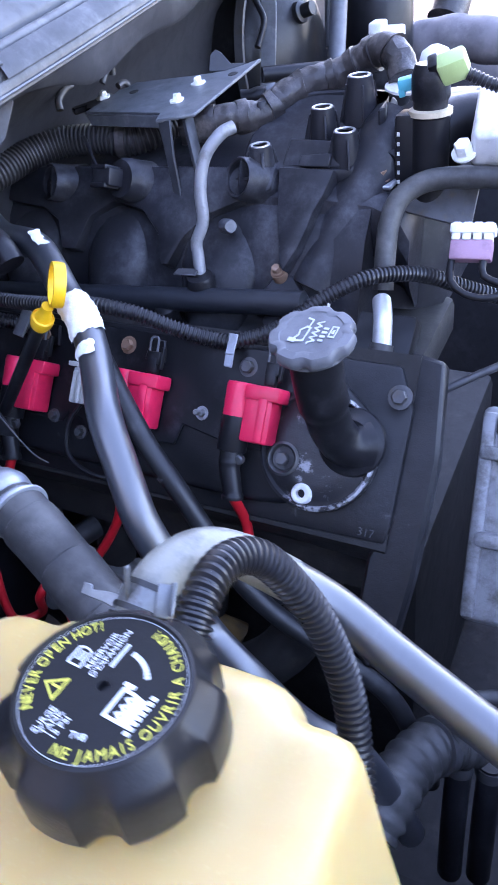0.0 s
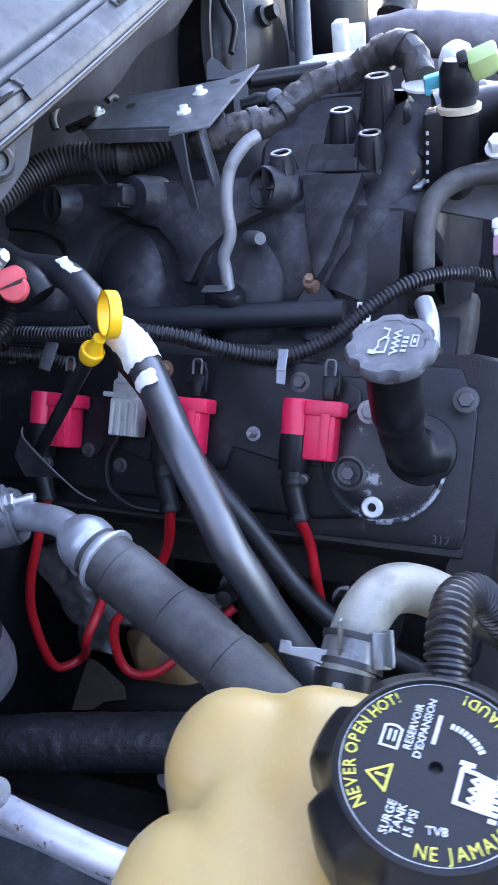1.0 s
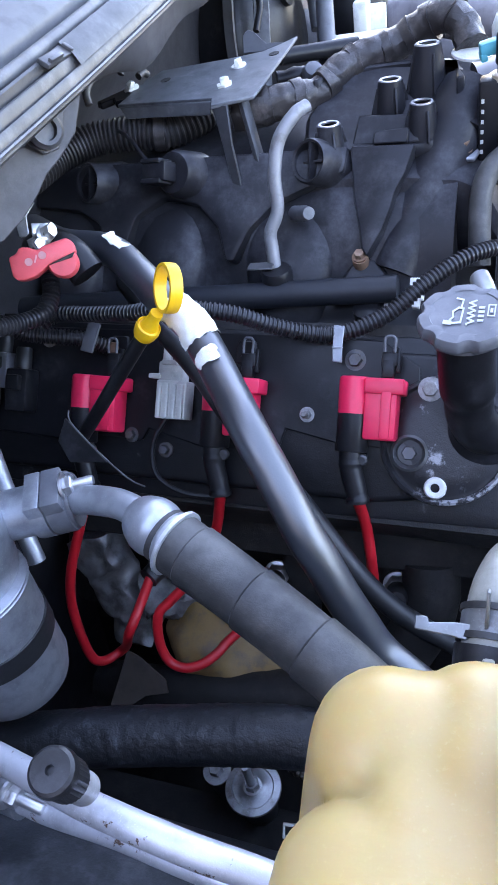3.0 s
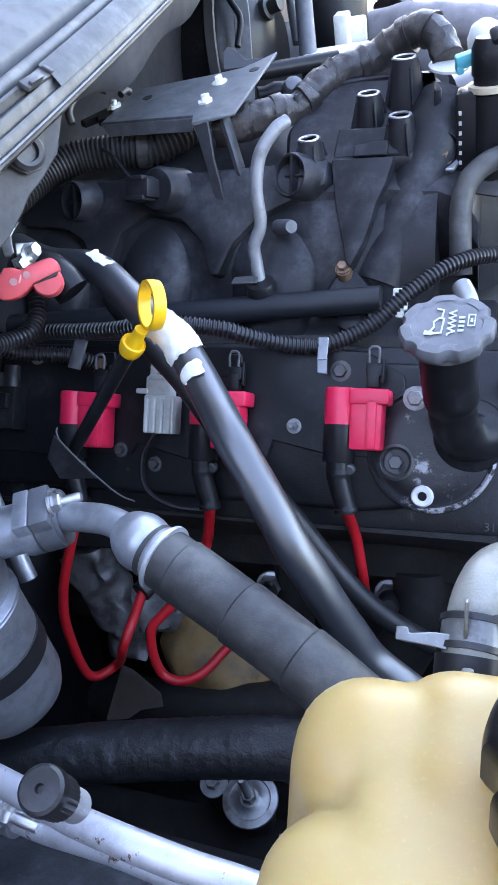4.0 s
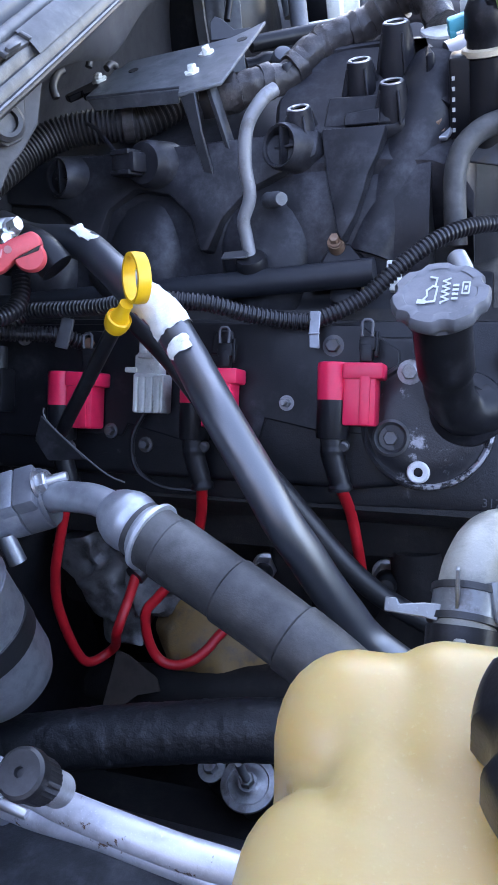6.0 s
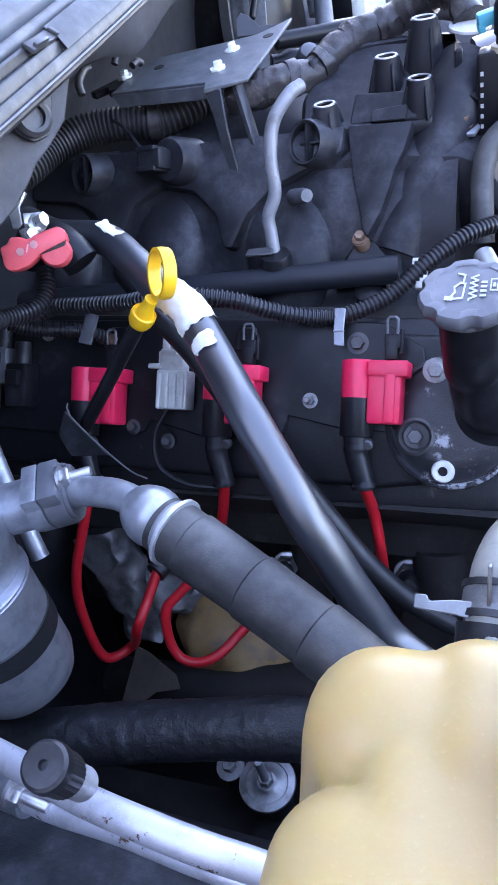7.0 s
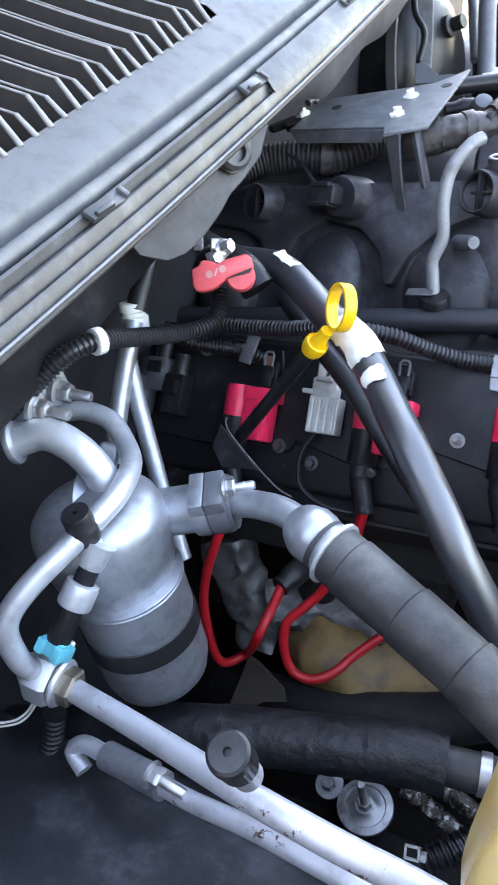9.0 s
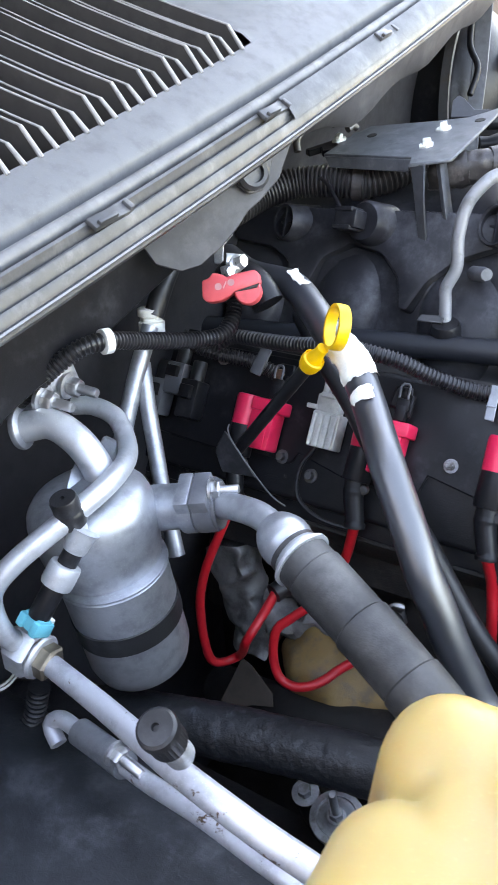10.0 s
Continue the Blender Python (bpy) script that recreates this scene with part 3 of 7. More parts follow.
# black carrier plate under the coils
carrier = thing("coil_bracket", on_cover(-0.4, 0.02, 0.006).translation, "black sheet carrier plate for the ignition coils", "bracket")
bm = bmesh.new()
slab(bm, [(-0.6, -0.03), (-0.49, -0.035), (-0.485, -0.028), (-0.43, -0.03), (-0.425, -0.02), (-0.375, -0.032), (-0.315, -0.03), (-0.31, -0.012), (-0.27, -0.02), (-0.215, -0.022), (-0.208, 0.0), (-0.212, 0.04), (-0.24, 0.058), (-0.3, 0.06), (-0.6, 0.06)], 0.003, CM @ Matrix.Translation((-CO.x, 0, 0.0095)), 0.001)
part("plate", bm, PLASTIC, carrier)
for x in (-0.345, -0.455):
    bm = bmesh.new()
    slab(bm, [(-0.010, -0.008), (0.010, -0.008), (0.007, 0.010), (-0.007, 0.010)], 0.004, on_cover(x, 0.044, 0.013), 0.001)
    part("mounting_tab", bm, PLASTIC, carrier)


def ignition_coil():
    """Red coil with its black plug on top and the spark lead's boot below."""
    x0, at = -0.2670, on_cover(-0.245, 0.005, 0.012)
    coil = thing("ignition_coil", at.translation, "bright red plastic ignition coil with black lead boot", "ignition coil", "ignition coils on the valve cover")
    o = CM @ Matrix.Translation((x0 - CO.x, 0, 0))
    bm = bmesh.new()
    # deep body with a wide head
    box(bm, (0.0235, 0.044, 0.022), o @ Matrix.Translation((0.0315, 0.0065, 0.0225)), 0.0022)
    box(bm, (0.0285, 0.0115, 0.024), o @ Matrix.Translation((0.0335, 0.0232, 0.0230)), 0.0018)
    box(bm, (0.0075, 0.036, 0.0240), o @ Matrix.Translation((0.0355, 0.0035, 0.0230)), 0.001)
    body = part("coil_body", bm, RED, coil)
    bm = bmesh.new()
    lathe(bm, [(0.0118, -0.024), (0.0122, 0.0), (0.0116, 0.0025), (0.0105, 0.003)], o @ Matrix.Translation((0.0115, 0.0265, 0.0235)) @ pose(0, 0, 0, -90, 0, 0), 26)
    part("lead_tower", bm, RED, coil)
    bm = bmesh.new()
    box(bm, (0.009, 0.013, 0.008), o @ Matrix.Translation((0.034, 0.0365, 0.022)), 0.0012)
    box(bm, (0.0115, 0.010, 0.0065), o @ Matrix.Translation((0.0345, 0.043, 0.0225)), 0.001)
    box(bm, (0.003, 0.018, 0.004), o @ Matrix.Translation((0.0405, 0.043, 0.021)), 0.0008)
    plug = part("plug", bm, PLASTIC, coil)
    bm = bmesh.new()
    tube(bm, [o @ Vector(p) for p in ((0.031, 0.048, 0.0265), (0.031, 0.058, 0.027), (0.0345, 0.0595, 0.027), (0.038, 0.058, 0.027), (0.038, 0.048, 0.0265))], 0.0011, 8, 0.002)
    part("lock_clip", bm, PLASTIC_GREY, plug)
    bm = bmesh.new()
    lathe(bm, [(0.0108, 0.0), (0.0117, -0.001), (0.0117, -0.0305), (0.0112, -0.0315), (0.0090, -0.0318), (0.0085, -0.0318)], o @ Matrix.Translation((0.0115, 0.0065, 0.0235)) @ pose(0, 0, 0, -90, 0, 0), 26)
    tube(bm, [o @ Vector(p) for p in ((0.0115, -0.024, 0.0235), (0.0125, -0.038, 0.023), (0.0175, -0.055, 0.021), (0.0185, -0.062, 0.020))], 0.0088, 18, 0.0015, radius=lambda s, m: 1.0 - 0.16 * s + (0.06 if int(m / 0.003) % 2 and 0.15 < s < 0.35 else 0) + (0.16 if s > 0.9 else 0))
    boot = part("lead_boot", bm, PLASTIC, coil)
    bm = bmesh.new()
    lathe(bm, [(0.0042, -0.002), (0.0042, 0.002), (0.003, 0.003), (0.0, 0.003)], o @ Matrix.Translation((0.0205, -0.030, 0.0255)) @ pose(0, 0, 0, 20, 0, 0), 14)
    part("clamp_stud", bm, STEEL_DARK, boot)
    return coil


coil = ignition_coil()
home = coil.matrix_basis.copy()
for dx, dv in ((-0.1065, -0.005), (-0.221, -0.0095)):
    copy_thing(coil, Matrix.Translation(CM.to_3x3() @ Vector((0, dv, 0)) + Vector((dx, 0, 0))) @ home)

# black cam sensor plugs at the rear of the cover
for k, (x, v, w, hgt) in enumerate(((-0.560, 0.020, 0.020, 0.030), (-0.578, 0.000, 0.022, 0.034), (-0.540, 0.004, 0.02, 0.036))):
    plug = thing("wiring_plug", on_cover(x, v, 0.01).translation, "black plastic wiring plug at the rear of the valve cover", "connector", "rear wiring plugs")
    bm = bmesh.new()
    box(bm, (w, hgt, 0.02), on_cover(x, v, 0.02), 0.002)
    part("plug_body", bm, PLASTIC_GREY if k < 2 else PLASTIC, plug)
    bm = bmesh.new()
    box(bm, (w * 0.6, hgt * 0.35, 0.006), on_cover(x, v + 0.006, 0.033), 0.001)
    part("latch", bm, PLASTIC, plug)
    bm = bmesh.new()
    lathe(bm, [(0.007, 0), (0.007, 0.02), (0.006, 0.022)], on_cover(x, v + hgt * 0.4, 0.02) @ pose(0, 0, 0, -90, 0, 0), 16)
    part("cable_boot", bm, RUBBER, plug)

# pale grey connector beside the hose
conn = thing("grey_connector", on_cover(-0.405, 0.015, 0.012).translation, "pale grey ribbed wiring connector on the coil bracket", "connector")
bm = bmesh.new()
box(bm, (0.0255, 0.030, 0.018), on_cover(-0.3985, 0.004, 0.022), 0.0015)
for i in range(4):
    box(bm, (0.0032, 0.027, 0.004), on_cover(-0.4075 + i * 0.0062, 0.003, 0.032), 0.0008)
part("housing", bm, GREY_PLUG, conn)
bm = bmesh.new()
box(bm, (0.021, 0.016, 0.014), on_cover(-0.4015, 0.026, 0.020), 0.0015)
box(bm, (0.006, 0.016, 0.007), on_cover(-0.4075, 0.040, 0.020), 0.001)
box(bm, (0.005, 0.012, 0.006), on_cover(-0.3985, 0.038, 0.020), 0.001)
box(bm, (0.013, 0.004, 0.006), on_cover(-0.4015, 0.033, 0.028), 0.001)
part("rear_half", bm, GREY_PLUG, conn)
bm = bmesh.new()
box(bm, (0.010, 0.004, 0.006), on_cover(-0.4145, 0.022, 0.026), 0.001)
part("latch", bm, GREY_PLUG, conn)
bm = bmesh.new()
tube(bm, [on_cover(*q).translation for q in ((-0.405, -0.01, 0.02), (-0.415, -0.03, 0.02), (-0.412, -0.055, 0.018), (-0.39, -0.068, 0.016), (-0.36, -0.07, 0.01))], 0.002, 8)
part("cable", bm, PLASTIC, conn)

# ---- oil filler ----
filler = thing("oil_filler", (-0.176, 0.44, 1.035), "black oil filler neck with grey ribbed cap", "oil filler")
bm = bmesh.new()
TUBE = [on_cover(-0.156, -0.001, 0.010).translation, on_cover(-0.166, -0.003, 0.022).translation, Vector((-0.1725, 0.4205, 1.057)), Vector((-0.1745, 0.416, 1.072)), Vector((-0.176, 0.410, 1.10)), Vector((-0.178, 0.4065, 1.137))]
tube(bm, TUBE, 0.0162, 28, 0.004, radius=lambda s, m: (1.0 + 0.25 * (1 - s / 0.2) ** 2 if s < 0.2 else 1.0) + (0.12 if s > 0.55 else 0.0))
part("neck", bm, PLASTIC, filler)
bm = bmesh.new()
lathe(bm, [(0.0265, 0.0105), (0.0255, 0.0135), (0.0225, 0.0150), (0.0190, 0.0175), (0.0165, 0.021)], on_cover(-0.1635, -0.001, 0.003), 40)
part("base_flange", bm, PLASTIC, filler)
OM = axes((-0.1780, 0.406, 1.1475), (-0.02, -0.16, 0.98), (0.99, 0.08, 0)) @ Matrix.Scale(0.85, 4)
bm = bmesh.new()


def scallop(n, depth, width=0.5, turn=0.0):
    """A wavy rim: n hollows of the given depth."""
    def f(a, h):
        u = ((a / (2 * math.pi) * n + turn) % 1.0) - 0.5
        return 1.0 - depth * max(0.0, 1 - (u / (width / 2)) ** 2) ** 0.7
    return f


lathe(bm, [(0.024, -0.0165), (0.0285, -0.016), (0.0305, -0.013), (0.0335, -0.011), (0.0345, -0.008), (0.0342, -0.003), (0.0325, -0.0006), (0.0255, 0.0), (0.0248, -0.0008), (0.0235, -0.0008), (0.0, -0.0002)], OM, 96,
      lambda a, h: scallop(7, 0.10, 0.42, 0.2)(a, h) if h < -0.0003 and h > -0.0135 else 1.0)
ocap = part("filler_cap", bm, PLASTIC_GREY, filler, "grey plastic oil cap with white oil-can symbol")
bm = bmesh.new()


def bar(bm, x, y, w, h, m, turn=0.0, lift=0.0):
    """A flat printed bar."""
    return box(bm, (w, h, 0.0003), m @ pose(x, y, lift, 0, 0, turn), 0)


def strokes(bm, pts, w, m, lift=0.0004):
    """A printed line through the given points."""
    for k, ((x0, y0), (x1, y1)) in enumerate(zip(pts, pts[1:])):
        d = Vector((x1 - x0, y1 - y0))
        box(bm, (d.length + w, w, 0.0003), m @ pose((x0 + x1) / 2, (y0 + y1) / 2, lift + k * 0.00003, 0, 0, math.degrees(math.atan2(d.y, d.x))), 0)


# oil-can symbol, level wave, small print and a book on the cap
SY = OM @ pose(0.0040, -0.0012, 0, 0, 0, -6) @ Matrix.Diagonal((0.98, 1.48, 1.0, 1.0))
FADED = material("faded_white_print", (0.46, 0.48, 0.49), 0.6, vary=0.15, bump=0)
strokes(bm, [(-0.0165, -0.0085), (-0.0125, -0.0035), (-0.0132, 0.0005), (-0.0095, 0.0035), (-0.0062, 0.0028), (-0.0068, -0.0075), (-0.0165, -0.0085)], 0.0013, SY)
strokes(bm, [(-0.0078, 0.0032), (-0.0072, 0.0095), (-0.0118, 0.0105)], 0.0012, SY)
strokes(bm, [(-0.0175, -0.0075), (-0.0145, -0.0078)], 0.003, SY)
part("can_symbol", bm, FADED, ocap, "faded white oil-can symbol")
bm = bmesh.new()
strokes(bm, [(-0.0025, -0.009)] + [(-0.0025 + 0.0046 * (i % 2), -0.0082 + 0.0019 * i) for i in range(10)], 0.0011, SY)
part("level_wave", bm, FADED, ocap)
bm = bmesh.new()
for i in range(4):
    bar(bm, 0.0066, -0.0056 + i * 0.0032, 0.0042, 0.0017, SY, 0, 0.0004)
part("small_print", bm, FADED, ocap)
bm = bmesh.new()
strokes(bm, [(0.0112, -0.002), (0.0158, -0.002), (0.0158, 0.006), (0.0112, 0.006), (0.0112, -0.002)], 0.0009, SY)
bar(bm, 0.0135, 0.002, 0.0018, 0.003, SY, 0, 0.0004)
part("book_symbol", bm, FADED, ocap)

# ---- intake manifold ----
manifold = thing("intake_manifold", (-0.36, 0.66, 1.1), "dusty black plastic intake manifold with curved runners", "intake manifold")
bm = bmesh.new()
SEC = [(0.618, 1.085), (0.600, 1.112), (0.594, 1.138), (0.598, 1.156), (0.612, 1.165), (0.65, 1.176), (0.69, 1.185), (0.735, 1.182), (0.775, 1.16), (0.79, 1.12), (0.78, 1.07)]
loft(bm, [[(x, y, z + dz) for y, z in SEC] for x, dz in ((-0.585, -0.03), (-0.575, -0.012), (-0.55, -0.004), (-0.4, 0.0), (-0.25, 0.002), (-0.2, -0.002), (-0.178, -0.012), (-0.168, -0.03))])
part("plenum", bm, PLASTIC_DUSTY, manifold)


def runner(x, w, mat=None):
    """One curved intake pipe of rounded oblong section, from the plenum down to the head."""
    bm = bmesh.new()
    line = [(0.665, 1.140), (0.645, 1.138), (0.620, 1.130), (0.596, 1.114), (0.575, 1.094), (0.556, 1.075), (0.546, 1.052)]
    rings = []
    for i, (y, z) in enumerate(line):
        a, b = line[max(0, i - 1)], line[min(len(line) - 1, i + 1)]
        d = Vector((0, b[0] - a[0], b[1] - a[1])).normalized()
        nrm = Vector((0, d.z, -d.y))
        k = (1.0, 1.04, 1.1, 1.14, 1.06, 0.86, 0.74)[i]
        ring = []
        for j in range(24):
            t = 2 * math.pi * j / 24
            c, s_ = math.cos(t), math.sin(t)
            ring.append(Vector((x, y, z)) + Vector((1, 0, 0)) * (math.copysign(abs(c) ** 0.85, c) * w / 2 * k) + nrm * (math.copysign(abs(s_) ** 0.9, s_) * 0.0225 * k))
        rings.append(ring)
    loft(bm, rings)
    return part("runner", bm, PLASTIC_DUSTY, manifold)


# web that closes the gaps between the runners
bm = bmesh.new()
web = [(0.65, 1.164), (0.622, 1.164), (0.600, 1.153), (0.580, 1.131), (0.567, 1.101), (0.556, 1.07), (0.548, 1.045), (0.6, 1.04), (0.66, 1.1)]
loft(bm, [[(x, y + 0.002 * math.sin(70 * x), z) for y, z in web] for x in np.linspace(-0.59, -0.2, 24)])
part("runner_web", bm, PLASTIC_DUSTY, manifold)
for x, w in ((-0.335, 0.080), (-0.445, 0.070), (-0.547, 0.068)):
    runner(x, w)
# side wall with arches over the runners, and the flat face below the towers
WALL = axes((0, 0.601, 1.168), (0, -0.8, 0.6), (1, 0, 0))
bm = bmesh.new()
slab(bm, [(-0.575, 0.004), (-0.42, 0.010), (-0.287, 0.014), (-0.289, -0.006), (-0.300, -0.011), (-0.318, -0.018), (-0.345, -0.030), (-0.367, -0.052), (-0.379, -0.078), (-0.387, -0.078), (-0.395, -0.050), (-0.415, -0.030), (-0.447, -0.024), (-0.472, -0.040), (-0.484, -0.072), (-0.500, -0.072), (-0.510, -0.045), (-0.530, -0.034), (-0.575, -0.03)], 0.03, WALL @ Matrix.Translation((0, 0, 0.004)), 0.003, 2)
part("side_wall", bm, PLASTIC_DUSTY, manifold)
# flat face under the towers, a plane that leans back
FACE = axes((-0.2857, 0.6096, 1.1796), (-0.05, -0.8, 0.6), (1, 0, 0))
bm = bmesh.new()
slab(bm, [(0.0, 0.0), (0.0518, -0.001), (0.046, -0.022), (0.0385, -0.038), (0.036, -0.050), (0.030, -0.068), (0.0195, -0.088), (0.0150, -0.082), (0.0125, -0.068), (0.006, -0.042)], 0.035, FACE @ Matrix.Translation((0, 0, 0.002)), 0.002, 2)
part("front_face", bm, PLASTIC_DUSTY, manifold)
bm = bmesh.new()
slab(bm, [(0.004, 0.026), (0.053, 0.024), (0.054, 0.002), (0.0, 0.002)], 0.012, FACE @ Matrix.Translation((0, 0, -0.004)), 0.0012)
part("deck_front", bm, PLASTIC_DUSTY, manifold)
bm = bmesh.new()
slab(bm, [(0.0185, 0.0105), (0.046, 0.0125), (0.0455, 0.001), (0.0180, 0.001)], 0.004, FACE @ Matrix.Translation((0, 0, 0.0005)), 0.0008)
part("raised_pad", bm, PLASTIC_DUSTY, manifold)
bm = bmesh.new()
slab(bm, [(-0.03, -0.018), (0.03, -0.012), (0.022, 0.0), (0.006, 0.018), (-0.012, 0.016)], 0.02, axes((-0.268, 0.556, 1.090), (0, -0.75, 0.66), (1, 0, 0)), 0.003)
part("foot", bm, PLASTIC_DUSTY, manifold)
# flange along the head, with its bolts
bm = bmesh.new()
box(bm, (0.44, 0.04, 0.022), Matrix.Translation((-0.37, 0.556, 1.056)) @ pose(0, 0, 0, 38, 0, 0), 0.004)
part("flange", bm, PLASTIC, manifold)
for x in (-0.273,):
    bm = bmesh.new()
    bolt(bm, axes((x, 0.560, 1.108), (0, -0.55, 0.83)), 0.0042, 0.006, 1.35)
    lathe(bm, [(0.0075, -0.03), (0.0066, -0.001), (0.0, -0.001)], axes((x, 0.560, 1.108), (0, -0.55, 0.83)), 18)
    part("manifold_bolt", bm, BOLT_RUST, manifold)
# bolt towers on the deck
for x, y, z, h, r in ((-0.232, 0.669, 1.238, 0.038, 0.0110), (-0.259, 0.649, 1.218, 0.028, 0.0103), (-0.303, 0.612, 1.197, 0.026, 0.0100), (-0.231, 0.626, 1.206, 0.028, 0.0103)):
    bm = bmesh.new()
    m = Matrix.Translation((x, y, z))
    lathe(bm, [(r * 1.5 if z > 1.23 else r * 1.25, -h), (r, -0.003), (r * 0.95, 0.0), (r * 0.62, 0.0), (r * 0.55, -0.002), (r * 0.3, -0.0025), (0.0, -0.0025)], m, 28)
    for a in (20, 110, 200, 290):
        slab(bm, [(r * 0.9, 0), (r * 0.9, h * 0.85), (r * 1.12, h * 0.85), (r * 1.7, 0)], 0.002, m @ Matrix.Translation((0, 0, -h)) @ pose(0, 0, 0, 0, 0, a) @ pose(0, 0.001, 0, 90, 0, 0), 0.0004)
    tow = part("bolt_tower", bm, PLASTIC_DUSTY, manifold)
    bm = bmesh.new()
    lathe(bm, [(r * 0.62, -0.001), (r * 0.66, 0.0008), (r * 0.84, 0.0008), (r * 0.88, -0.001)], m, 24)
    part("insert", bm, STEEL, tow)
# raised wall round the deck
bm = bmesh.new()
slab(bm, [(-0.325, 0.655), (-0.31, 0.69), (-0.25, 0.7), (-0.215, 0.695), (-0.205, 0.66), (-0.2, 0.64), (-0.206, 0.636), (-0.212, 0.685), (-0.25, 0.693), (-0.305, 0.683), (-0.319, 0.655)], 0.04, Matrix.Translation((0, 0, 1.220)), 0.0015)
part("deck_wall", bm, PLASTIC_DUSTY, manifold)
bm = bmesh.new()
slab(bm, [(-0.06, -0.045), (0.045, -0.04), (0.055, -0.01), (0.06, 0.05), (-0.04, 0.055), (-0.065, 0.0)], 0.03, Matrix.Translation((-0.265, 0.645, 1.195)) @ pose(0, 0, 0, 27, 0, 0), 0.004)
part("deck", bm, PLASTIC_DUSTY, manifold)
# round blanked ports
for at, r in (((-0.3165, 0.592, 1.1755), 0.0168), ((-0.5165, 0.584, 1.166), 0.0165)):
    m = axes(at, (-0.42, -0.78, 0.42))
    bm = bmesh.new()
    lathe(bm, [(r * 1.35, -0.035), (r * 1.12, -0.012), (r * 1.05, 0.0), (r * 0.98, 0.002), (r * 0.88, 0.001), (r * 0.85, -0.014), (0.0, -0.014)], m, 32)
    box(bm, (0.0025, r * 1.8, 0.014), m @ Matrix.Translation((0, 0, -0.007)), 0.0005)
    box(bm, (r * 1.8, 0.002, 0.01), m @ Matrix.Translation((0, 0, -0.009)), 0.0005)
    part("blank_port", bm, PLASTIC_DUSTY, manifold)
# smooth swept nose towards the throttle
bm = bmesh.new()
rings = []
for i in range(13):
    x = -0.256 + i * 0.009
    d, e = 4.2 * max(0.0, x + 0.245) ** 2, 2.2 * max(0.0, x + 0.24) ** 2
    rings.append([(x, y + d + 0.03, z - e) for y, z in ((0.66, 1.204), (0.632, 1.200), (0.616, 1.190), (0.604, 1.172), (0.594, 1.150), (0.584, 1.120), (0.574, 1.085), (0.57, 1.06), (0.68, 1.06), (0.69, 1.18))])
loft(bm, rings)
part("swept_corner", bm, PLASTIC_DUSTY, manifold, "", 60)
# rounded runner that sweeps down beside the flat face
bm = bmesh.new()
tube(bm, [(-0.196, 0.668, 1.195), (-0.204, 0.652, 1.184), (-0.213, 0.632, 1.160), (-0.2265, 0.611, 1.133), (-0.238, 0.592, 1.107), (-0.247, 0.575, 1.085)], 0.0285, 36, 0.006, radius=lambda s, m: 1.0 - 0.22 * s)
part("swept_runner", bm, PLASTIC_DUSTY, manifold, "", 60)
bm = bmesh.new()
tube(bm, [(-0.2, 0.64, 1.165), (-0.185, 0.665, 1.176), (-0.155, 0.70, 1.185), (-0.12, 0.71, 1.185)], 0.03, 24, 0.008)
part("swept_duct", bm, PLASTIC, manifold)
# fuel rail
fuel = thing("fuel_rail", (-0.4, 0.527, 1.09), "dark dusty fuel rail pipe along the head", "fuel rail")
bm = bmesh.new()
tube(bm, [(-0.60, 0.522, 1.072), (-0.4, 0.527, 1.0845), (-0.238, 0.5315, 1.0950)], 0.0108, 24, smooth=False)
part("rail_pipe", bm, material("matte_navy_rail", (0.010, 0.012, 0.017), 0.5, dust=(0.024, 0.026, 0.032), dust_at=(0.5, 0.8)), fuel)
for x in (-0.262, -0.37, -0.48):
    bm = bmesh.new()
    lathe(bm, [(0.009, -0.03), (0.009, 0.0), (0.011, 0.004), (0.011, 0.012), (0.007, 0.014)], axes((x, 0.527, 1.07), (0, -0.3, 0.95)), 18)
    part("injector", bm, PLASTIC, fuel)
# cover of the valley below the runners
bm = bmesh.new()
box(bm, (0.46, 0.14, 0.04), Matrix.Translation((-0.37, 0.59, 1.03)), 0.008)
part("valley_cover", bm, BLOCK, block)
# exhaust side: cast pipes and a scorched heat shield
exhaust = thing("exhaust_manifold", (-0.4, 0.36, 0.82), "scorched cast exhaust manifold with tan heat shield", "exhaust manifold")
bm = bmesh.new()
tube(bm, [(-0.2, 0.43, 0.90), (-0.2, 0.41, 0.86), (-0.23, 0.385, 0.81), (-0.3, 0.365, 0.775), (-0.42, 0.355, 0.755), (-0.52, 0.37, 0.72)], 0.024, 20, 0.012)
part("collector", bm, BLOCK, exhaust)
for x in (-0.195, -0.305, -0.415, -0.525):
    bm = bmesh.new()
    tube(bm, [(x, 0.475, 0.905), (x - 0.004, 0.45, 0.885), (x - 0.010, 0.435, 0.85), (x - 0.014, 0.425, 0.8)], 0.021, 18, 0.01, radius=lambda s, m: 1.15 - 0.3 * s)
    part("branch", bm, BLOCK, exhaust)
bm = bmesh.new()
tube(bm, [(-0.4487, 0.3982, 0.7873), (-0.4317, 0.3965, 0.7911), (-0.3994, 0.3961, 0.7876), (-0.3440, 0.4001, 0.7685), (-0.2908, 0.4065, 0.7455)], 0.040, 36, 0.003, flat=0.8, radius=lambda s, m: 0.35 + 0.65 * math.sin(math.pi / 2 * min(1.0, 4.5 * s)))
crumple(bm, 0.009, 0.045)
crumple(bm, 0.002, 0.014)
part("heat_shield", bm, TAN, exhaust, "tan scorched heat shield")
bm = bmesh.new()
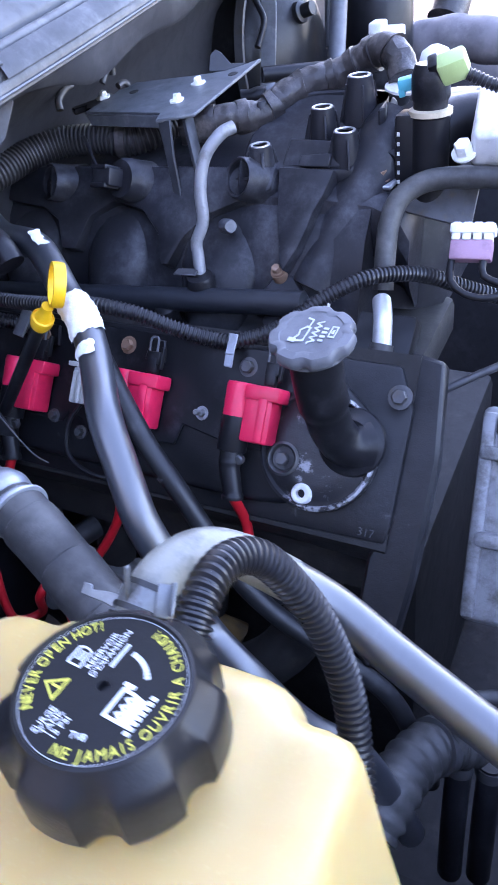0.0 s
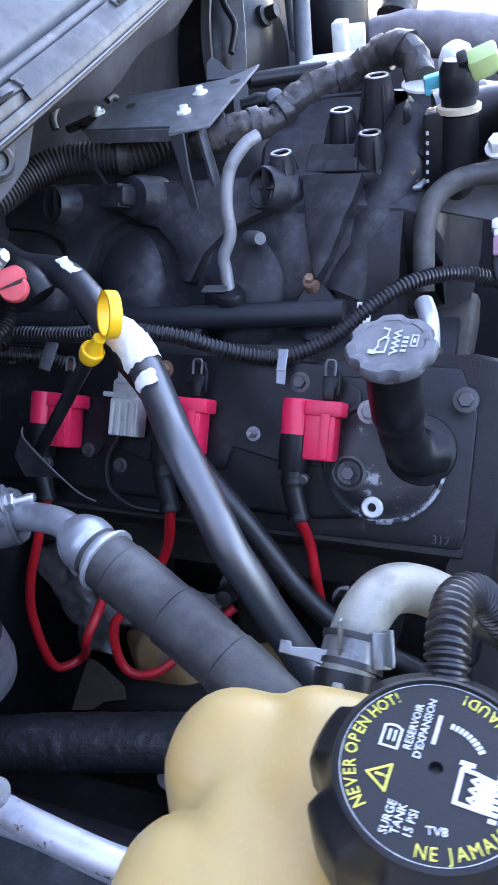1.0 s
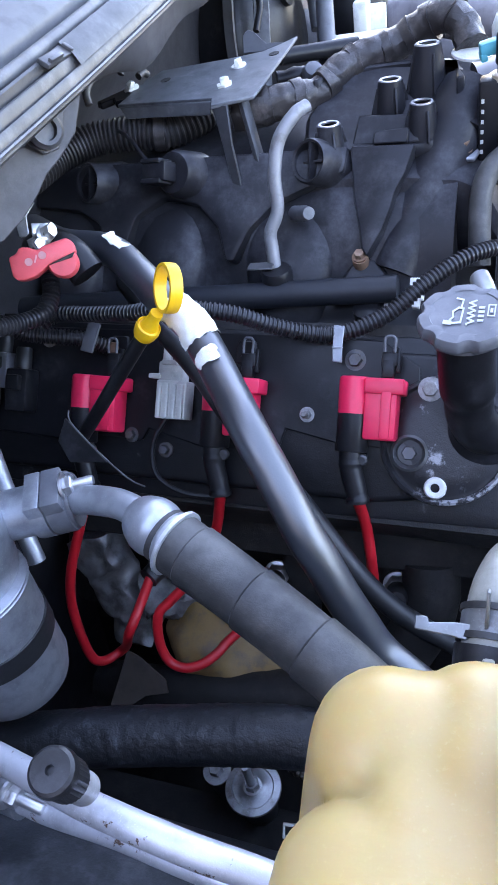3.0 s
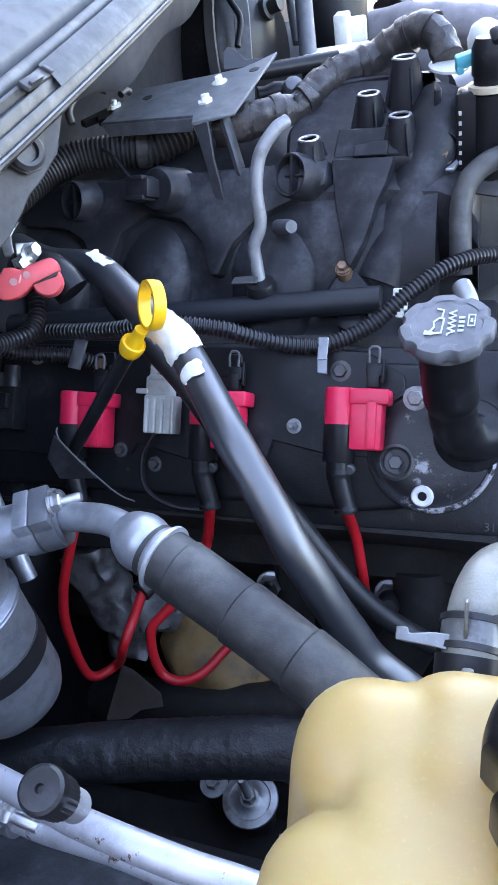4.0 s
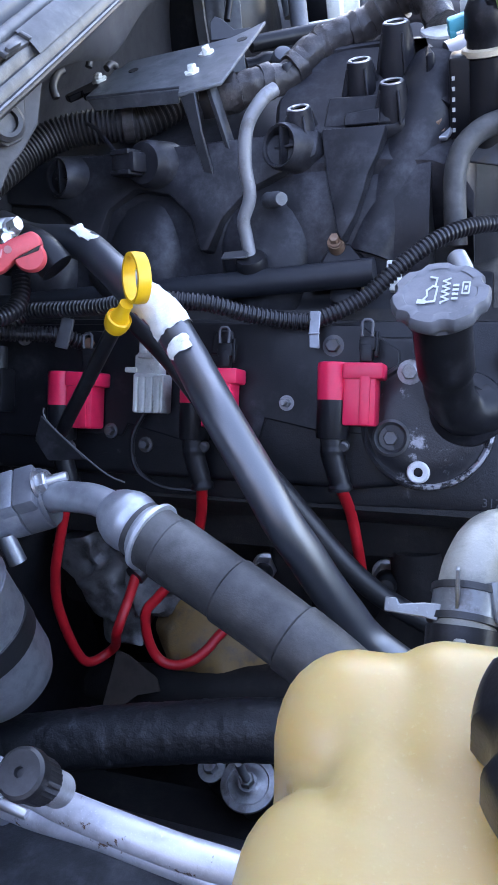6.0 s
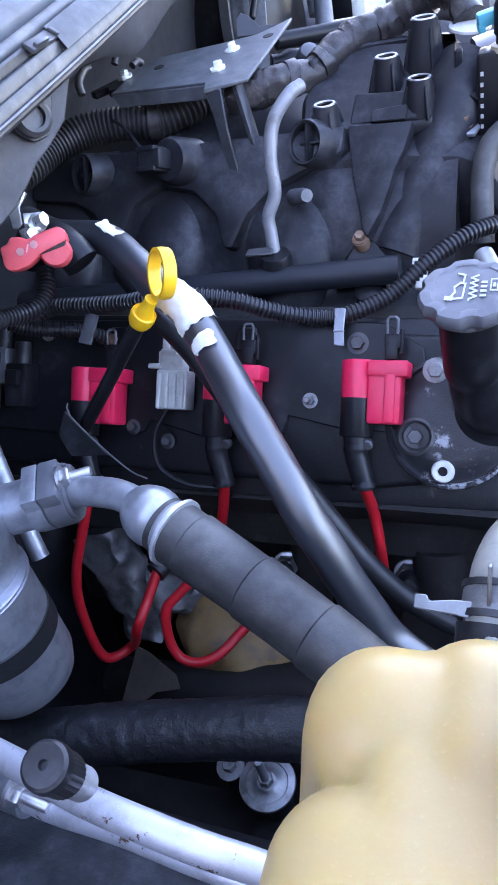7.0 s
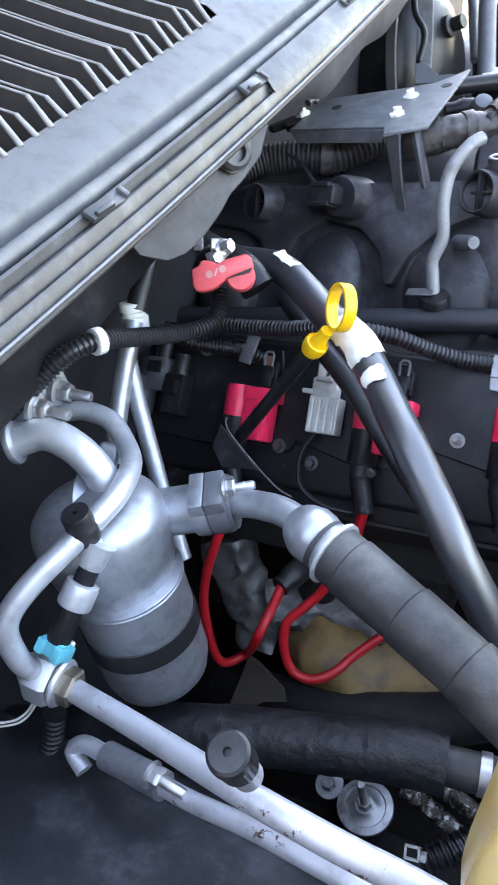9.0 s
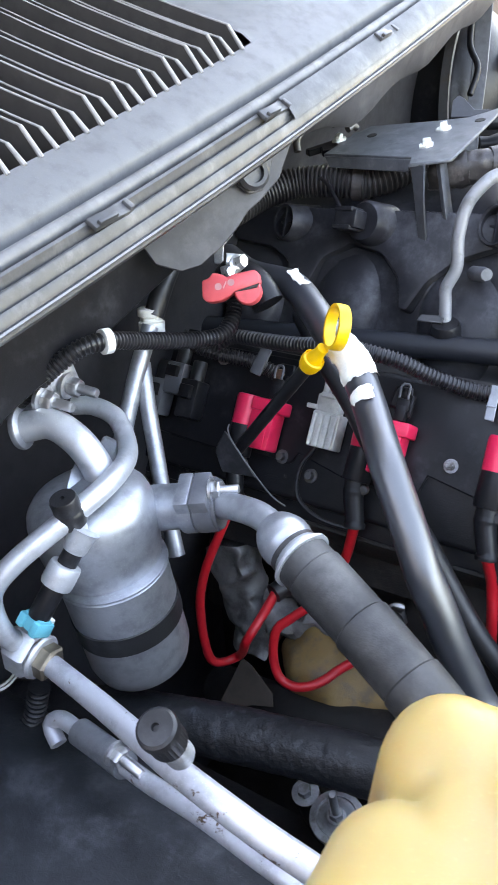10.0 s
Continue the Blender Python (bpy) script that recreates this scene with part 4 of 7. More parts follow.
tube(bm, [(-0.4687, 0.4084, 0.8240), (-0.4357, 0.4149, 0.8162), (-0.3971, 0.4222, 0.8140), (-0.3530, 0.4266, 0.8130)], 0.021, 22, 0.005)
crumple(bm, 0.009, 0.026)
crumple(bm, 0.004, 0.010)
part("port_flange", bm, FOIL, exhaust, "grey cast exhaust flange")
bm = bmesh.new()
slab(bm, [(0.0, 0.004), (0.012, 0.0), (0.040, -0.018), (0.044, -0.030), (0.022, -0.036), (0.010, -0.046), (-0.012, -0.050)], 0.002, axes((-0.4721, 0.3551, 0.8010), (0.1, -0.75, 0.65), (1, 0, 0)), 0.0004)
part("shield_foot", bm, material("brown_sheet", (0.075, 0.058, 0.048), 0.6, 0.2, dust=(0.13, 0.105, 0.085)), exhaust, "brown stained sheet foot")
# crumpled foil sleeve by the accumulator
bm = bmesh.new()
tube(bm, [(-0.5203, 0.4296, 0.8821), (-0.5081, 0.4208, 0.8489), (-0.4943, 0.4101, 0.8127), (-0.4770, 0.4034, 0.7796)], 0.024, 44, 0.0015)
crumple(bm, 0.012, 0.03)
crumple(bm, 0.0035, 0.014)
part("crumpled_sleeve", bm, FOIL, exhaust, "crumpled grey foil sleeve")


# ---- coolant hoses ----
hose = thing("heater_hose", (-0.33, 0.37, 1.12), "smooth black rubber heater hose with torn cream tape", "hose")
H1 = [(-0.531, 0.505, 1.159), (-0.487, 0.475, 1.160), (-0.436, 0.455, 1.164), (-0.406, 0.434, 1.157), (-0.380, 0.413, 1.1475), (-0.353, 0.393, 1.141), (-0.334, 0.374, 1.128), (-0.316, 0.351, 1.1185), (-0.301, 0.331, 1.112), (-0.289, 0.318, 1.1015), (-0.278, 0.308, 1.089), (-0.268, 0.2985, 1.0765), (-0.258, 0.290, 1.0615), (-0.247, 0.2855, 1.0425), (-0.2370, 0.2820, 1.0220), (-0.2260, 0.2800, 1.0000), (-0.2130, 0.2770, 0.9780), (-0.186, 0.272, 0.955), (-0.15, 0.275, 0.91), (-0.11, 0.29, 0.86), (-0.08, 0.31, 0.74)]
bm = bmesh.new()
tube(bm, H1, 0.0118, 28, 0.004)
part("hose", bm, RUBBER_SHINY, hose)
for stretch, share, facing in ((((-0.368, 0.404, 1.1448), (-0.353, 0.393, 1.141), (-0.341, 0.382, 1.1325)), 0.44, (0.45, -0.5, 0.75)), (((-0.3335, 0.3735, 1.1277), (-0.327, 0.365, 1.1240)), 0.22, (0.05, -0.75, 0.65)), (((-0.437, 0.456, 1.1642), (-0.426, 0.4485, 1.1618), (-0.418, 0.443, 1.160)), 0.11, (0.1, 0.0, 1.0))):
    # a torn piece: its long edges wander round the hose
    bm = bmesh.new()
    tube(bm, [Vector(p) for p in stretch], 0.0132, 30, 0.0008, (0.0, share), facing)
    for v in bm.verts:
        v.co += noise.noise_vector(v.co / 0.006) * 0.0006
    ends = [v for v in bm.verts if v.is_boundary]
    for v in ends:
        v.co += noise.noise_vector(v.co / 0.0045) * 0.0018
    part("tape", bm, CREAM, hose, "torn cream tape")

hose = thing("heater_hose", (-0.28, 0.37, 1.0), "thin black rubber heater hose running under another", "hose")
bm = bmesh.new()
tube(bm, [(-0.45, 0.49, 1.12), (-0.41, 0.452, 1.105), (-0.374, 0.427, 1.084), (-0.345, 0.405, 1.062), (-0.318, 0.388, 1.036), (-0.291, 0.377, 1.009), (-0.272, 0.372, 0.981), (-0.248, 0.365, 0.948), (-0.224, 0.362, 0.920), (-0.195, 0.363, 0.894), (-0.15, 0.368, 0.86), (-0.11, 0.375, 0.81), (-0.08, 0.38, 0.7)], 0.0083, 18, 0.005)
part("hose", bm, RUBBER, hose)
bm = bmesh.new()
tube(bm, [(-0.300, 0.3805, 1.0175), (-0.297, 0.3793, 1.0148)], 0.0087, 16, 0.002, (0.0, 0.4), (0, -0.7, 0.7))
part("print_mark", bm, PLASTIC_GREY, hose, "faded grey print mark")

# ---- suction hose of the air conditioning ----
suction = thing("suction_hose", (-0.33, 0.26, 1.08), "thick dusty grey rubber hose with aluminium elbow", "hose")
AC = [(-0.331, 0.2575, 1.0835), (-0.318, 0.252, 1.080), (-0.281, 0.237, 1.069), (-0.247, 0.222, 1.059), (-0.215, 0.207, 1.048), (-0.18, 0.19, 1.03), (-0.15, 0.17, 1.0)]
bm = bmesh.new()
tube(bm, AC, 0.0187, 30, 0.0012, radius=lambda s, m: 0.9 if m < 0.0093 else 1.02 - 0.055 * (((m - 0.022) / 0.042) % 1.0))
part("hose", bm, RUBBER_GREY, suction, "", 24)
bm = bmesh.new()
ELBOW = [(-0.412, 0.2825, 1.0740), (-0.400, 0.2810, 1.0790), (-0.385, 0.277, 1.0850), (-0.365, 0.2735, 1.0875), (-0.348, 0.267, 1.0865), (-0.335, 0.2595, 1.0845)]
tube(bm, ELBOW, 0.0093, 24, 0.003)
part("elbow", bm, ALU, suction, "bent aluminium elbow")
bm = bmesh.new()
tube(bm, [(-0.352, 0.2690, 1.0868), (-0.340, 0.2620, 1.0855), (-0.326, 0.2555, 1.0825), (-0.318, 0.252, 1.0803)], 0.0172, 30, 0.0012, radius=lambda s, m: 0.55 + 0.47 * min(1, s / 0.34) ** 0.5 if s < 0.34 else (1.02 if s < 0.5 else 1.02 - 0.07 * math.sin(math.pi * (s - 0.5) / 0.3) if s < 0.8 else 0.98))
part("crimp_ferrule", bm, ALU, suction, "rounded aluminium crimp ferrule")
bm = bmesh.new()
tube(bm, [(-0.3235, 0.2543, 1.0817), (-0.3215, 0.2535, 1.0812)], 0.0205, 30, 0.001)
part("ferrule_lip", bm, ALU_TUBE, suction)

# ---- accumulator ----
AX, AY = -0.469, 0.231
acc = thing("ac_accumulator", (AX, AY, 0.93), "dull aluminium air-conditioning accumulator can with black band", "accumulator")
AM = axes((AX, AY, 1.028), (-0.07, 0.0, 1.0))
bm = bmesh.new()
lathe(bm, [(0.0, -0.090), (0.028, -0.089), (0.036, -0.082), (0.0395, -0.07), (0.0398, 0.0068), (0.0412, 0.0076), (0.0414, 0.0084), (0.0402, 0.0092), (0.0402, 0.0098), (0.0412, 0.0104), (0.0412, 0.0112), (0.0400, 0.012), (0.0, 0.014)], AM, 48)
part("can", bm, ALU, acc)
bm = bmesh.new()
DM2 = AM @ Matrix.Translation((-0.0065, 0.0035, 0))
lathe(bm, [(0.0400, 0.012), (0.0412, 0.016), (0.0430, 0.03), (0.0450, 0.048), (0.0447, 0.057), (0.0428, 0.064), (0.0385, 0.0695), (0.030, 0.0737), (0.017, 0.0760), (0.0, 0.0768)], DM2, 56)
part("domed_top", bm, ALU, acc)
bm = bmesh.new()
lathe(bm, [(0.0392, -0.042), (0.0407, -0.041), (0.0407, -0.025), (0.0392, -0.024)], AM, 48)
part("band", bm, RUBBER, acc, "black rubber band")
bm = bmesh.new()
NECK = axes((-0.466, 0.262, 1.068), (0.92, 0.37, 0.10), (0, 0, 1)) @ Matrix.Diagonal((1.2, 1.2, 1.0, 1.0))
lathe(bm, [(0.038, -0.030), (0.031, -0.021), (0.0235, -0.010), (0.0180, 0.0), (0.0150, 0.008), (0.0138, 0.012), (0.0138, 0.036), (0.0150, 0.040), (0.0150, 0.043)], NECK, 28)
part("neck", bm, ALU, acc)
bm = bmesh.new()
lathe(bm, [(0.0145, 0.038), (0.0160, 0.0385), (0.0164, 0.0405), (0.0164, 0.0485), (0.015, 0.049)], NECK, 32)
box(bm, (0.021, 0.024, 0.0104), NECK @ pose(0.0064, 0.003, 0.0439, 0, 0, 12), 0.0011, 2)
part("flange", bm, ALU, acc)
bm = bmesh.new()
lathe(bm, [(0.0150, 0.0492), (0.0160, 0.0495), (0.0164, 0.0505), (0.0164, 0.0612), (0.0160, 0.0628), (0.0150, 0.0632), (0.0148, 0.0655), (0.0110, 0.066)], NECK, 32)
box(bm, (0.021, 0.024, 0.0130), NECK @ pose(0.0064, 0.003, 0.0558, 0, 0, 12), 0.0014, 2)
part("collar", bm, PLASTIC_GREY, acc, "dull grey clamp block")
bm = bmesh.new()
ST = NECK @ pose(0.0130, 0.004, 0)
hexagon(bm, 0.0058, 0.006, ST @ Matrix.Translation((0, 0, 0.0645)))
lathe(bm, [(0.0028, 0.055), (0.0028, 0.081), (0.0022, 0.083)], ST, 14)
lathe(bm, [(0.0072, 0.0628), (0.0072, 0.0645), (0.004, 0.0647)], ST, 20)
part("stud", bm, STEEL, acc)
# low pressure switch with its blue plug
bm = bmesh.new()
SA, SB = Vector((-0.4537, 0.1967, 1.0927)), Vector((-0.469, 0.158, 1.050))
SW = axes(SA, SB - SA, (1, 0, 0))
SL = (SB - SA).length - 0.056
lathe(bm, [(0.0105, -0.010), (0.0090, -0.006), (0.0082, 0.003), (0.0072, 0.006), (0.0, 0.006)], SW, 24)
part("switch_port", bm, ALU_TUBE, acc)
bm = bmesh.new()
lathe(bm, [(0.0066, 0.003), (0.0066, 0.018), (0.006, 0.019)], SW, 20)
lathe(bm, [(0.0070, 0.03), (0.0076, 0.034), (0.0076, 0.05 + SL), (0.007, 0.052 + SL)], SW, 24)
part("switch_body", bm, PLASTIC, acc)
bm = bmesh.new()
lathe(bm, [(0.0085, 0.0155), (0.0102, 0.0160), (0.0108, 0.0185), (0.0108, 0.0295), (0.0102, 0.0315), (0.0080, 0.032)], SW, 28)
part("switch_nut", bm, ALU_TUBE, acc)
bm = bmesh.new()
SW = SW @ Matrix.Translation((0, 0, SL))
box(bm, (0.0175, 0.012, 0.012), SW @ Matrix.Translation((0, 0, 0.056)), 0.0025)
box(bm, (0.006, 0.016, 0.010), SW @ Matrix.Translation((-0.0065, 0, 0.057)), 0.0015)
box(bm, (0.006, 0.016, 0.010), SW @ Matrix.Translation((0.0065, 0, 0.057)), 0.0015)
part("switch_plug", bm, TEAL, acc, "teal plastic plug")
bm = bmesh.new()
box(bm, (0.012, 0.0125, 0.011), SW @ Matrix.Translation((0.001, -0.003, 0.0555)), 0.001)
part("plug_insert", bm, CREAM, acc)
bm = bmesh.new()
slab(bm, [(-0.009, -0.008), (0.009, -0.008), (0.008, 0.010), (-0.006, 0.012)], 0.006, axes((-0.4958, 0.2748, 1.1020), (0.3, -0.6, 0.7)), 0.002)
part("lug", bm, ALU, acc)

# ---- pipes at the bulkhead ----
big = thing("evaporator_pipe", (-0.53, 0.245, 1.13), "thick bent aluminium pipe from bulkhead to accumulator", "pipe")
bm = bmesh.new()
PB = [Vector(p) for p in ((-0.5387, 0.2434, 1.1312), (-0.5190, 0.2528, 1.1341), (-0.5001, 0.2550, 1.1252), (-0.4862, 0.2535, 1.1127), (-0.4778, 0.2504, 1.0997), (-0.4808, 0.2537, 1.0865))]
tube(bm, PB, 0.0112, 24, 0.003)
part("pipe", bm, ALU_TUBE, big)
bm = bmesh.new()
lathe(bm, [(0.009, -0.003), (0.0152, -0.002), (0.0158, 0.0), (0.0152, 0.002), (0.010, 0.004)], axes(PB[0], PB[1] - PB[0]), 28)
part("collar", bm, ALU, big)
valve = thing("expansion_block", (-0.56, 0.28, 1.13), "aluminium block with studs and nuts on the bulkhead", "valve block")
bm = bmesh.new()
box(bm, (0.018, 0.06, 0.028), Matrix.Translation((-0.547, 0.274, 1.143)) @ pose(0, 0, 0, 8, 0, -14), 0.004)
part("block", bm, ALU, valve)
for at in ((-0.528, 0.291, 1.1405), (-0.522, 0.261, 1.147)):
    bm = bmesh.new()
    m = axes(at, (0.9, 0.1, -0.12))
    lathe(bm, [(0.0105, -0.008), (0.0105, -0.005), (0.0085, -0.0045)], m, 24)
    hexagon(bm, 0.0075, 0.009, m @ Matrix.Translation((0, 0, -0.005)))
    lathe(bm, [(0.0038, 0.0), (0.0038, 0.018), (0.003, 0.0195)], m, 14)
    part("stud_nut", bm, STEEL, valve)

small = thing("liquid_line", (-0.5, 0.22, 1.08), "thin bent aluminium line with capped service port", "pipe")
SM = [(-0.5470, 0.3010, 1.1147), (-0.5313, 0.3062, 1.1148), (-0.5086, 0.3043, 1.1114), (-0.4892, 0.2915, 1.1042), (-0.4678, 0.2669, 1.1073), (-0.4528, 0.2292, 1.1149), (-0.4615, 0.1933, 1.1075), (-0.4749, 0.1671, 1.0962), (-0.4846, 0.1508, 1.0836), (-0.4877, 0.1445, 1.0697), (-0.4858, 0.1436, 1.0483), (-0.4871, 0.1516, 1.0260)]
bm = bmesh.new()
tube(bm, SM, 0.0073, 20, 0.003)
part("pipe", bm, ALU_TUBE, small)
bm = bmesh.new()
S1 = axes((-0.459, 0.201, 1.114), (0.0, -0.12, 1.0))
lathe(bm, [(0.0094, -0.010), (0.0100, -0.008), (0.0100, 0.0), (0.0094, 0.001), (0.0092, 0.002), (0.0092, 0.0100), (0.0084, 0.0116), (0.0016, 0.0118), (0.0014, 0.009), (0.0, 0.009)], S1, 28)
part("valve_cap", bm, VALVE_CAP, small, "black knurled service valve cap")
bm = bmesh.new()
lathe(bm, [(0.0075, -0.022), (0.0075, -0.009), (0.007, -0.008)], S1, 20)
part("valve_stem", bm, ALU_TUBE, small)

line = thing("liquid_line", (-0.4, 0.14, 1.02), "aluminium liquid line with brown corrosion and capped service port", "pipe")
L1 = [(-0.4859, 0.1572, 1.0179), (-0.4648, 0.1547, 1.0151), (-0.4030, 0.1409, 1.0241), (-0.3465, 0.1241, 1.0402), (-0.3166, 0.1154, 1.0493), (-0.2694, 0.1090, 1.0485), (-0.2382, 0.1089, 1.0410), (-0.2086, 0.1088, 1.0314), (-0.1709, 0.1094, 1.0182)]
bm = bmesh.new()
tube(bm, L1, 0.0074, 22, 0.004)
part("pipe", bm, ALU_STAINED, line)
bm = bmesh.new()
NM = axes((-0.4828, 0.1553, 1.0187), (0.88, 0.02, -0.2), (0, 0, 1))
hexagon(bm, 0.0182, 0.018, NM @ Matrix.Translation((0, 0, -0.012)))
lathe(bm, [(0.0095, -0.018), (0.0140, -0.009)], NM, 24)
lathe(bm, [(0.0150, 0.007), (0.0160, 0.009), (0.0150, 0.011)], NM, 24)
part("union_nut", bm, ALU_TUBE, line, "large aluminium union nut")
bm = bmesh.new()
hexagon(bm, 0.0125, 0.010, NM @ Matrix.Translation((0, 0, 0.010)))
part("lock_nut", bm, material("brassy_nut", (0.42, 0.36, 0.28), 0.4, 0.9), line, "brassy lock nut")
bm = bmesh.new()
S2 = axes((-0.311, 0.1025, 1.107), (0.05, -0.3, 0.95)) @ Matrix.Scale(0.81, 4)
lathe(bm, [(0.0118, -0.0165), (0.0118, 0.0), (0.0128, 0.001), (0.0128, 0.0035), (0.0122, 0.007), (0.0105, 0.0085), (0.0026, 0.0088), (0.0022, 0.006), (0.0, 0.006)], S2, 60, lambda a, h: 1.0 - (0.03 if (h < 0.0005 and int(a / 2 / math.pi * 60 + 0.5) % 2) else 0))
part("valve_cap", bm, VALVE_CAP, line, "black knurled service valve cap")
bm = bmesh.new()
lathe(bm, [(0.0092, -0.04), (0.0092, -0.024), (0.0082, -0.02), (0.0082, -0.014)], S2, 24)
part("valve_stem", bm, ALU_TUBE, line)

line = thing("condenser_line", (-0.4, 0.14, 0.95), "aluminium refrigerant line with a swaged sleeve", "pipe")
L2 = [(-0.4752, 0.1445, 0.9345), (-0.4869, 0.1509, 0.9421), (-0.4779, 0.1550, 0.9490), (-0.4577, 0.1532, 0.9494), (-0.4107, 0.1452, 0.9572), (-0.3815, 0.1396, 0.9635), (-0.3351, 0.1334, 0.9739), (-0.2942, 0.1268, 0.9792), (-0.2677, 0.1233, 0.9815), (-0.2319, 0.1210, 0.9785), (-0.1935, 0.1188, 0.9736)]
bm = bmesh.new()
tube(bm, L2, 0.0062, 20, 0.004)
part("pipe", bm, ALU_STAINED, line)
bm = bmesh.new()
tube(bm, [(-0.4577, 0.1532, 0.9494), (-0.4338, 0.1494, 0.9532), (-0.4059, 0.1445, 0.9580)], 0.0098, 22, 0.006)
part("sleeve", bm, ALU, line)
bm = bmesh.new()
BM = axes((-0.4025, 0.1410, 0.9720), (0.85, -0.1, -0.1), (0, 0, 1))
lathe(bm, [(0.009, -0.008), (0.009, -0.006), (0.0065, -0.0055)], BM, 22)
hexagon(bm, 0.0066, 0.007, BM @ Matrix.Translation((0, 0, -0.006)))
lathe(bm, [(0.0034, 0), (0.0034, 0.017), (0.0028, 0.018)], BM, 14)
part("bolt", bm, STEEL, line)

# ---- heater core pipes ----
rods = thing("heater_pipe", (-0.52, 0.35, 1.05), "pair of dull aluminium heater pipes with cream fitting", "pipe")
bm = bmesh.new()
tube(bm, [(-0.5308, 0.3862, 1.1450), (-0.5318, 0.3631, 1.1180), (-0.5308, 0.3353, 1.0839), (-0.5294, 0.3163, 1.0599)], 0.0073, 18, 0.01)
part("pipe", bm, ALU, rods)
bm = bmesh.new()
tube(bm, [(-0.5332, 0.4323, 1.1850), (-0.5293, 0.4094, 1.1719), (-0.5305, 0.3919, 1.1517)], 0.0085, 18, 0.01)
part("hose_end", bm, RUBBER, rods, "black rubber hose end")
bm = bmesh.new()
tube(bm, [(-0.5330, 0.3702, 1.1187), (-0.5215, 0.3543, 1.0912), (-0.5069, 0.3371, 1.0598), (-0.4931, 0.3209, 1.0302), (-0.4746, 0.3025, 0.9858)], 0.0068, 18, 0.01)
part("pipe", bm, ALU, rods)
bm = bmesh.new()
lathe(bm, [(0.008, -0.014), (0.0108, -0.013), (0.0108, 0.0), (0.009, 0.001), (0.009, 0.004), (0.0112, 0.005), (0.0112, 0.011), (0.009, 0.012)], axes((-0.534, 0.392, 1.146), (-0.05, 0.25, 0.95)), 24)
part("fitting", bm, CREAM, rods, "cream plastic fitting")

# ---- thick pipe low in the bay ----
low = thing("intake_duct", (-0.4, 0.22, 0.9), "thick weathered black foam-covered pipe low in the bay", "pipe")
bm = bmesh.new()
tube(bm, [(-0.62, 0.17, 0.865), (-0.5388, 0.1885, 0.8871), (-0.4708, 0.2044, 0.8997), (-0.4088, 0.2187, 0.9059), (-0.3465, 0.2314, 0.9102), (-0.2879, 0.2414, 0.9138), (-0.2537, 0.2462, 0.9118)], 0.0205, 56, 0.002, radius=lambda s, m: 1.0 + 0.008 * math.sin(m * 60))
crumple(bm, 0.0006, 0.0065)
crumple(bm, 0.0006, 0.003)
part("foam_sleeve", bm, RUBBER_OLD, low)
bm = bmesh.new()
tube(bm, [(-0.2581, 0.2454, 0.9124), (-0.2309, 0.2488, 0.9103), (-0.1942, 0.2516, 0.9093)], 0.0135, 20, 0.01)
part("inner_hose", bm, RUBBER_GREY, low)
bm = bmesh.new()
tube(bm, [(-0.2334, 0.2487, 0.9103), (-0.2263, 0.2496, 0.9097)], 0.0148, 24, 0.004)
part("clamp", bm, STEEL, low, "bright steel hose clamp")


# ---- surge tank ----
TX, TY = -0.128, 0.040
tank = thing("surge_tank", (TX, TY, 1.0), "cream translucent plastic coolant surge tank with lobed sides", "coolant tank")
# bulging lobes: centre x, y, half widths, floor, top, edge radius
LOBES = ((-0.1735, 0.1085, 0.0285, 0.0235, 1.02, 1.1895, 0.0215), (-0.1180, 0.1075, 0.055, 0.0285, 1.02, 1.1910, 0.018), (-0.087, 0.1085, 0.0220, 0.0255, 1.02, 1.1885, 0.021),
         (-0.1120, 0.0700, 0.0700, 0.0540, 1.02, 1.1880, 0.010), (-0.152, 0.0210, 0.0510, 0.0690, 1.0, 1.1870, 0.023), (-0.084, 0.0210, 0.0520, 0.0690, 1.0, 1.1870, 0.023))


def tank_distance(p):
    """Signed distance from rows of places to the melted-together lobes."""
    out = None
    for cx, cy, hx, hy, z0, z1, r in LOBES:
        wide = np.clip(0.16 * (1.165 - p[:, 2]), -0.004, 0.012)  # sides lean out downwards
        q = np.abs(p - np.array((cx, cy, (z0 + z1) / 2))) - np.array((hx - r, hy - r, (z1 - z0) / 2 - r))
        q[:, 0] -= wide
        d = np.linalg.norm(np.maximum(q, 0), axis=1) + np.minimum(q.max(axis=1), 0) - r
        if out is None:
            out = d
        else:
            k = 0.002
            h = np.clip(0.5 + 0.5 * (d - out) / k, 0, 1)
            out = d * (1 - h) + out * h - k * h * (1 - h)
    return out


NA, NB = 120, 80
mid = np.array((TX, TY + 0.025, 1.10))
ways = []
for i in range(1, NB):
    b = math.pi * i / NB
    for j in range(NA):
        a = 2 * math.pi * j / NA
        ways.append((math.sin(b) * math.cos(a), math.sin(b) * math.sin(a), math.cos(b)))
ways += [(0, 0, 1), (0, 0, -1)]
ways = np.array(ways)
reach = np.full(len(ways), 0.16)
for _ in range(60):
    reach = np.maximum(0.01, reach - 0.7 * tank_distance(mid + ways * reach[:, None]))
skin = mid + ways * reach[:, None]
bm = bmesh.new()
vs = [bm.verts.new(p) for p in skin]
for i in range(NB - 2):
    for j in range(NA):
        a, b = i * NA + j, i * NA + (j + 1) % NA
        bm.faces.new((vs[a], vs[b], vs[b + NA], vs[a + NA]))
for j in range(NA):
    bm.faces.new((vs[-2], vs[(j + 1) % NA], vs[j]))
    bm.faces.new((vs[-1], vs[(NB - 2) * NA + j], vs[(NB - 2) * NA + (j + 1) % NA]))
part("tank_body", bm, TANK, tank, "", 80)
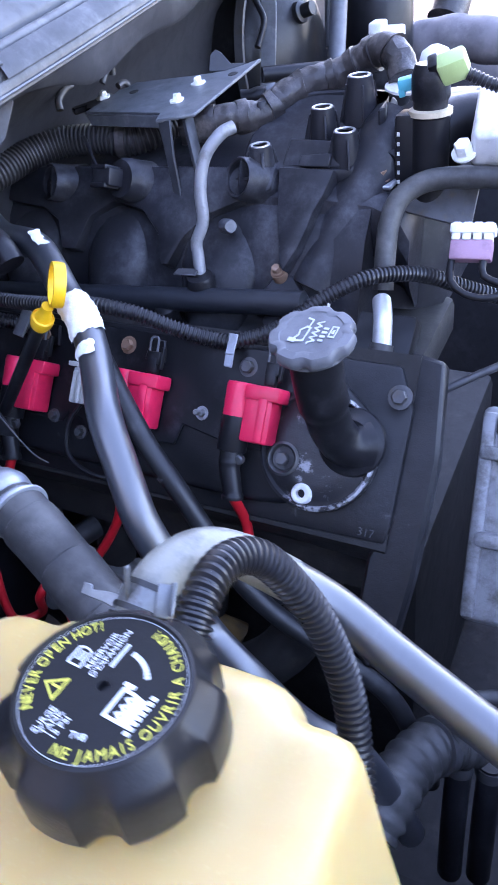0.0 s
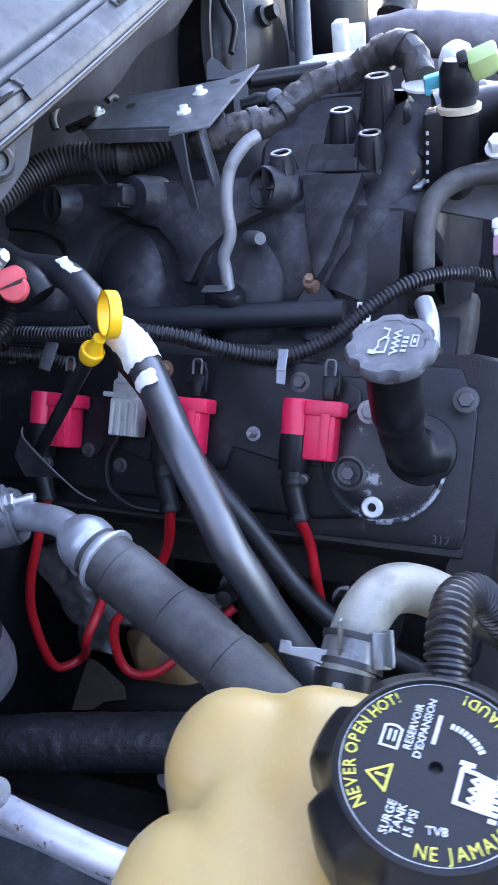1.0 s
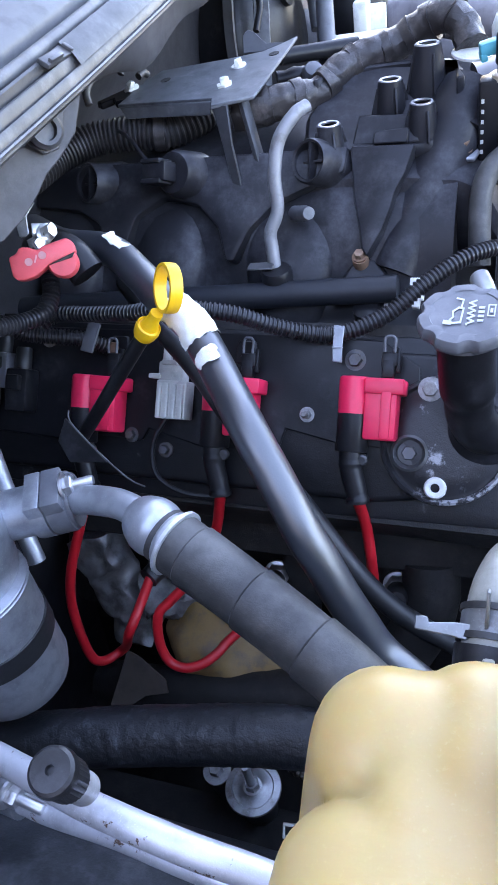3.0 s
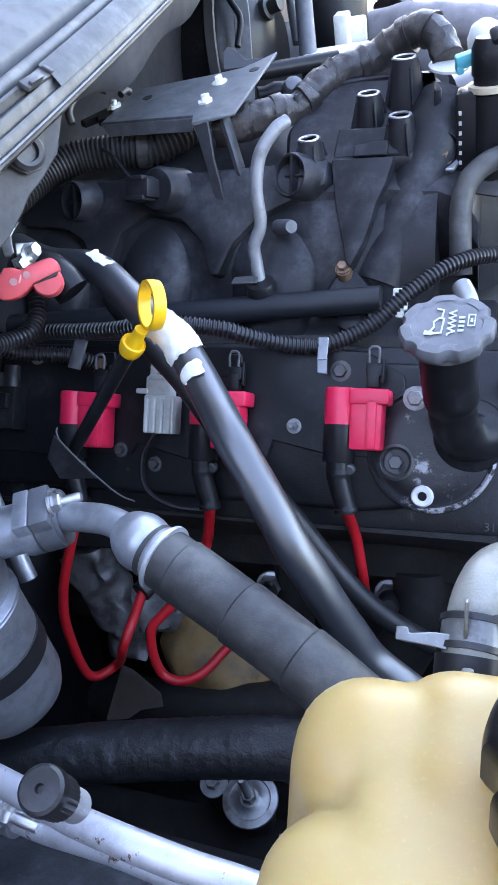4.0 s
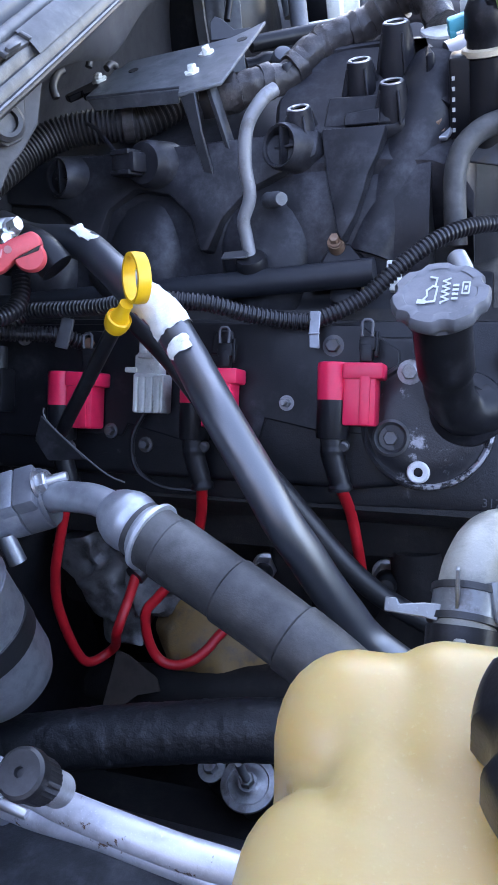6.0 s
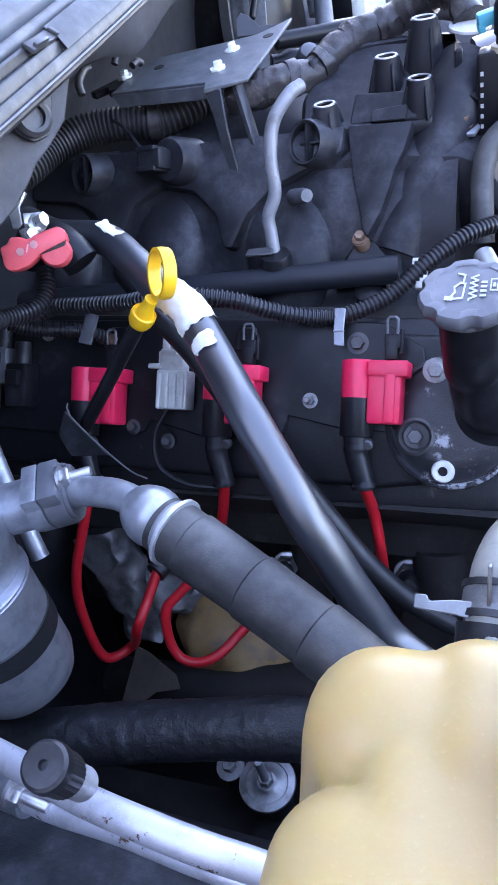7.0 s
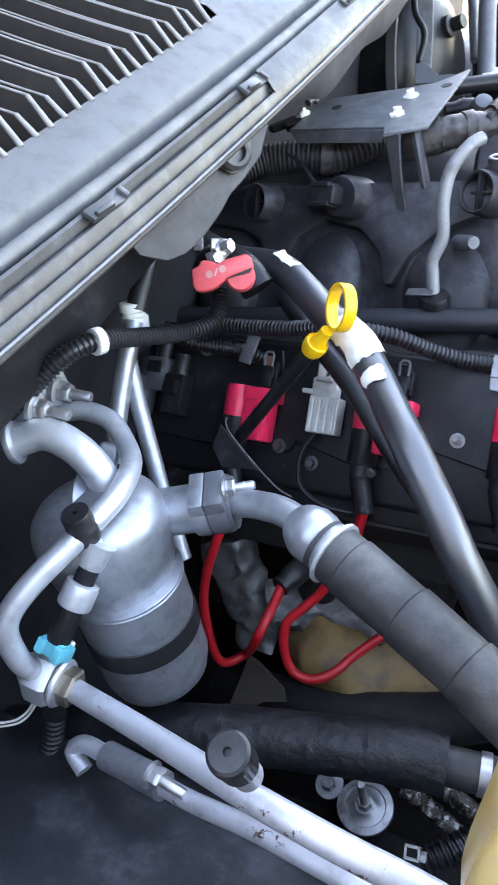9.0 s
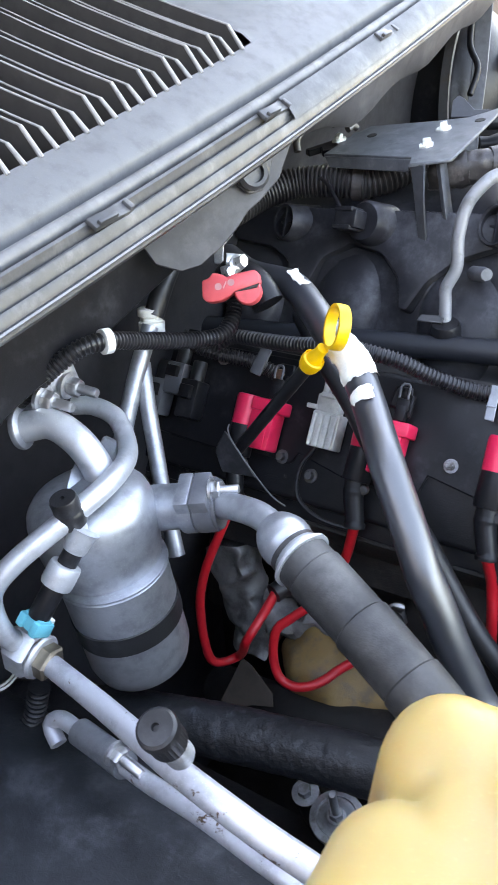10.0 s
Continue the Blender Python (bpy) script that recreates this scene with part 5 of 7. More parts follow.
CX, CY, CZ = -0.111, 0.092, 1.221
bm = bmesh.new()
lathe(bm, [(0.026, -0.045), (0.026, -0.03), (0.0275, -0.029), (0.0275, -0.026), (0.024, -0.025)], Matrix.Translation((CX, CY, CZ)), 36)
part("filler_neck", bm, TANK, tank)
# pressure cap
KM = Matrix.Translation((CX, CY, CZ)) @ pose(0, 0, 0, 0, 0, 20)
bm = bmesh.new()
grip = scallop(7, 0.115, 0.42, 0.15)
lathe(bm, [(0.0265, -0.029), (0.0318, -0.028), (0.0335, -0.024), (0.0335, -0.012), (0.0330, -0.0085), (0.0312, -0.0055), (0.0265, -0.0015), (0.0258, 0.0), (0.0248, 0.0002), (0.0244, -0.0008), (0.0018, -0.0008), (0.0016, -0.003), (0.0, -0.003)], KM, 112,
      lambda a, h: grip(a, h) if h < -0.004 and h > -0.0305 else 1.0)
cap = part("pressure_cap", bm, CAP, tank, "black ribbed plastic pressure cap with yellow warning print")
bm = bmesh.new()
LIFT = -0.0006


def arc_text(bm, text, size, radius, a0, a1, inward=False):
    """Letters along an arc of the cap from angle a0 to a1, narrow ones set closer."""
    wide = [0.5 if ch == " " else 0.55 if ch in "!I'" else 0.7 if ch == "J" else 1.12 if ch in "MO" else 0.86 if ch in "ERST" else 1.0 for ch in text]
    run = [0.0]
    for w0, w1 in zip(wide, wide[1:]):
        run.append(run[-1] + (w0 + w1) / 2)
    for ch, r in zip(text, run):
        if ch == " ":
            continue
        a = radians(a0 + (a1 - a0) * r / run[-1])
        turn = math.degrees(a) + (90 if inward else -90)
        lettering(bm, ch, size, KM @ pose(radius * math.cos(a), radius * math.sin(a), LIFT, 0, 0, turn) @ Matrix.Diagonal((0.86, 1.0, 1.0, 1.0)))


arc_text(bm, "NEVER OPEN HOT!", 0.0046, 0.0213, 197, 105)
arc_text(bm, "NE JAMAIS OUVRIR A CHAUD!", 0.0046, 0.0213, 248, 416, True)
strokes(bm, [(-0.0171, 0.0011), (-0.0106, 0.0020), (-0.0137, -0.0044), (-0.0171, 0.0011)], 0.00055, KM, LIFT)
bar(bm, -0.0141, 0.0000, 0.0021, 0.0007, KM, 153, LIFT)
bar(bm, -0.0125, -0.0008, 0.0006, 0.0007, KM, 153, LIFT)
part("yellow_print", bm, INK_YELLOW, cap)
bm = bmesh.new()
lettering(bm, "RESERVOIR", 0.0028, KM @ pose(-0.0030, 0.0118, LIFT, 0, 0, 63))
lettering(bm, "D'EXPANSION", 0.0028, KM @ pose(-0.0002, 0.0110, LIFT, 0, 0, 63))
for i in range(6):
    bar(bm, 0.0011 + i * 0.00063, 0.0070 + i * 0.00125, 0.0010, 0.0016, KM, -27, LIFT)
for word, x, y in (("SURGE", -0.0139, -0.0108), ("TANK", -0.0114, -0.0116), ("15 PSI", -0.0089, -0.0131)):
    lettering(bm, word, 0.0029, KM @ pose(x, y, LIFT, 0, 0, 62))
lettering(bm, "TV8", 0.0030, KM @ pose(-0.0033, -0.0156, LIFT, 0, 0, -13))
# open book symbol
BK = KM @ pose(-0.0093, 0.0098, 0, 0, 0, -26)
strokes(bm, [(-0.0022, -0.0030), (0.0022, -0.0030), (0.0022, 0.0026), (0.0008, 0.0032), (-0.0008, 0.0032), (-0.0022, 0.0026), (-0.0022, -0.0030)], 0.0005, BK, LIFT)
bar(bm, -0.0006, 0.0004, 0.0005, 0.0032, BK, 0, LIFT)
bar(bm, 0.0008, 0.0004, 0.0005, 0.0032, BK, 0, LIFT)
# coolant tank symbol with a wavy level
TS = KM @ pose(0.0079, -0.0070, 0, 0, 0, -27)
strokes(bm, [(-0.0040, -0.0044), (0.0040, -0.0044), (0.0040, 0.0036), (-0.0006, 0.0044), (-0.0040, 0.0044), (-0.0040, -0.0044)], 0.0010, TS, LIFT + 0.00002)
box(bm, (0.0032, 0.0076, 0.0003), TS @ pose(0.0021, -0.0004, LIFT), 0)
strokes(bm, [(0.0008 - 0.0018 * (i % 2), -0.0038 + 0.0012 * i) for i in range(7)], 0.0008, TS, LIFT + 0.00025)
bar(bm, -0.0031, 0.0060, 0.0036, 0.0012, TS, 0, LIFT + 0.00035)
bar(bm, -0.0031, 0.0050, 0.0018, 0.0012, TS, 0, LIFT + 0.0003)
for i in range(8):
    bar(bm, 0.0126 + (i - 3.5) * 0.0008, -0.0094 + (i - 3.5) * 0.0015, 0.0019, 0.0011, KM, -28, LIFT)
for i in range(9):
    a = radians(57 - i * 5.6)
    bar(bm, 0.0124 * math.cos(a), 0.0124 * math.sin(a), 0.0016, 0.0008, KM, math.degrees(a), LIFT)
# fine ring round the print
edge = [[bm.verts.new(KM @ Vector((r * math.cos(radians(3 * i)), r * math.sin(radians(3 * i)), LIFT))) for i in range(120)] for r in (0.0238, 0.02395)]
for i in range(120):
    j = (i + 1) % 120
    bm.faces.new((edge[0][i], edge[1][i], edge[1][j], edge[0][j]))
part("white_print", bm, INK_WHITE, cap)

# ---- radiator hose at the back of the tank ----
rad = thing("radiator_hose", (-0.14, 0.19, 1.16), "pale dusty coolant hose with spring clamp turning dark", "hose")
RH = [(-0.1495, 0.146, 1.161), (-0.149, 0.157, 1.168), (-0.1475, 0.172, 1.1715), (-0.142, 0.190, 1.1675), (-0.131, 0.204, 1.1550), (-0.113, 0.2135, 1.136)]
RH2 = [(-0.116, 0.2125, 1.139), (-0.113, 0.2135, 1.136), (-0.093, 0.217, 1.121), (-0.061, 0.212, 1.103), (-0.02, 0.20, 1.09), (0.04, 0.18, 1.075), (0.12, 0.16, 1.05)]
bm = bmesh.new()
tube(bm, RH, 0.0102, 26, 0.003)
part("pale_section", bm, PALE_HOSE, rad)
bm = bmesh.new()
tube(bm, RH2, 0.0100, 26, 0.004)
part("dark_section", bm, RUBBER_SHINY, rad)
bm = bmesh.new()
tube(bm, [(-0.1497, 0.1435, 1.1590), (-0.1495, 0.152, 1.1645)], 0.0122, 28, 0.003)
part("socket", bm, PLASTIC, rad)
bm = bmesh.new()
tube(bm, [(-0.1492, 0.1535, 1.1655), (-0.1485, 0.1625, 1.1700)], 0.0116, 28, 0.003)
SPRING = material("grey_spring_steel", (0.2, 0.21, 0.215), 0.42, 0.6, dust=(0.11, 0.105, 0.1), dust_at=(0.5, 0.7), dust_size=90)
clamp = part("spring_clamp", bm, SPRING, rad, "grey spring hose clamp with bent tabs")
for q in ((-0.1493, 0.1527, 1.1650), (-0.1486, 0.1615, 1.1697)):
    bm = bmesh.new()
    tube(bm, [q, (q[0] + 0.0001, q[1] + 0.0020, q[2] + 0.0010)], 0.0123, 28, 0.001)
    part("clamp_band", bm, RUBBER, clamp)
bm = bmesh.new()
box(bm, (0.0075, 0.013, 0.0045), axes((-0.1385, 0.157, 1.1735), (0.55, -0.4, 0.7), (0.8, 0.4, -0.3)), 0.0008)
box(bm, (0.0015, 0.013, 0.007), axes((-0.1355, 0.158, 1.1745), (0.55, -0.4, 0.7), (0.8, 0.4, -0.3)), 0.0005)
part("clamp_tab", bm, SPRING, clamp)
bm = bmesh.new()
slab(bm, [(-0.022, -0.002), (-0.006, -0.003), (0.0, -0.004), (0.002, 0.003), (-0.006, 0.003), (-0.016, 0.0015), (-0.017, 0.004), (-0.022, 0.004)], 0.0015, axes((-0.1575, 0.151, 1.1735), (-0.1, -0.55, 0.8)) @ Matrix.Scale(0.8, 4), 0.0004)
part("clamp_tab", bm, SPRING, clamp)
bm = bmesh.new()
box(bm, (0.0013, 0.003, 0.020), axes((-0.1515, 0.153, 1.180), (0, 0.3, 0.9)), 0.0006)
part("clamp_tab", bm, SPRING, clamp)
bm = bmesh.new()
box(bm, (0.004, 0.006, 0.01), axes((-0.1500, 0.1395, 1.169), (0, -0.3, 0.9)), 0.001)
part("locating_rib", bm, PALE_HOSE, rad)

# ---- corrugated sleeve over the tank ----
sleeve = thing("corrugated_hose", (-0.11, 0.17, 1.18), "black corrugated plastic conduit arching over the tank", "hose")
bm = bmesh.new()
corrugated(bm, [(-0.1125, 0.129, 1.182), (-0.1135, 0.141, 1.1915), (-0.1145, 0.155, 1.1955), (-0.1135, 0.170, 1.1925), (-0.108, 0.182, 1.183), (-0.099, 0.1885, 1.164), (-0.088, 0.190, 1.141), (-0.077, 0.185, 1.112), (-0.069, 0.172, 1.088), (-0.060, 0.150, 1.068), (-0.05, 0.11, 1.04), (-0.045, 0.06, 1.01)], 0.0075, 0.0032, 0.2, 22)
part("conduit", bm, LOOM, sleeve)
bm = bmesh.new()
lathe(bm, [(0.0078, -0.004), (0.0094, -0.0035), (0.0094, 0.003), (0.0078, 0.0035)], axes((-0.1127, 0.131, 1.1838), (-0.06, 0.75, 0.62)), 24)
part("end_collar", bm, PLASTIC, sleeve)

# ---- dipstick ----
dip = thing("oil_dipstick", (-0.45, 0.39, 1.05), "yellow ring-handled oil dipstick in a black tube", "dipstick")
DA, DB = Vector((-0.462, 0.388, 1.040)), Vector((-0.3765, 0.3785, 1.1465))
DM = axes(DB, DB - DA, (0.3, -0.9, 0)) @ Matrix.Scale(0.86, 4)
bm = bmesh.new()
tube(bm, [DA, DA.lerp(DB, 0.5), DB], 0.0052, 16, 0.02)
part("tube", bm, PLASTIC, dip)
bm = bmesh.new()
lathe(bm, [(0.0055, -0.0115), (0.0080, -0.0105), (0.0092, -0.0075), (0.0100, -0.002), (0.0096, 0.0015), (0.0090, 0.002), (0.0084, 0.0005), (0.0072, 0.001), (0.0060, 0.006), (0.0050, 0.010), (0.0050, 0.017)], DM, 28)
part("collar", bm, YELLOW, dip)
bm = bmesh.new()
RMX = axes((-0.3585, 0.3830, 1.1728), (-0.66, -0.66, 0.36), (0.126, 0.668, 0.726))
n = 36
rr = []
for i in range(n):
    a = 2 * math.pi * i / n
    out = Vector((math.cos(a) * 0.0148, math.sin(a) * 0.0128, 0))
    nrm = Vector((math.cos(a), math.sin(a), 0))
    ring = []
    for du, dv in ((-0.0012, -0.0042), (0.0010, -0.0042), (0.0014, 0.0), (0.0010, 0.0042), (-0.0012, 0.0042)):
        ring.append(RMX @ (out + nrm * du + Vector((0, 0, dv))))
    rr.append(ring)
loft(bm, rr + [rr[0]], False)
part("ring_handle", bm, YELLOW, dip)
# sheet guard at the tube's foot
bm = bmesh.new()
slab(bm, [(-0.004, 0.004), (0.004, -0.004), (0.03, -0.028), (0.0, -0.03), (-0.010, -0.014)], 0.002, axes((-0.4629, 0.3784, 1.0593), (0.1, -0.85, 0.5), (1, 0, 0)), 0.0004)
part("foot_bracket", bm, PLASTIC, dip)
bm = bmesh.new()
tube(bm, [(-0.4553, 0.3727, 1.0766), (-0.4537, 0.3677, 1.0699), (-0.4355, 0.3634, 1.0474), (-0.4149, 0.3606, 1.0255), (-0.4044, 0.3636, 1.0156)], 0.0007, 8, 0.004)
part("bracket_edge", bm, STEEL_DARK, dip)

# ---- spark leads ----
for pts, at in (([on_cover(-0.2485, -0.060, 0.020).translation, (-0.2453, 0.3992, 0.9624), (-0.2414, 0.3929, 0.9282), (-0.2423, 0.4010, 0.8810)], 0),
                ([on_cover(-0.355, -0.065, 0.020).translation, (-0.3709, 0.3904, 0.9408), (-0.395, 0.379, 0.898), (-0.413, 0.366, 0.880), (-0.424, 0.356, 0.869), (-0.425, 0.347, 0.845), (-0.418, 0.341, 0.826), (-0.404, 0.340, 0.820), (-0.389, 0.346, 0.821), (-0.378, 0.358, 0.8235), (-0.368, 0.374, 0.828), (-0.33, 0.41, 0.85)], 0),
                ([on_cover(-0.4695, -0.0695, 0.020).translation, (-0.4822, 0.3684, 0.9536), (-0.495, 0.352, 0.913), (-0.498, 0.340, 0.874), (-0.487, 0.330, 0.823), (-0.469, 0.350, 0.817), (-0.4442, 0.3357, 0.8653), (-0.4375, 0.3566, 0.8822), (-0.4317, 0.3734, 0.8981)], 1)):
    lead = thing("spark_lead", pts[0], "red silicone spark plug lead hanging in a loop", "spark lead", "red spark leads")
    bm = bmesh.new()
    tube(bm, pts, 0.0044, 16, 0.003)
    part("cable", bm, RED_WIRE, lead)
    if at:
        bm = bmesh.new()
        tube(bm, [(-0.4325, 0.3704, 0.8986), (-0.4249, 0.3904, 0.8998), (-0.4192, 0.4074, 0.8988)], 0.0115, 18, 0.004, radius=lambda s, m: 0.8 if s < 0.3 else 1.0)
        part("plug_boot", bm, RUBBER, lead)

# ---- wiring looms ----
loom = thing("wiring_loom", (-0.3, 0.45, 1.1), "black corrugated wiring loom with tape and clips", "wiring loom")
bm = bmesh.new()
corrugated(bm, [(-0.500, 0.430, 1.113), (-0.488, 0.4405, 1.1165), (-0.457, 0.4415, 1.1175), (-0.425, 0.4405, 1.120), (-0.397, 0.4385, 1.1255), (-0.369, 0.439, 1.1255), (-0.342, 0.446, 1.118), (-0.318, 0.455, 1.104), (-0.291, 0.465, 1.092), (-0.270, 0.470, 1.0905), (-0.240, 0.487, 1.097), (-0.212, 0.508, 1.114), (-0.182, 0.531, 1.1245), (-0.150, 0.560, 1.117), (-0.12, 0.58, 1.10), (-0.08, 0.6, 1.08)], 0.0064, 0.0034, 0.2, 16)
part("conduit", bm, LOOM, loom)
bm = bmesh.new()
corrugated(bm, [(-0.545, 0.252, 1.147), (-0.530, 0.262, 1.160), (-0.518, 0.273, 1.1705), (-0.507, 0.287, 1.178), (-0.500, 0.305, 1.176), (-0.497, 0.340, 1.160), (-0.489, 0.385, 1.140), (-0.480, 0.410, 1.134), (-0.4795, 0.428, 1.139), (-0.484, 0.442, 1.150)], 0.0068, 0.0034, 0.2, 16)
part("conduit", bm, LOOM, loom)
bm = bmesh.new()
lathe(bm, [(0.008, -0.0035), (0.0092, -0.003), (0.0092, 0.003), (0.008, 0.0035)], axes((-0.500, 0.305, 1.176), (0.3, 0.9, -0.2)), 22)
part("cable_tie", bm, WHITE, loom, "pale cable tie")
bm = bmesh.new()
CLIP = axes((-0.2718, 0.4605, 1.0868), (-0.05, -0.72, 0.68), (0.97, 0.1, -0.2))
slab(bm, [(-0.0042, 0.0125), (0.0036, 0.0135), (0.0044, -0.002), (0.0062, -0.0135), (-0.0012, -0.0135), (-0.0030, -0.002)], 0.0016, CLIP @ Matrix.Translation((0, 0, 0.003)), 0.0005)
box(bm, (0.0078, 0.0012, 0.0026), CLIP @ pose(0.001, -0.003, 0.003, 0, 0, 8), 0.0004)
box(bm, (0.0075, 0.0015, 0.010), CLIP @ Matrix.Translation((-0.0005, 0.0125, -0.002)), 0.0004)
part("clip", bm, PLASTIC_PALE, loom, "pale grey plastic clip")
loom = thing("wiring_loom", (-0.48, 0.45, 1.1), "short black corrugated loom with grey clip", "wiring loom")
bm = bmesh.new()
corrugated(bm, [(-0.5371, 0.4312, 1.1140), (-0.5235, 0.4387, 1.0999), (-0.5067, 0.4466, 1.0928), (-0.4830, 0.4568, 1.0849), (-0.4656, 0.4660, 1.0708)], 0.0067, 0.0031, 0.2, 16)
part("conduit", bm, LOOM, loom)
bm = bmesh.new()
box(bm, (0.011, 0.024, 0.003), axes((-0.4679, 0.4458, 1.0937), (0, -0.7, 0.7), (0.95, 0, -0.25)), 0.0008)
part("clip", bm, PLASTIC_GREY, loom)
loom = thing("wiring_loom", (-0.5, 0.7, 1.17), "thick dusty corrugated loom behind the intake manifold", "wiring loom")
bm = bmesh.new()
corrugated(bm, [(-0.5715, 0.5221, 1.1750), (-0.5573, 0.5603, 1.1809), (-0.5462, 0.5968, 1.1864), (-0.5233, 0.6234, 1.1905), (-0.4892, 0.6372, 1.1900), (-0.4599, 0.6466, 1.1866), (-0.4380, 0.6656, 1.1903), (-0.4273, 0.6965, 1.1975)], 0.0150, 0.0044, 0.14, 20)
part("conduit", bm, material("dusty_corrugated_plastic", (0.024, 0.023, 0.024), 0.5, dust=(0.06, 0.056, 0.055), dust_at=(0.45, 0.7)), loom)
bm = bmesh.new()
tube(bm, [(-0.4707, 0.6433, 1.1880), (-0.4619, 0.6461, 1.1870)], 0.0168, 20, 0.003)
part("tape_band", bm, WRAP, loom, "brown tape band")

harness = thing("taped_harness", (-0.3, 0.7, 1.21), "thick cable harness wrapped in brown cloth tape", "wiring harness")
HARN = [(-0.392, 0.634, 1.203), (-0.374, 0.640, 1.204), (-0.348, 0.650, 1.207), (-0.322, 0.668, 1.208), (-0.306, 0.690, 1.218), (-0.287, 0.702, 1.224), (-0.264, 0.712, 1.230), (-0.240, 0.715, 1.242), (-0.220, 0.710, 1.249), (-0.206, 0.700, 1.241), (-0.199, 0.687, 1.229)]
bm = bmesh.new()
tube(bm, HARN, 0.0158, 28, 0.002, radius=lambda s, m: 0.86 + 0.04 * math.sin(m * 60) + 0.03 * ((m / 0.016) % 1.0) - 0.34 * max(0.0, s - 0.78))
crumple(bm, 0.0022, 0.016)
crumple(bm, 0.0013, 0.006)
part("wrapped_cable", bm, WRAP, harness, "", 25)
for k in (0.12, 0.24, 0.36, 0.5, 0.62, 0.72, 0.8, 0.88):
    # a loose turn of tape, set aslant
    line = spline(HARN, 0.002)
    i = int(k * (len(line) - 6))
    bm = bmesh.new()
    tube(bm, line[i:i + 5], 0.0152 if k < 0.7 else 0.0146, 24, 0.002, radius=lambda s, m: 0.98 + 0.05 * s)
    crumple(bm, 0.0022, 0.013)
    part("tape_band", bm, WRAP, harness)
bm = bmesh.new()
lathe(bm, [(0.010, -0.001), (0.0165, 0.0), (0.0165, 0.002), (0.010, 0.004)], axes((-0.1985, 0.685, 1.2235), (0.1, -0.1, 1)), 28)
part("grommet", bm, WHITE, harness, "pale rubber grommet")

# ---- steel crossover pipe ----
pipe = thing("steel_vacuum_pipe", (-0.34, 0.55, 1.1), "dull steel pipe bent down to the fuel rail", "pipe")
bm = bmesh.new()
tube(bm, [(-0.3124, 0.5855, 1.2200), (-0.3203, 0.5754, 1.2167), (-0.3320, 0.5657, 1.2010), (-0.3360, 0.5575, 1.1768), (-0.3352, 0.5532, 1.1515), (-0.3420, 0.5485, 1.1345), (-0.3415, 0.5465, 1.1220), (-0.3395, 0.5413, 1.1016)], 0.0053, 20, 0.003)
part("pipe", bm, material("dull_grey_pipe", (0.26, 0.265, 0.28), 0.5, 0.4, dust=(0.17, 0.155, 0.15), dust_at=(0.5, 0.72), dust_size=60), pipe)
bm = bmesh.new()
slab(bm, [(-0.016, -0.003), (0.006, -0.004), (0.007, 0.005), (-0.014, 0.005)], 0.002, axes((-0.3457, 0.5358, 1.1113), (0, -0.25, 0.97), (0.98, 0.1, 0)), 0.0006)
part("bracket", bm, STEEL_DARK, pipe)
bm = bmesh.new()
lathe(bm, [(0.0125, -0.022), (0.013, 0.004), (0.0115, 0.007), (0.009, 0.007)], axes((-0.3376, 0.5375, 1.1010), (0, -0.1, 1)), 22)
part("socket", bm, PLASTIC, pipe)
bm = bmesh.new()
lathe(bm, [(0.0, 0.008), (0.005, 0.008), (0.0062, 0.0), (0.0062, -0.02)], axes((-0.3157, 0.5621, 1.1443), (0.6, -0.7, 0.3)), 18)
part("nipple", bm, PLASTIC_GREY, pipe)

# pale tabs behind the loom
for k, at in enumerate(((-0.2467, 0.5416, 1.0884), (-0.2242, 0.5390, 1.0904))):
    tab = thing("pale_clip", at, "small pale plastic clip beside the fuel rail", "clip", "pale clips by the fuel rail")
    bm = bmesh.new()
    box(bm, (0.012, 0.018, 0.004), axes(at, (0, -0.7, 0.7), (0.95, 0.2, -0.2)), 0.001)
    part("tab", bm, WHITE, tab)
    bm = bmesh.new()
    box(bm, (0.006, 0.01, 0.008), axes(at, (0, -0.7, 0.7), (0.95, 0.2, -0.2)) @ Matrix.Translation((0, -0.01, -0.003)), 0.001)
    part("foot", bm, GREY_PLUG, tab)
# spark plugs under the cover
for x, y, z in ((-0.227, 0.425, 0.868), (-0.335, 0.425, 0.862)):
    sp = thing("spark_plug", (x, y, z), "steel spark plug with dark boot below the valve cover", "spark plug", "spark plugs")
    m = axes((x, y, z), (0.1, -0.8, 0.45))
    bm = bmesh.new()
    hexagon(bm, 0.0112, 0.013, m)
    lathe(bm, [(0.0128, -0.003), (0.0128, 0.0), (0.011, 0.001)], m, 22)
    part("shell", bm, STEEL, sp)
    bm = bmesh.new()
    lathe(bm, [(0.0075, 0.012), (0.009, 0.014), (0.009, 0.03), (0.007, 0.034), (0.0, 0.035)], m, 20)
    part("boot", bm, RUBBER, sp)

# ---- steel plate bracket ----
plate = thing("plate_bracket", (-0.43, 0.66, 1.22), "flat grey steel bracket plate with three bolts", "bracket")


def on_plate(bm):
    """Leans flat work, laid out at height 0, onto the plate's tilted plane."""
    for v in bm.verts:
        v.co.z += 1.223 + 0.067 * (v.co.x + 0.362) + 0.096 * (v.co.y - 0.610)
    return bm


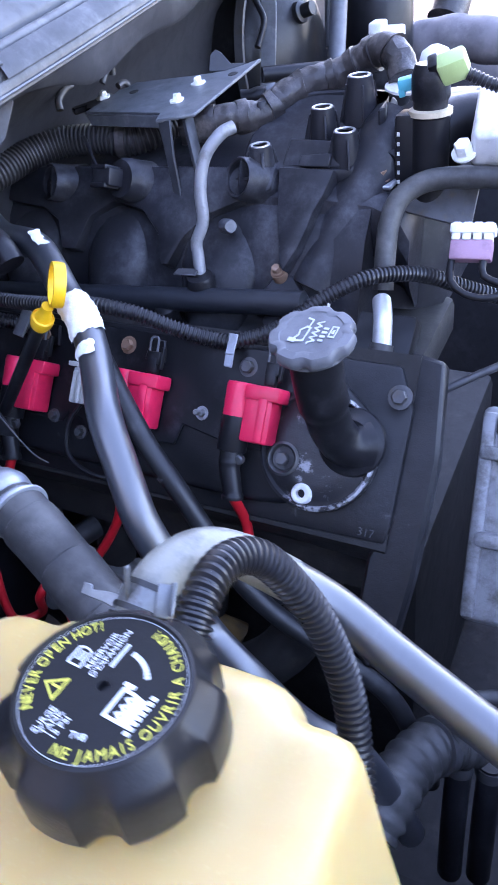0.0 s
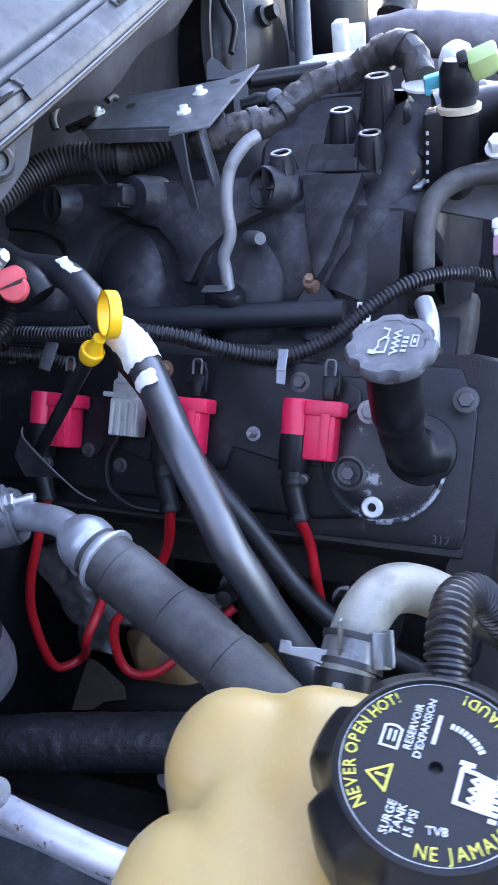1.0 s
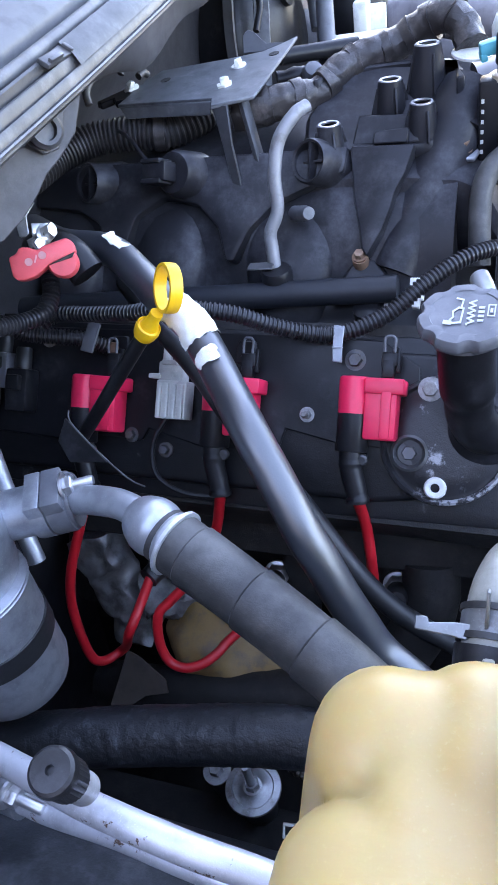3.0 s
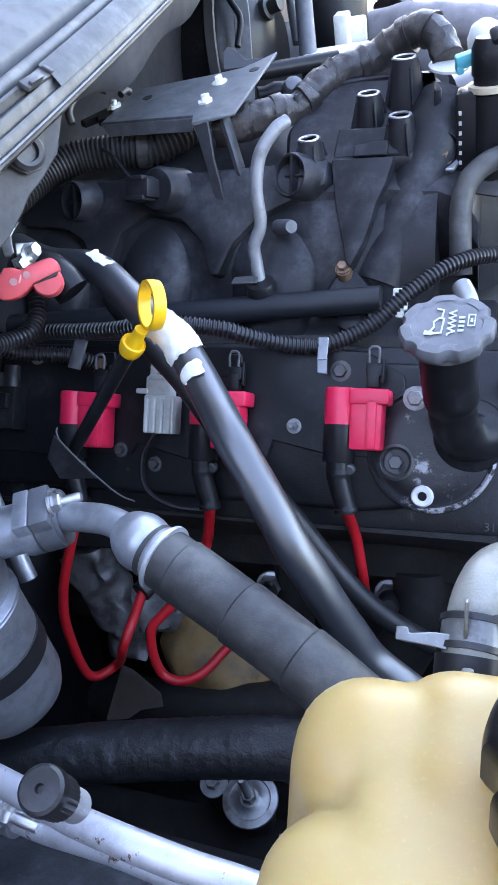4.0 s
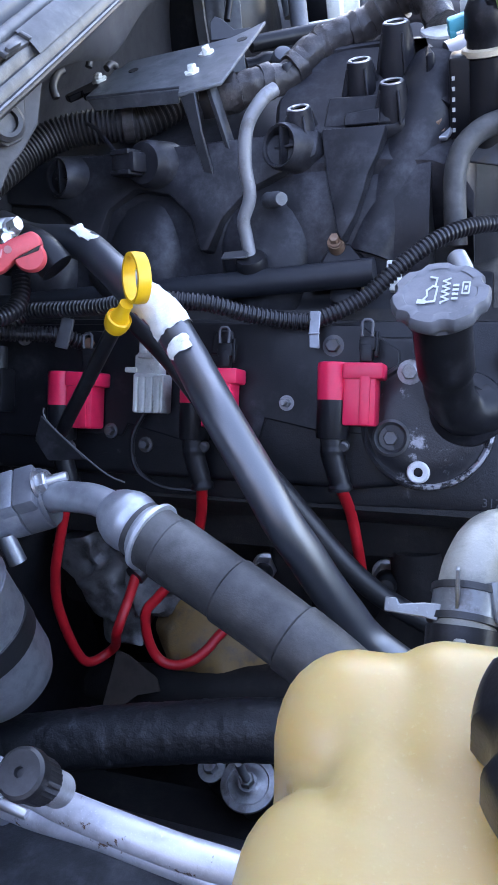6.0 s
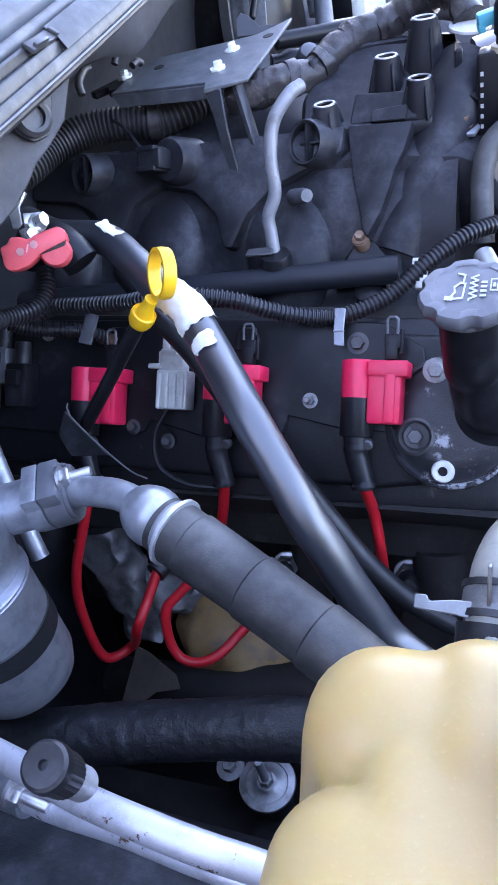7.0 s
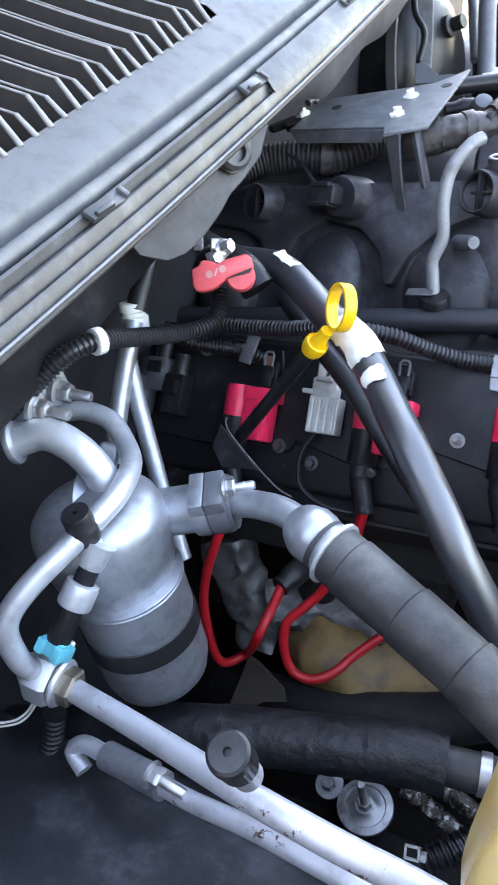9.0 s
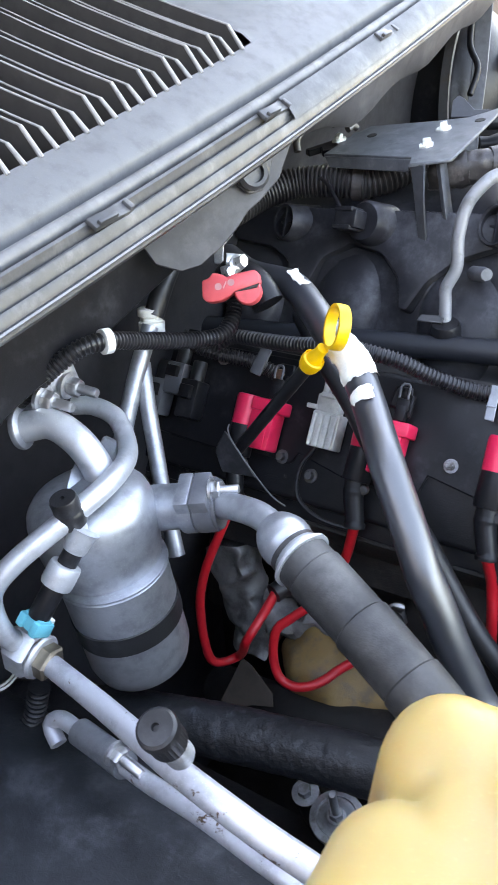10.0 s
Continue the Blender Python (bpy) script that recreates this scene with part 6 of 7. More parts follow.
bm = bmesh.new()
slab(bm, [(-0.497, 0.634), (-0.4015, 0.6175), (-0.397, 0.601), (-0.362, 0.610), (-0.358, 0.745), (-0.372, 0.728), (-0.384, 0.717), (-0.414, 0.712), (-0.482, 0.708), (-0.485, 0.695), (-0.492, 0.690), (-0.491, 0.678), (-0.497, 0.672), (-0.494, 0.655)], 0.003, Matrix.Identity(4), 0.0006)
part("plate", on_plate(bm), PLATE, plate)
bm = bmesh.new()
slab(bm, [(-0.495, -0.002), (-0.402, -0.002), (-0.404, -0.013), (-0.490, -0.012)], 0.0025, Matrix.Translation((0, 0.550, 0)) @ pose(0, 0, 0, 90, 0, 0), 0.0006)
for v in bm.verts:
    v.co.y += 0.0825 - 0.172 * (v.co.x + 0.497)
part("front_lip", on_plate(bm), PLATE, plate)
bm = bmesh.new()
slab(bm, [(-0.529, 0.656), (-0.500, 0.690), (-0.4935, 0.672), (-0.4925, 0.652), (-0.506, 0.648), (-0.512, 0.658), (-0.522, 0.650)], 0.006, Matrix.Translation((0, 0, -0.002)), 0.001)
part("end_clip", on_plate(bm), PLASTIC, plate, "black plastic clip")
for pts in (((-0.5287, 0.7144, 1.2220), (-0.5268, 0.7238, 1.2323), (-0.5258, 0.7321, 1.2337), (-0.5263, 0.7322, 1.2258)), ((-0.5236, 0.6316, 1.2182), (-0.5270, 0.6372, 1.2266), (-0.5291, 0.6547, 1.2324), (-0.5270, 0.6628, 1.2329)), ((-0.5124, 0.7180, 1.2181), (-0.5108, 0.7268, 1.2197), (-0.5088, 0.7315, 1.2161))):
    bm = bmesh.new()
    tube(bm, list(pts), 0.0035, 10, 0.003)
    part("hook", bm, STEEL_DARK, plate)
bm = bmesh.new()
slab(bm, [(-0.010, 0.0), (0.004, 0.0), (0.006, -0.03), (0.016, -0.085), (0.009, -0.09), (-0.003, -0.03)], 0.003, axes((-0.3875, 0.603, 1.219), (-0.15, -0.95, 0.2), (1, 0, 0)), 0.0006)
part("leg", bm, PLATE_DARK, plate)
bm = bmesh.new()
slab(bm, [(-0.004, 0.0), (0.0, 0.0), (0.013, -0.05), (0.010, -0.055)], 0.012, axes((-0.3735, 0.612, 1.219), (-0.2, -0.95, 0.2), (1, 0, 0)), 0.0006)
part("leg", bm, PLATE_DARK, plate)
for x, y in ((-0.398, 0.686), (-0.498, 0.670), (-0.398, 0.644)):
    bm = bmesh.new()
    bolt(bm, Matrix.Translation((x, y, 0.0005)), 0.0040, 0.0055, 1.65)
    crumple(bm, 0.0016, 0.004)
    part("bolt", on_plate(bm), CREAM, plate, "pale corroded bolt")
for x, y in ((-0.467, 0.679), (-0.370, 0.705)):
    bm = bmesh.new()
    lathe(bm, [(0.0, 0.0005), (0.0048, 0.0005), (0.0048, -0.002)], Matrix.Translation((x, y, 0)), 16)
    part("hole", on_plate(bm), BLOCK, plate)
bm = bmesh.new()
slab(bm, [(-0.012, 0.0), (0.02, 0.004), (0.024, 0.012), (0.008, 0.010), (-0.004, 0.020), (-0.010, 0.022), (-0.014, 0.016)], 0.002, axes((-0.392, 0.722, 1.229), (0.2, -0.7, 0.6), (1, 0, 0)), 0.0004)
part("bent_tab", bm, PLATE_DARK, plate)

# ---- sensor on the manifold's rear ----
sens = thing("map_sensor", (-0.434, 0.59, 1.17), "round black pressure sensor with clip-on plug", "sensor")
SMX = axes((-0.431, 0.583, 1.1725), (-0.25, -0.85, 0.45))
bm = bmesh.new()
lathe(bm, [(0.021, -0.03), (0.019, 0.0), (0.0165, 0.004), (0.0, 0.004)], SMX, 28)
part("body", bm, PLASTIC_DUSTY, sens)
bm = bmesh.new()
box(bm, (0.024, 0.016, 0.02), SMX @ Matrix.Translation((-0.008, 0, 0.010)), 0.002)
box(bm, (0.02, 0.004, 0.022), SMX @ Matrix.Translation((-0.010, 0.008, 0.011)), 0.001)
box(bm, (0.02, 0.004, 0.022), SMX @ Matrix.Translation((-0.010, -0.008, 0.011)), 0.001)
part("plug", bm, PLASTIC_DUSTY, sens)
bm = bmesh.new()
tube(bm, [(-0.4983, 0.6251, 1.1977), (-0.4735, 0.5974, 1.1979), (-0.4531, 0.5755, 1.1892), (-0.4422, 0.5694, 1.1814)], 0.0018, 10, 0.004, flat=0.5)
part("retaining_strap", bm, PLASTIC_DUSTY, sens)

# ---- red shut-off on the heater hose ----
tap = thing("hose_coupling", (-0.45, 0.42, 1.18), "faded red plastic hose coupling with bright clamps", "coupling")
TM = axes((-0.4475, 0.3915, 1.1875), (0.42, -0.76, 0.5), (0.86, 0.46, 0.08)) @ pose(0, 0, 0, 0, 0, -8)
bm = bmesh.new()
slab(bm, [(-0.0215, -0.0085), (-0.0190, -0.0115), (-0.0135, -0.0120), (-0.0065, -0.0105), (-0.0015, -0.0075), (0.0015, -0.0050), (0.0050, -0.0035), (0.0215, 0.0015), (0.0205, 0.0085), (0.0165, 0.0115), (0.0015, 0.0085), (-0.0035, 0.0060), (-0.0075, 0.0085), (-0.0145, 0.0095), (-0.0165, 0.0055), (-0.0220, 0.0040)], 0.013, TM @ Matrix.Translation((0, 0, 0.008)), 0.0018, 2)
part("red_body", bm, RED_FADED, tap)
bm = bmesh.new()
lathe(bm, [(0.0100, -0.006), (0.0104, 0.003), (0.0090, 0.0055), (0.0, 0.0058)], TM @ Matrix.Translation((0.0118, -0.0035, 0.001)), 28)
part("red_disc", bm, RED_FADED, tap)
bm = bmesh.new()
slab(bm, [(0.0015, -0.0048), (0.0205, 0.0018), (0.0185, -0.0015)], 0.0015, TM @ Matrix.Translation((0, 0, 0.0078)), 0.0003)
part("slit", bm, BLOCK, tap)
bm = bmesh.new()
for x, y in ((-0.0095, -0.0008), (-0.0002, 0.0022)):
    lathe(bm, [(0.0013, 0.0084), (0.0026, 0.0084)], TM @ Matrix.Translation((x, y, 0)), 14)
bar(bm, -0.0048, 0.0005, 0.0009, 0.0052, TM, -22, 0.0083)
part("faded_marks", bm, material("faded_pink_marks", (0.7, 0.35, 0.35), 0.6, bump=0), tap)
WHITE_METAL = material("bright_zinc", (0.78, 0.8, 0.78), 0.3, 0.7)
bm = bmesh.new()
tube(bm, [(-0.505, 0.46, 1.15), (-0.49, 0.448, 1.168), (-0.472, 0.438, 1.176), (-0.452, 0.43, 1.172), (-0.44, 0.425, 1.16)], 0.013, 20, 0.005)
part("tee", bm, PLASTIC, tap)
for at, way, k in (((-0.4615, 0.4215, 1.1935), (0.6, -0.4, 0.65), 1.0), ((-0.4665, 0.4165, 1.187), (0.2, -0.8, 0.5), 0.8)):
    bm = bmesh.new()
    hexagon(bm, 0.0052 * k, 0.011 * k, axes(at, way) @ pose(0, 0, -0.003, 0, 20, 0))
    lathe(bm, [(0.0066 * k, -0.004), (0.0066 * k, 0.0), (0.005 * k, 0.001)], axes(at, way), 16)
    box(bm, (0.012 * k, 0.008 * k, 0.004), axes(at, way) @ pose(-0.004, 0.002, -0.003, 10, 0, 25), 0.001)
    crumple(bm, 0.0016, 0.004)
    part("clamp_screw", bm, WHITE_METAL, tap, "bright hose clamp screw")
bm = bmesh.new()
SHRED = axes((-0.506, 0.460, 1.188), (0.45, -0.75, 0.45), (0.85, 0.5, 0.1))
slab(bm, [(-0.006, -0.014), (0.001, -0.015), (0.004, 0.0), (0.013, 0.008), (0.003, 0.008), (0.002, 0.015), (-0.004, 0.006)], 0.004, SHRED, 0.0008)
crumple(bm, 0.002, 0.005)
part("bent_band", bm, WHITE_METAL, tap, "bright torn clamp band")

# ---- hose at the front of the manifold ----
vent = thing("vent_hose", (-0.18, 0.58, 1.13), "dusty grey rubber vent hose with a pale pipe stub", "hose")
bm = bmesh.new()
tube(bm, [(-0.09, 0.617, 1.176), (-0.13, 0.611, 1.177), (-0.158, 0.606, 1.174), (-0.175, 0.596, 1.164), (-0.181, 0.586, 1.148), (-0.181, 0.575, 1.128), (-0.179, 0.560, 1.10)], 0.0086, 20, 0.004)
part("hose", bm, RUBBER_GREY, vent)
bm = bmesh.new()
tube(bm, [(-0.178, 0.553, 1.094), (-0.171, 0.534, 1.088), (-0.168, 0.52, 1.066)], 0.0078, 18, 0.005)
part("pipe_stub", bm, ALU_TUBE, vent, "pale aluminium pipe stub")
bm = bmesh.new()
tube(bm, [(-0.168, 0.522, 1.072), (-0.170, 0.505, 1.05), (-0.185, 0.49, 1.038), (-0.205, 0.485, 1.035)], 0.0095, 18, 0.005)
part("elbow", bm, RUBBER_GREY, vent)

# ---- black solenoid tower ----
sol = thing("purge_solenoid", (-0.165, 0.635, 1.18), "black solenoid tower with tan seal ring and teal plug", "solenoid")
SO = axes((-0.163, 0.636, 1.219), (-0.02, 0.05, 1))
bm = bmesh.new()
lathe(bm, [(0.0155, -0.07), (0.0155, -0.004), (0.0135, -0.002), (0.0135, 0.008), (0.015, 0.010), (0.015, 0.028), (0.012, 0.035), (0.0, 0.036)], SO, 28)
box(bm, (0.016, 0.024, 0.06), SO @ Matrix.Translation((-0.018, 0.0, -0.03)), 0.003)
part("tower", bm, PLASTIC, sol)
bm = bmesh.new()
for i in range(6):
    box(bm, (0.0022, 0.0005, 0.003), SO @ Matrix.Translation((-0.0225, -0.0122, -0.052 + i * 0.0075)), 0)
part("print_marks", bm, GREY_PLUG, sol)
bm = bmesh.new()
lathe(bm, [(0.0145, -0.003), (0.0172, -0.002), (0.0172, 0.002), (0.0145, 0.003)], SO, 28)
part("seal_ring", bm, material("tan_ring", (0.5, 0.42, 0.3), 0.5), sol, "tan seal ring")
bm = bmesh.new()
box(bm, (0.015, 0.011, 0.010), SO @ Matrix.Translation((-0.0195, 0.004, 0.020)) @ pose(0, 0, 0, 5, -10, 12), 0.002)
box(bm, (0.005, 0.012, 0.006), SO @ Matrix.Translation((-0.024, 0.004, 0.014)) @ pose(0, 0, 0, 5, -10, 12), 0.001)
part("plug", bm, TEAL, sol, "teal plastic plug")
bm = bmesh.new()
lathe(bm, [(0.013, -0.012), (0.014, 0.0), (0.011, 0.009), (0.005, 0.013), (0.0, 0.014)], axes((-0.170, 0.675, 1.245), (0, -0.2, 1)), 24)
part("white_dome", bm, WHITE, sol, "white plastic dome")
green = thing("green_connector", (-0.147, 0.63, 1.25), "pale green plastic wiring connector", "connector")
bm = bmesh.new()
box(bm, (0.022, 0.016, 0.020), axes((-0.1455, 0.632, 1.2525), (-0.2, -0.5, 0.8), (0.95, 0.3, 0)), 0.003)
part("housing", bm, GREEN, green)
bm = bmesh.new()
box(bm, (0.008, 0.014, 0.016), axes((-0.1595, 0.632, 1.2515), (-0.2, -0.5, 0.8), (0.95, 0.3, 0)), 0.002)
part("collar", bm, PLASTIC, green)
bm = bmesh.new()
corrugated(bm, [(-0.135, 0.633, 1.247), (-0.11, 0.638, 1.236), (-0.08, 0.64, 1.232), (-0.03, 0.64, 1.23)], 0.005, 0.0035, 0.17, 12)
part("cable", bm, LOOM, green)
tbody = thing("throttle_casting", (-0.1, 0.64, 1.18), "bright cast aluminium throttle body with bolts", "throttle body")
bm = bmesh.new()
box(bm, (0.075, 0.075, 0.03), Matrix.Translation((-0.094, 0.655, 1.205)) @ pose(0, 0, 0, 14, 0, 8), 0.006, 3)
box(bm, (0.05, 0.05, 0.05), Matrix.Translation((-0.08, 0.665, 1.18)) @ pose(0, 0, 0, 14, 0, 8), 0.006, 3)
part("casting", bm, material("bright_casting", (0.68, 0.68, 0.67), 0.5, 0.4, dust=(0.4, 0.4, 0.39)), tbody)
for at in ((-0.131, 0.617, 1.194), (-0.09, 0.612, 1.2)):
    bm = bmesh.new()
    bolt(bm, axes(at, (-0.1, -0.5, 0.85)), 0.007, 0.01, 1.4)
    part("bolt", bm, WHITE, tbody)
brk = thing("throttle_bracket", (-0.17, 0.62, 1.17), "dark steel strap bracket below the throttle body", "bracket")
bm = bmesh.new()
slab(bm, [(0.0, 0.0), (0.075, 0.04), (0.08, 0.034), (0.08, -0.02), (0.01, -0.008)], 0.003, axes((-0.2, 0.617, 1.155), (0.05, -0.7, 0.7), (1, 0, 0)), 0.0006)
part("strap", bm, STEEL_DARK, brk)
bm = bmesh.new()
slab(bm, [(-0.016, -0.006), (0.014, -0.008), (0.018, 0.004), (0.004, 0.01), (-0.014, 0.006)], 0.004, axes((-0.203, 0.62, 1.168), (0, -0.3, 0.95)), 0.001)
part("lug", bm, ALU, brk)
bm = bmesh.new()
bolt(bm, axes((-0.198, 0.622, 1.17), (0, -0.3, 0.95)), 0.005, 0.008)
part("bolt", bm, BOLT_RUST, brk)
tps = thing("throttle_connector", (-0.115, 0.58, 1.13), "white and pink wiring connector with loose wires", "connector")
PM = axes((-0.113, 0.579, 1.142), (0, -0.75, 0.65), (0.98, 0.1, 0))
bm = bmesh.new()
for i in range(4):
    box(bm, (0.0065, 0.014, 0.012), PM @ Matrix.Translation((-0.012 + 0.008 * i, 0.004, 0)), 0.001)
box(bm, (0.034, 0.008, 0.014), PM @ Matrix.Translation((0, 0.006, 0)), 0.0015)
part("comb", bm, WHITE, tps)
bm = bmesh.new()
box(bm, (0.032, 0.016, 0.012), PM @ Matrix.Translation((0, -0.010, -0.001)), 0.002)
part("pink_insert", bm, PINK, tps)
bm = bmesh.new()
tube(bm, [PM @ Vector(p) for p in ((-0.014, -0.018, 0), (-0.012, -0.035, 0.004), (0.0, -0.045, 0.003), (0.02, -0.046, 0), (0.04, -0.03, -0.01))], 0.003, 10)
part("wire", bm, PLASTIC, tps)
bm = bmesh.new()
tube(bm, [PM @ Vector(p) for p in ((0.01, -0.018, 0), (0.012, -0.03, 0.002), (0.03, -0.035, 0), (0.05, -0.02, -0.01))], 0.003, 10)
part("wire", bm, PLASTIC, tps)

# ---- accessory housing at the front of the engine ----
alt = thing("alternator_bracket", (-0.06, 0.5, 0.92), "grey cast accessory bracket at the front of the engine", "bracket")
AMX = axes((-0.043, 0.515, 0.92), (-0.1, -0.81, 0.58), (1, 0.1, 0))
bm = bmesh.new()
box(bm, (0.09, 0.19, 0.05), AMX @ Matrix.Translation((0, 0, -0.02)), 0.008, 3)
box(bm, (0.08, 0.012, 0.012), AMX @ Matrix.Translation((0, 0.055, 0.008)), 0.003)
box(bm, (0.012, 0.18, 0.010), AMX @ Matrix.Translation((-0.036, 0, 0.006)), 0.003)
box(bm, (0.05, 0.014, 0.016), AMX @ Matrix.Translation((-0.012, -0.02, 0.008)), 0.005)
part("casting", bm, CAST, alt)
for dx, dy in ((-0.02, 0.08), (0.02, -0.08)):
    bm = bmesh.new()
    bolt(bm, AMX @ Matrix.Translation((dx, dy, 0.006)), 0.008, 0.01)
    part("bolt", bm, STEEL_DARK, alt)
bm = bmesh.new()
bolt(bm, axes((-0.151, 0.470, 0.842), (0, -0.8, 0.5)), 0.009, 0.014)
part("head_bolt", bm, STEEL_DARK, block)
stay = thing("dipstick_stay", (-0.12, 0.55, 1.02), "thin steel stay rod by the front of the head", "rod")
bm = bmesh.new()
tube(bm, [(-0.139, 0.545, 1.006), (-0.12, 0.553, 1.018), (-0.08, 0.575, 1.035), (-0.03, 0.6, 1.05)], 0.0035, 10)
part("rod", bm, STEEL_DARK, stay)

# ---- low in the bay ----
mount = thing("mount_washer", (-0.335, 0.285, 0.73), "large zinc washer and nut on a stud", "washer")
DULL_ZINC = material("dull_zinc", (0.36, 0.37, 0.38), 0.4, 0.8, dust=(0.16, 0.15, 0.14), dust_at=(0.45, 0.75), dust_size=70)
WMX = axes((-0.334, 0.285, 0.742), (0.03, -0.14, 0.98))
bm = bmesh.new()
lathe(bm, [(0.0240, -0.003), (0.0250, -0.001), (0.0243, 0.001), (0.0185, 0.002), (0.0175, 0.0005), (0.012, 0.001), (0.008, 0.0045)], WMX, 40)
part("washer", bm, DULL_ZINC, mount)
bm = bmesh.new()
hexagon(bm, 0.0068, 0.008, WMX @ Matrix.Translation((0, 0, 0.004)))
lathe(bm, [(0.0038, 0.0), (0.0038, 0.045), (0.003, 0.047)], WMX, 14)
lathe(bm, [(0.0085, 0.003), (0.0085, 0.0045), (0.006, 0.0048)], WMX, 24)
part("stud", bm, DULL_ZINC, mount)
bm = bmesh.new()
lathe(bm, [(0.015, -0.06), (0.02, -0.01), (0.018, -0.003)], WMX, 28)
part("rubber_pad", bm, RUBBER, mount)
side = thing("chassis_bolt", (-0.370, 0.293, 0.69), "small zinc bolt and washer on the chassis rail", "bolt")
bm = bmesh.new()
lathe(bm, [(0.013, -0.052), (0.012, -0.004), (0.010, -0.001)], axes((-0.370, 0.293, 0.742), (-0.05, -0.2, 0.97)), 22)
part("spacer", bm, RUBBER, side)
bm = bmesh.new()
bolt(bm, axes((-0.370, 0.293, 0.742), (-0.05, -0.2, 0.97)), 0.0068, 0.008, 1.9)
part("bolt_head", bm, DULL_ZINC, side)
lines = thing("brake_lines", (-0.25, 0.25, 0.78), "pair of corroded brake pipes in spiral guard", "pipe")
for pts in ([(-0.3136, 0.3303, 0.7114), (-0.2816, 0.3185, 0.7084), (-0.2384, 0.3049, 0.6949)], [(-0.2805, 0.3339, 0.7260), (-0.2541, 0.3290, 0.7181), (-0.2186, 0.3240, 0.7033)]):
    bm = bmesh.new()
    tube(bm, pts, 0.008, 12, 0.003, radius=lambda s, m: 1.0 + 0.12 * math.sin(m * 900))
    crumple(bm, 0.0025, 0.006)
    part("guard", bm, CORRODED, lines)
tray = thing("conduit_offcut", (-0.25, 0.2, 0.8), "black corrugated conduit low in the bay", "conduit")
bm = bmesh.new()
corrugated(bm, [(-0.2765, 0.2475, 0.7574), (-0.2540, 0.2655, 0.7626), (-0.2330, 0.2915, 0.7612), (-0.2068, 0.3188, 0.7576)], 0.011, 0.0055, 0.17, 16)
part("conduit", bm, LOOM, tray)
frame_rail = bmesh.new()
box(frame_rail, (1.2, 0.1, 0.14), Matrix.Translation((-0.1, 0.25, 0.62)), 0.01)
setting("frame_rail", frame_rail, BLOCK, "black steel chassis rail under the bay", "chassis rail")
floor_tray = bmesh.new()
box(floor_tray, (1.2, 1.5, 0.02), Matrix.Translation((-0.1, 0.7, 0.42)), 0.004)
setting("undertray", floor_tray, BLOCK, "dark undertray below the engine", "undertray")

# ---- far side of the bay ----
boost = thing("brake_booster", (-0.55, 1.12, 1.13), "large round black brake booster on the bulkhead", "brake booster")
bm = bmesh.new()
lathe(bm, [(0.0, 0.1), (0.05, 0.098), (0.08, 0.085), (0.115, 0.06), (0.125, 0.045), (0.128, 0.04), (0.128, 0.03), (0.12, 0.02), (0.115, -0.06)], axes((-0.56, 1.14, 1.15), (1, 0.05, 0.05)), 40)
part("shell", bm, PLASTIC, boost)
bm = bmesh.new()
lathe(bm, [(0.127, 0.028), (0.131, 0.029), (0.131, 0.041), (0.127, 0.042)], axes((-0.56, 1.14, 1.15), (1, 0.05, 0.05)), 40)
part("clamp_band", bm, STEEL_DARK, boost)
bm = bmesh.new()
lathe(bm, [(0.014, 0.0), (0.014, 0.012), (0.009, 0.014), (0.009, 0.03), (0.0, 0.031)], axes((-0.475, 1.11, 1.21), (1, -0.2, 0.3)), 20)
part("check_valve", bm, RUBBER, boost)
strap = thing("strut_bracket", (-0.49, 1.0, 1.2), "pale steel strap with a loose cable", "bracket")
bm = bmesh.new()
slab(bm, [(-0.010, -0.12), (0.010, -0.12), (0.012, 0.0), (0.008, 0.14), (-0.012, 0.14), (-0.008, 0.0)], 0.003, axes((-0.4790, 1.0257, 1.2200), (0.2, -0.9, 0.3), (1, 0.1, 0)), 0.0008)
part("strap", bm, PLATE, strap)
bm = bmesh.new()
tube(bm, [(-0.4894, 1.0283, 1.2825), (-0.4833, 1.0044, 1.2493), (-0.4687, 0.9934, 1.2254), (-0.4698, 0.9706, 1.1987)], 0.004, 10)
part("cable", bm, PLASTIC, strap)
pipes = thing("brake_pipe", (-0.42, 1.15, 1.1), "pair of dull upright pipes on the far side", "pipe")
bm = bmesh.new()
tube(bm, [(-0.4571, 1.1996, 1.2426), (-0.4490, 1.1717, 1.2050), (-0.4377, 1.1397, 1.1609)], 0.007, 12)
part("pipe", bm, PLATE, pipes)
bm = bmesh.new()
tube(bm, [(-0.4302, 1.1707, 1.2437), (-0.4246, 1.1430, 1.2076), (-0.4140, 1.0972, 1.1472)], 0.012, 14)
part("pipe", bm, PLASTIC_GREY, pipes)
res = thing("fluid_reservoir", (-0.42, 1.25, 1.15), "black plastic fluid reservoir on the far side", "reservoir")
bm = bmesh.new()
lathe(bm, [(0.05, -0.12), (0.055, -0.1), (0.055, 0.03), (0.045, 0.05), (0.0, 0.055)], Matrix.Translation((-0.4226, 1.3096, 1.1606)), 28)
part("body", bm, PLASTIC, res)
hosef = thing("cross_pipe", (-0.36, 0.85, 1.2), "dark pipe crossing behind the bracket plate", "pipe")
bm = bmesh.new()
tube(bm, [(-0.4054, 0.8423, 1.1976), (-0.3711, 0.8677, 1.1946), (-0.3331, 0.8946, 1.1916)], 0.0085, 14)
part("pipe", bm, PLASTIC, hosef)
duct = thing("air_duct", (-0.1, 1.1, 1.16), "wide dusty mauve-grey air duct across the far side", "air duct")
bm = bmesh.new()
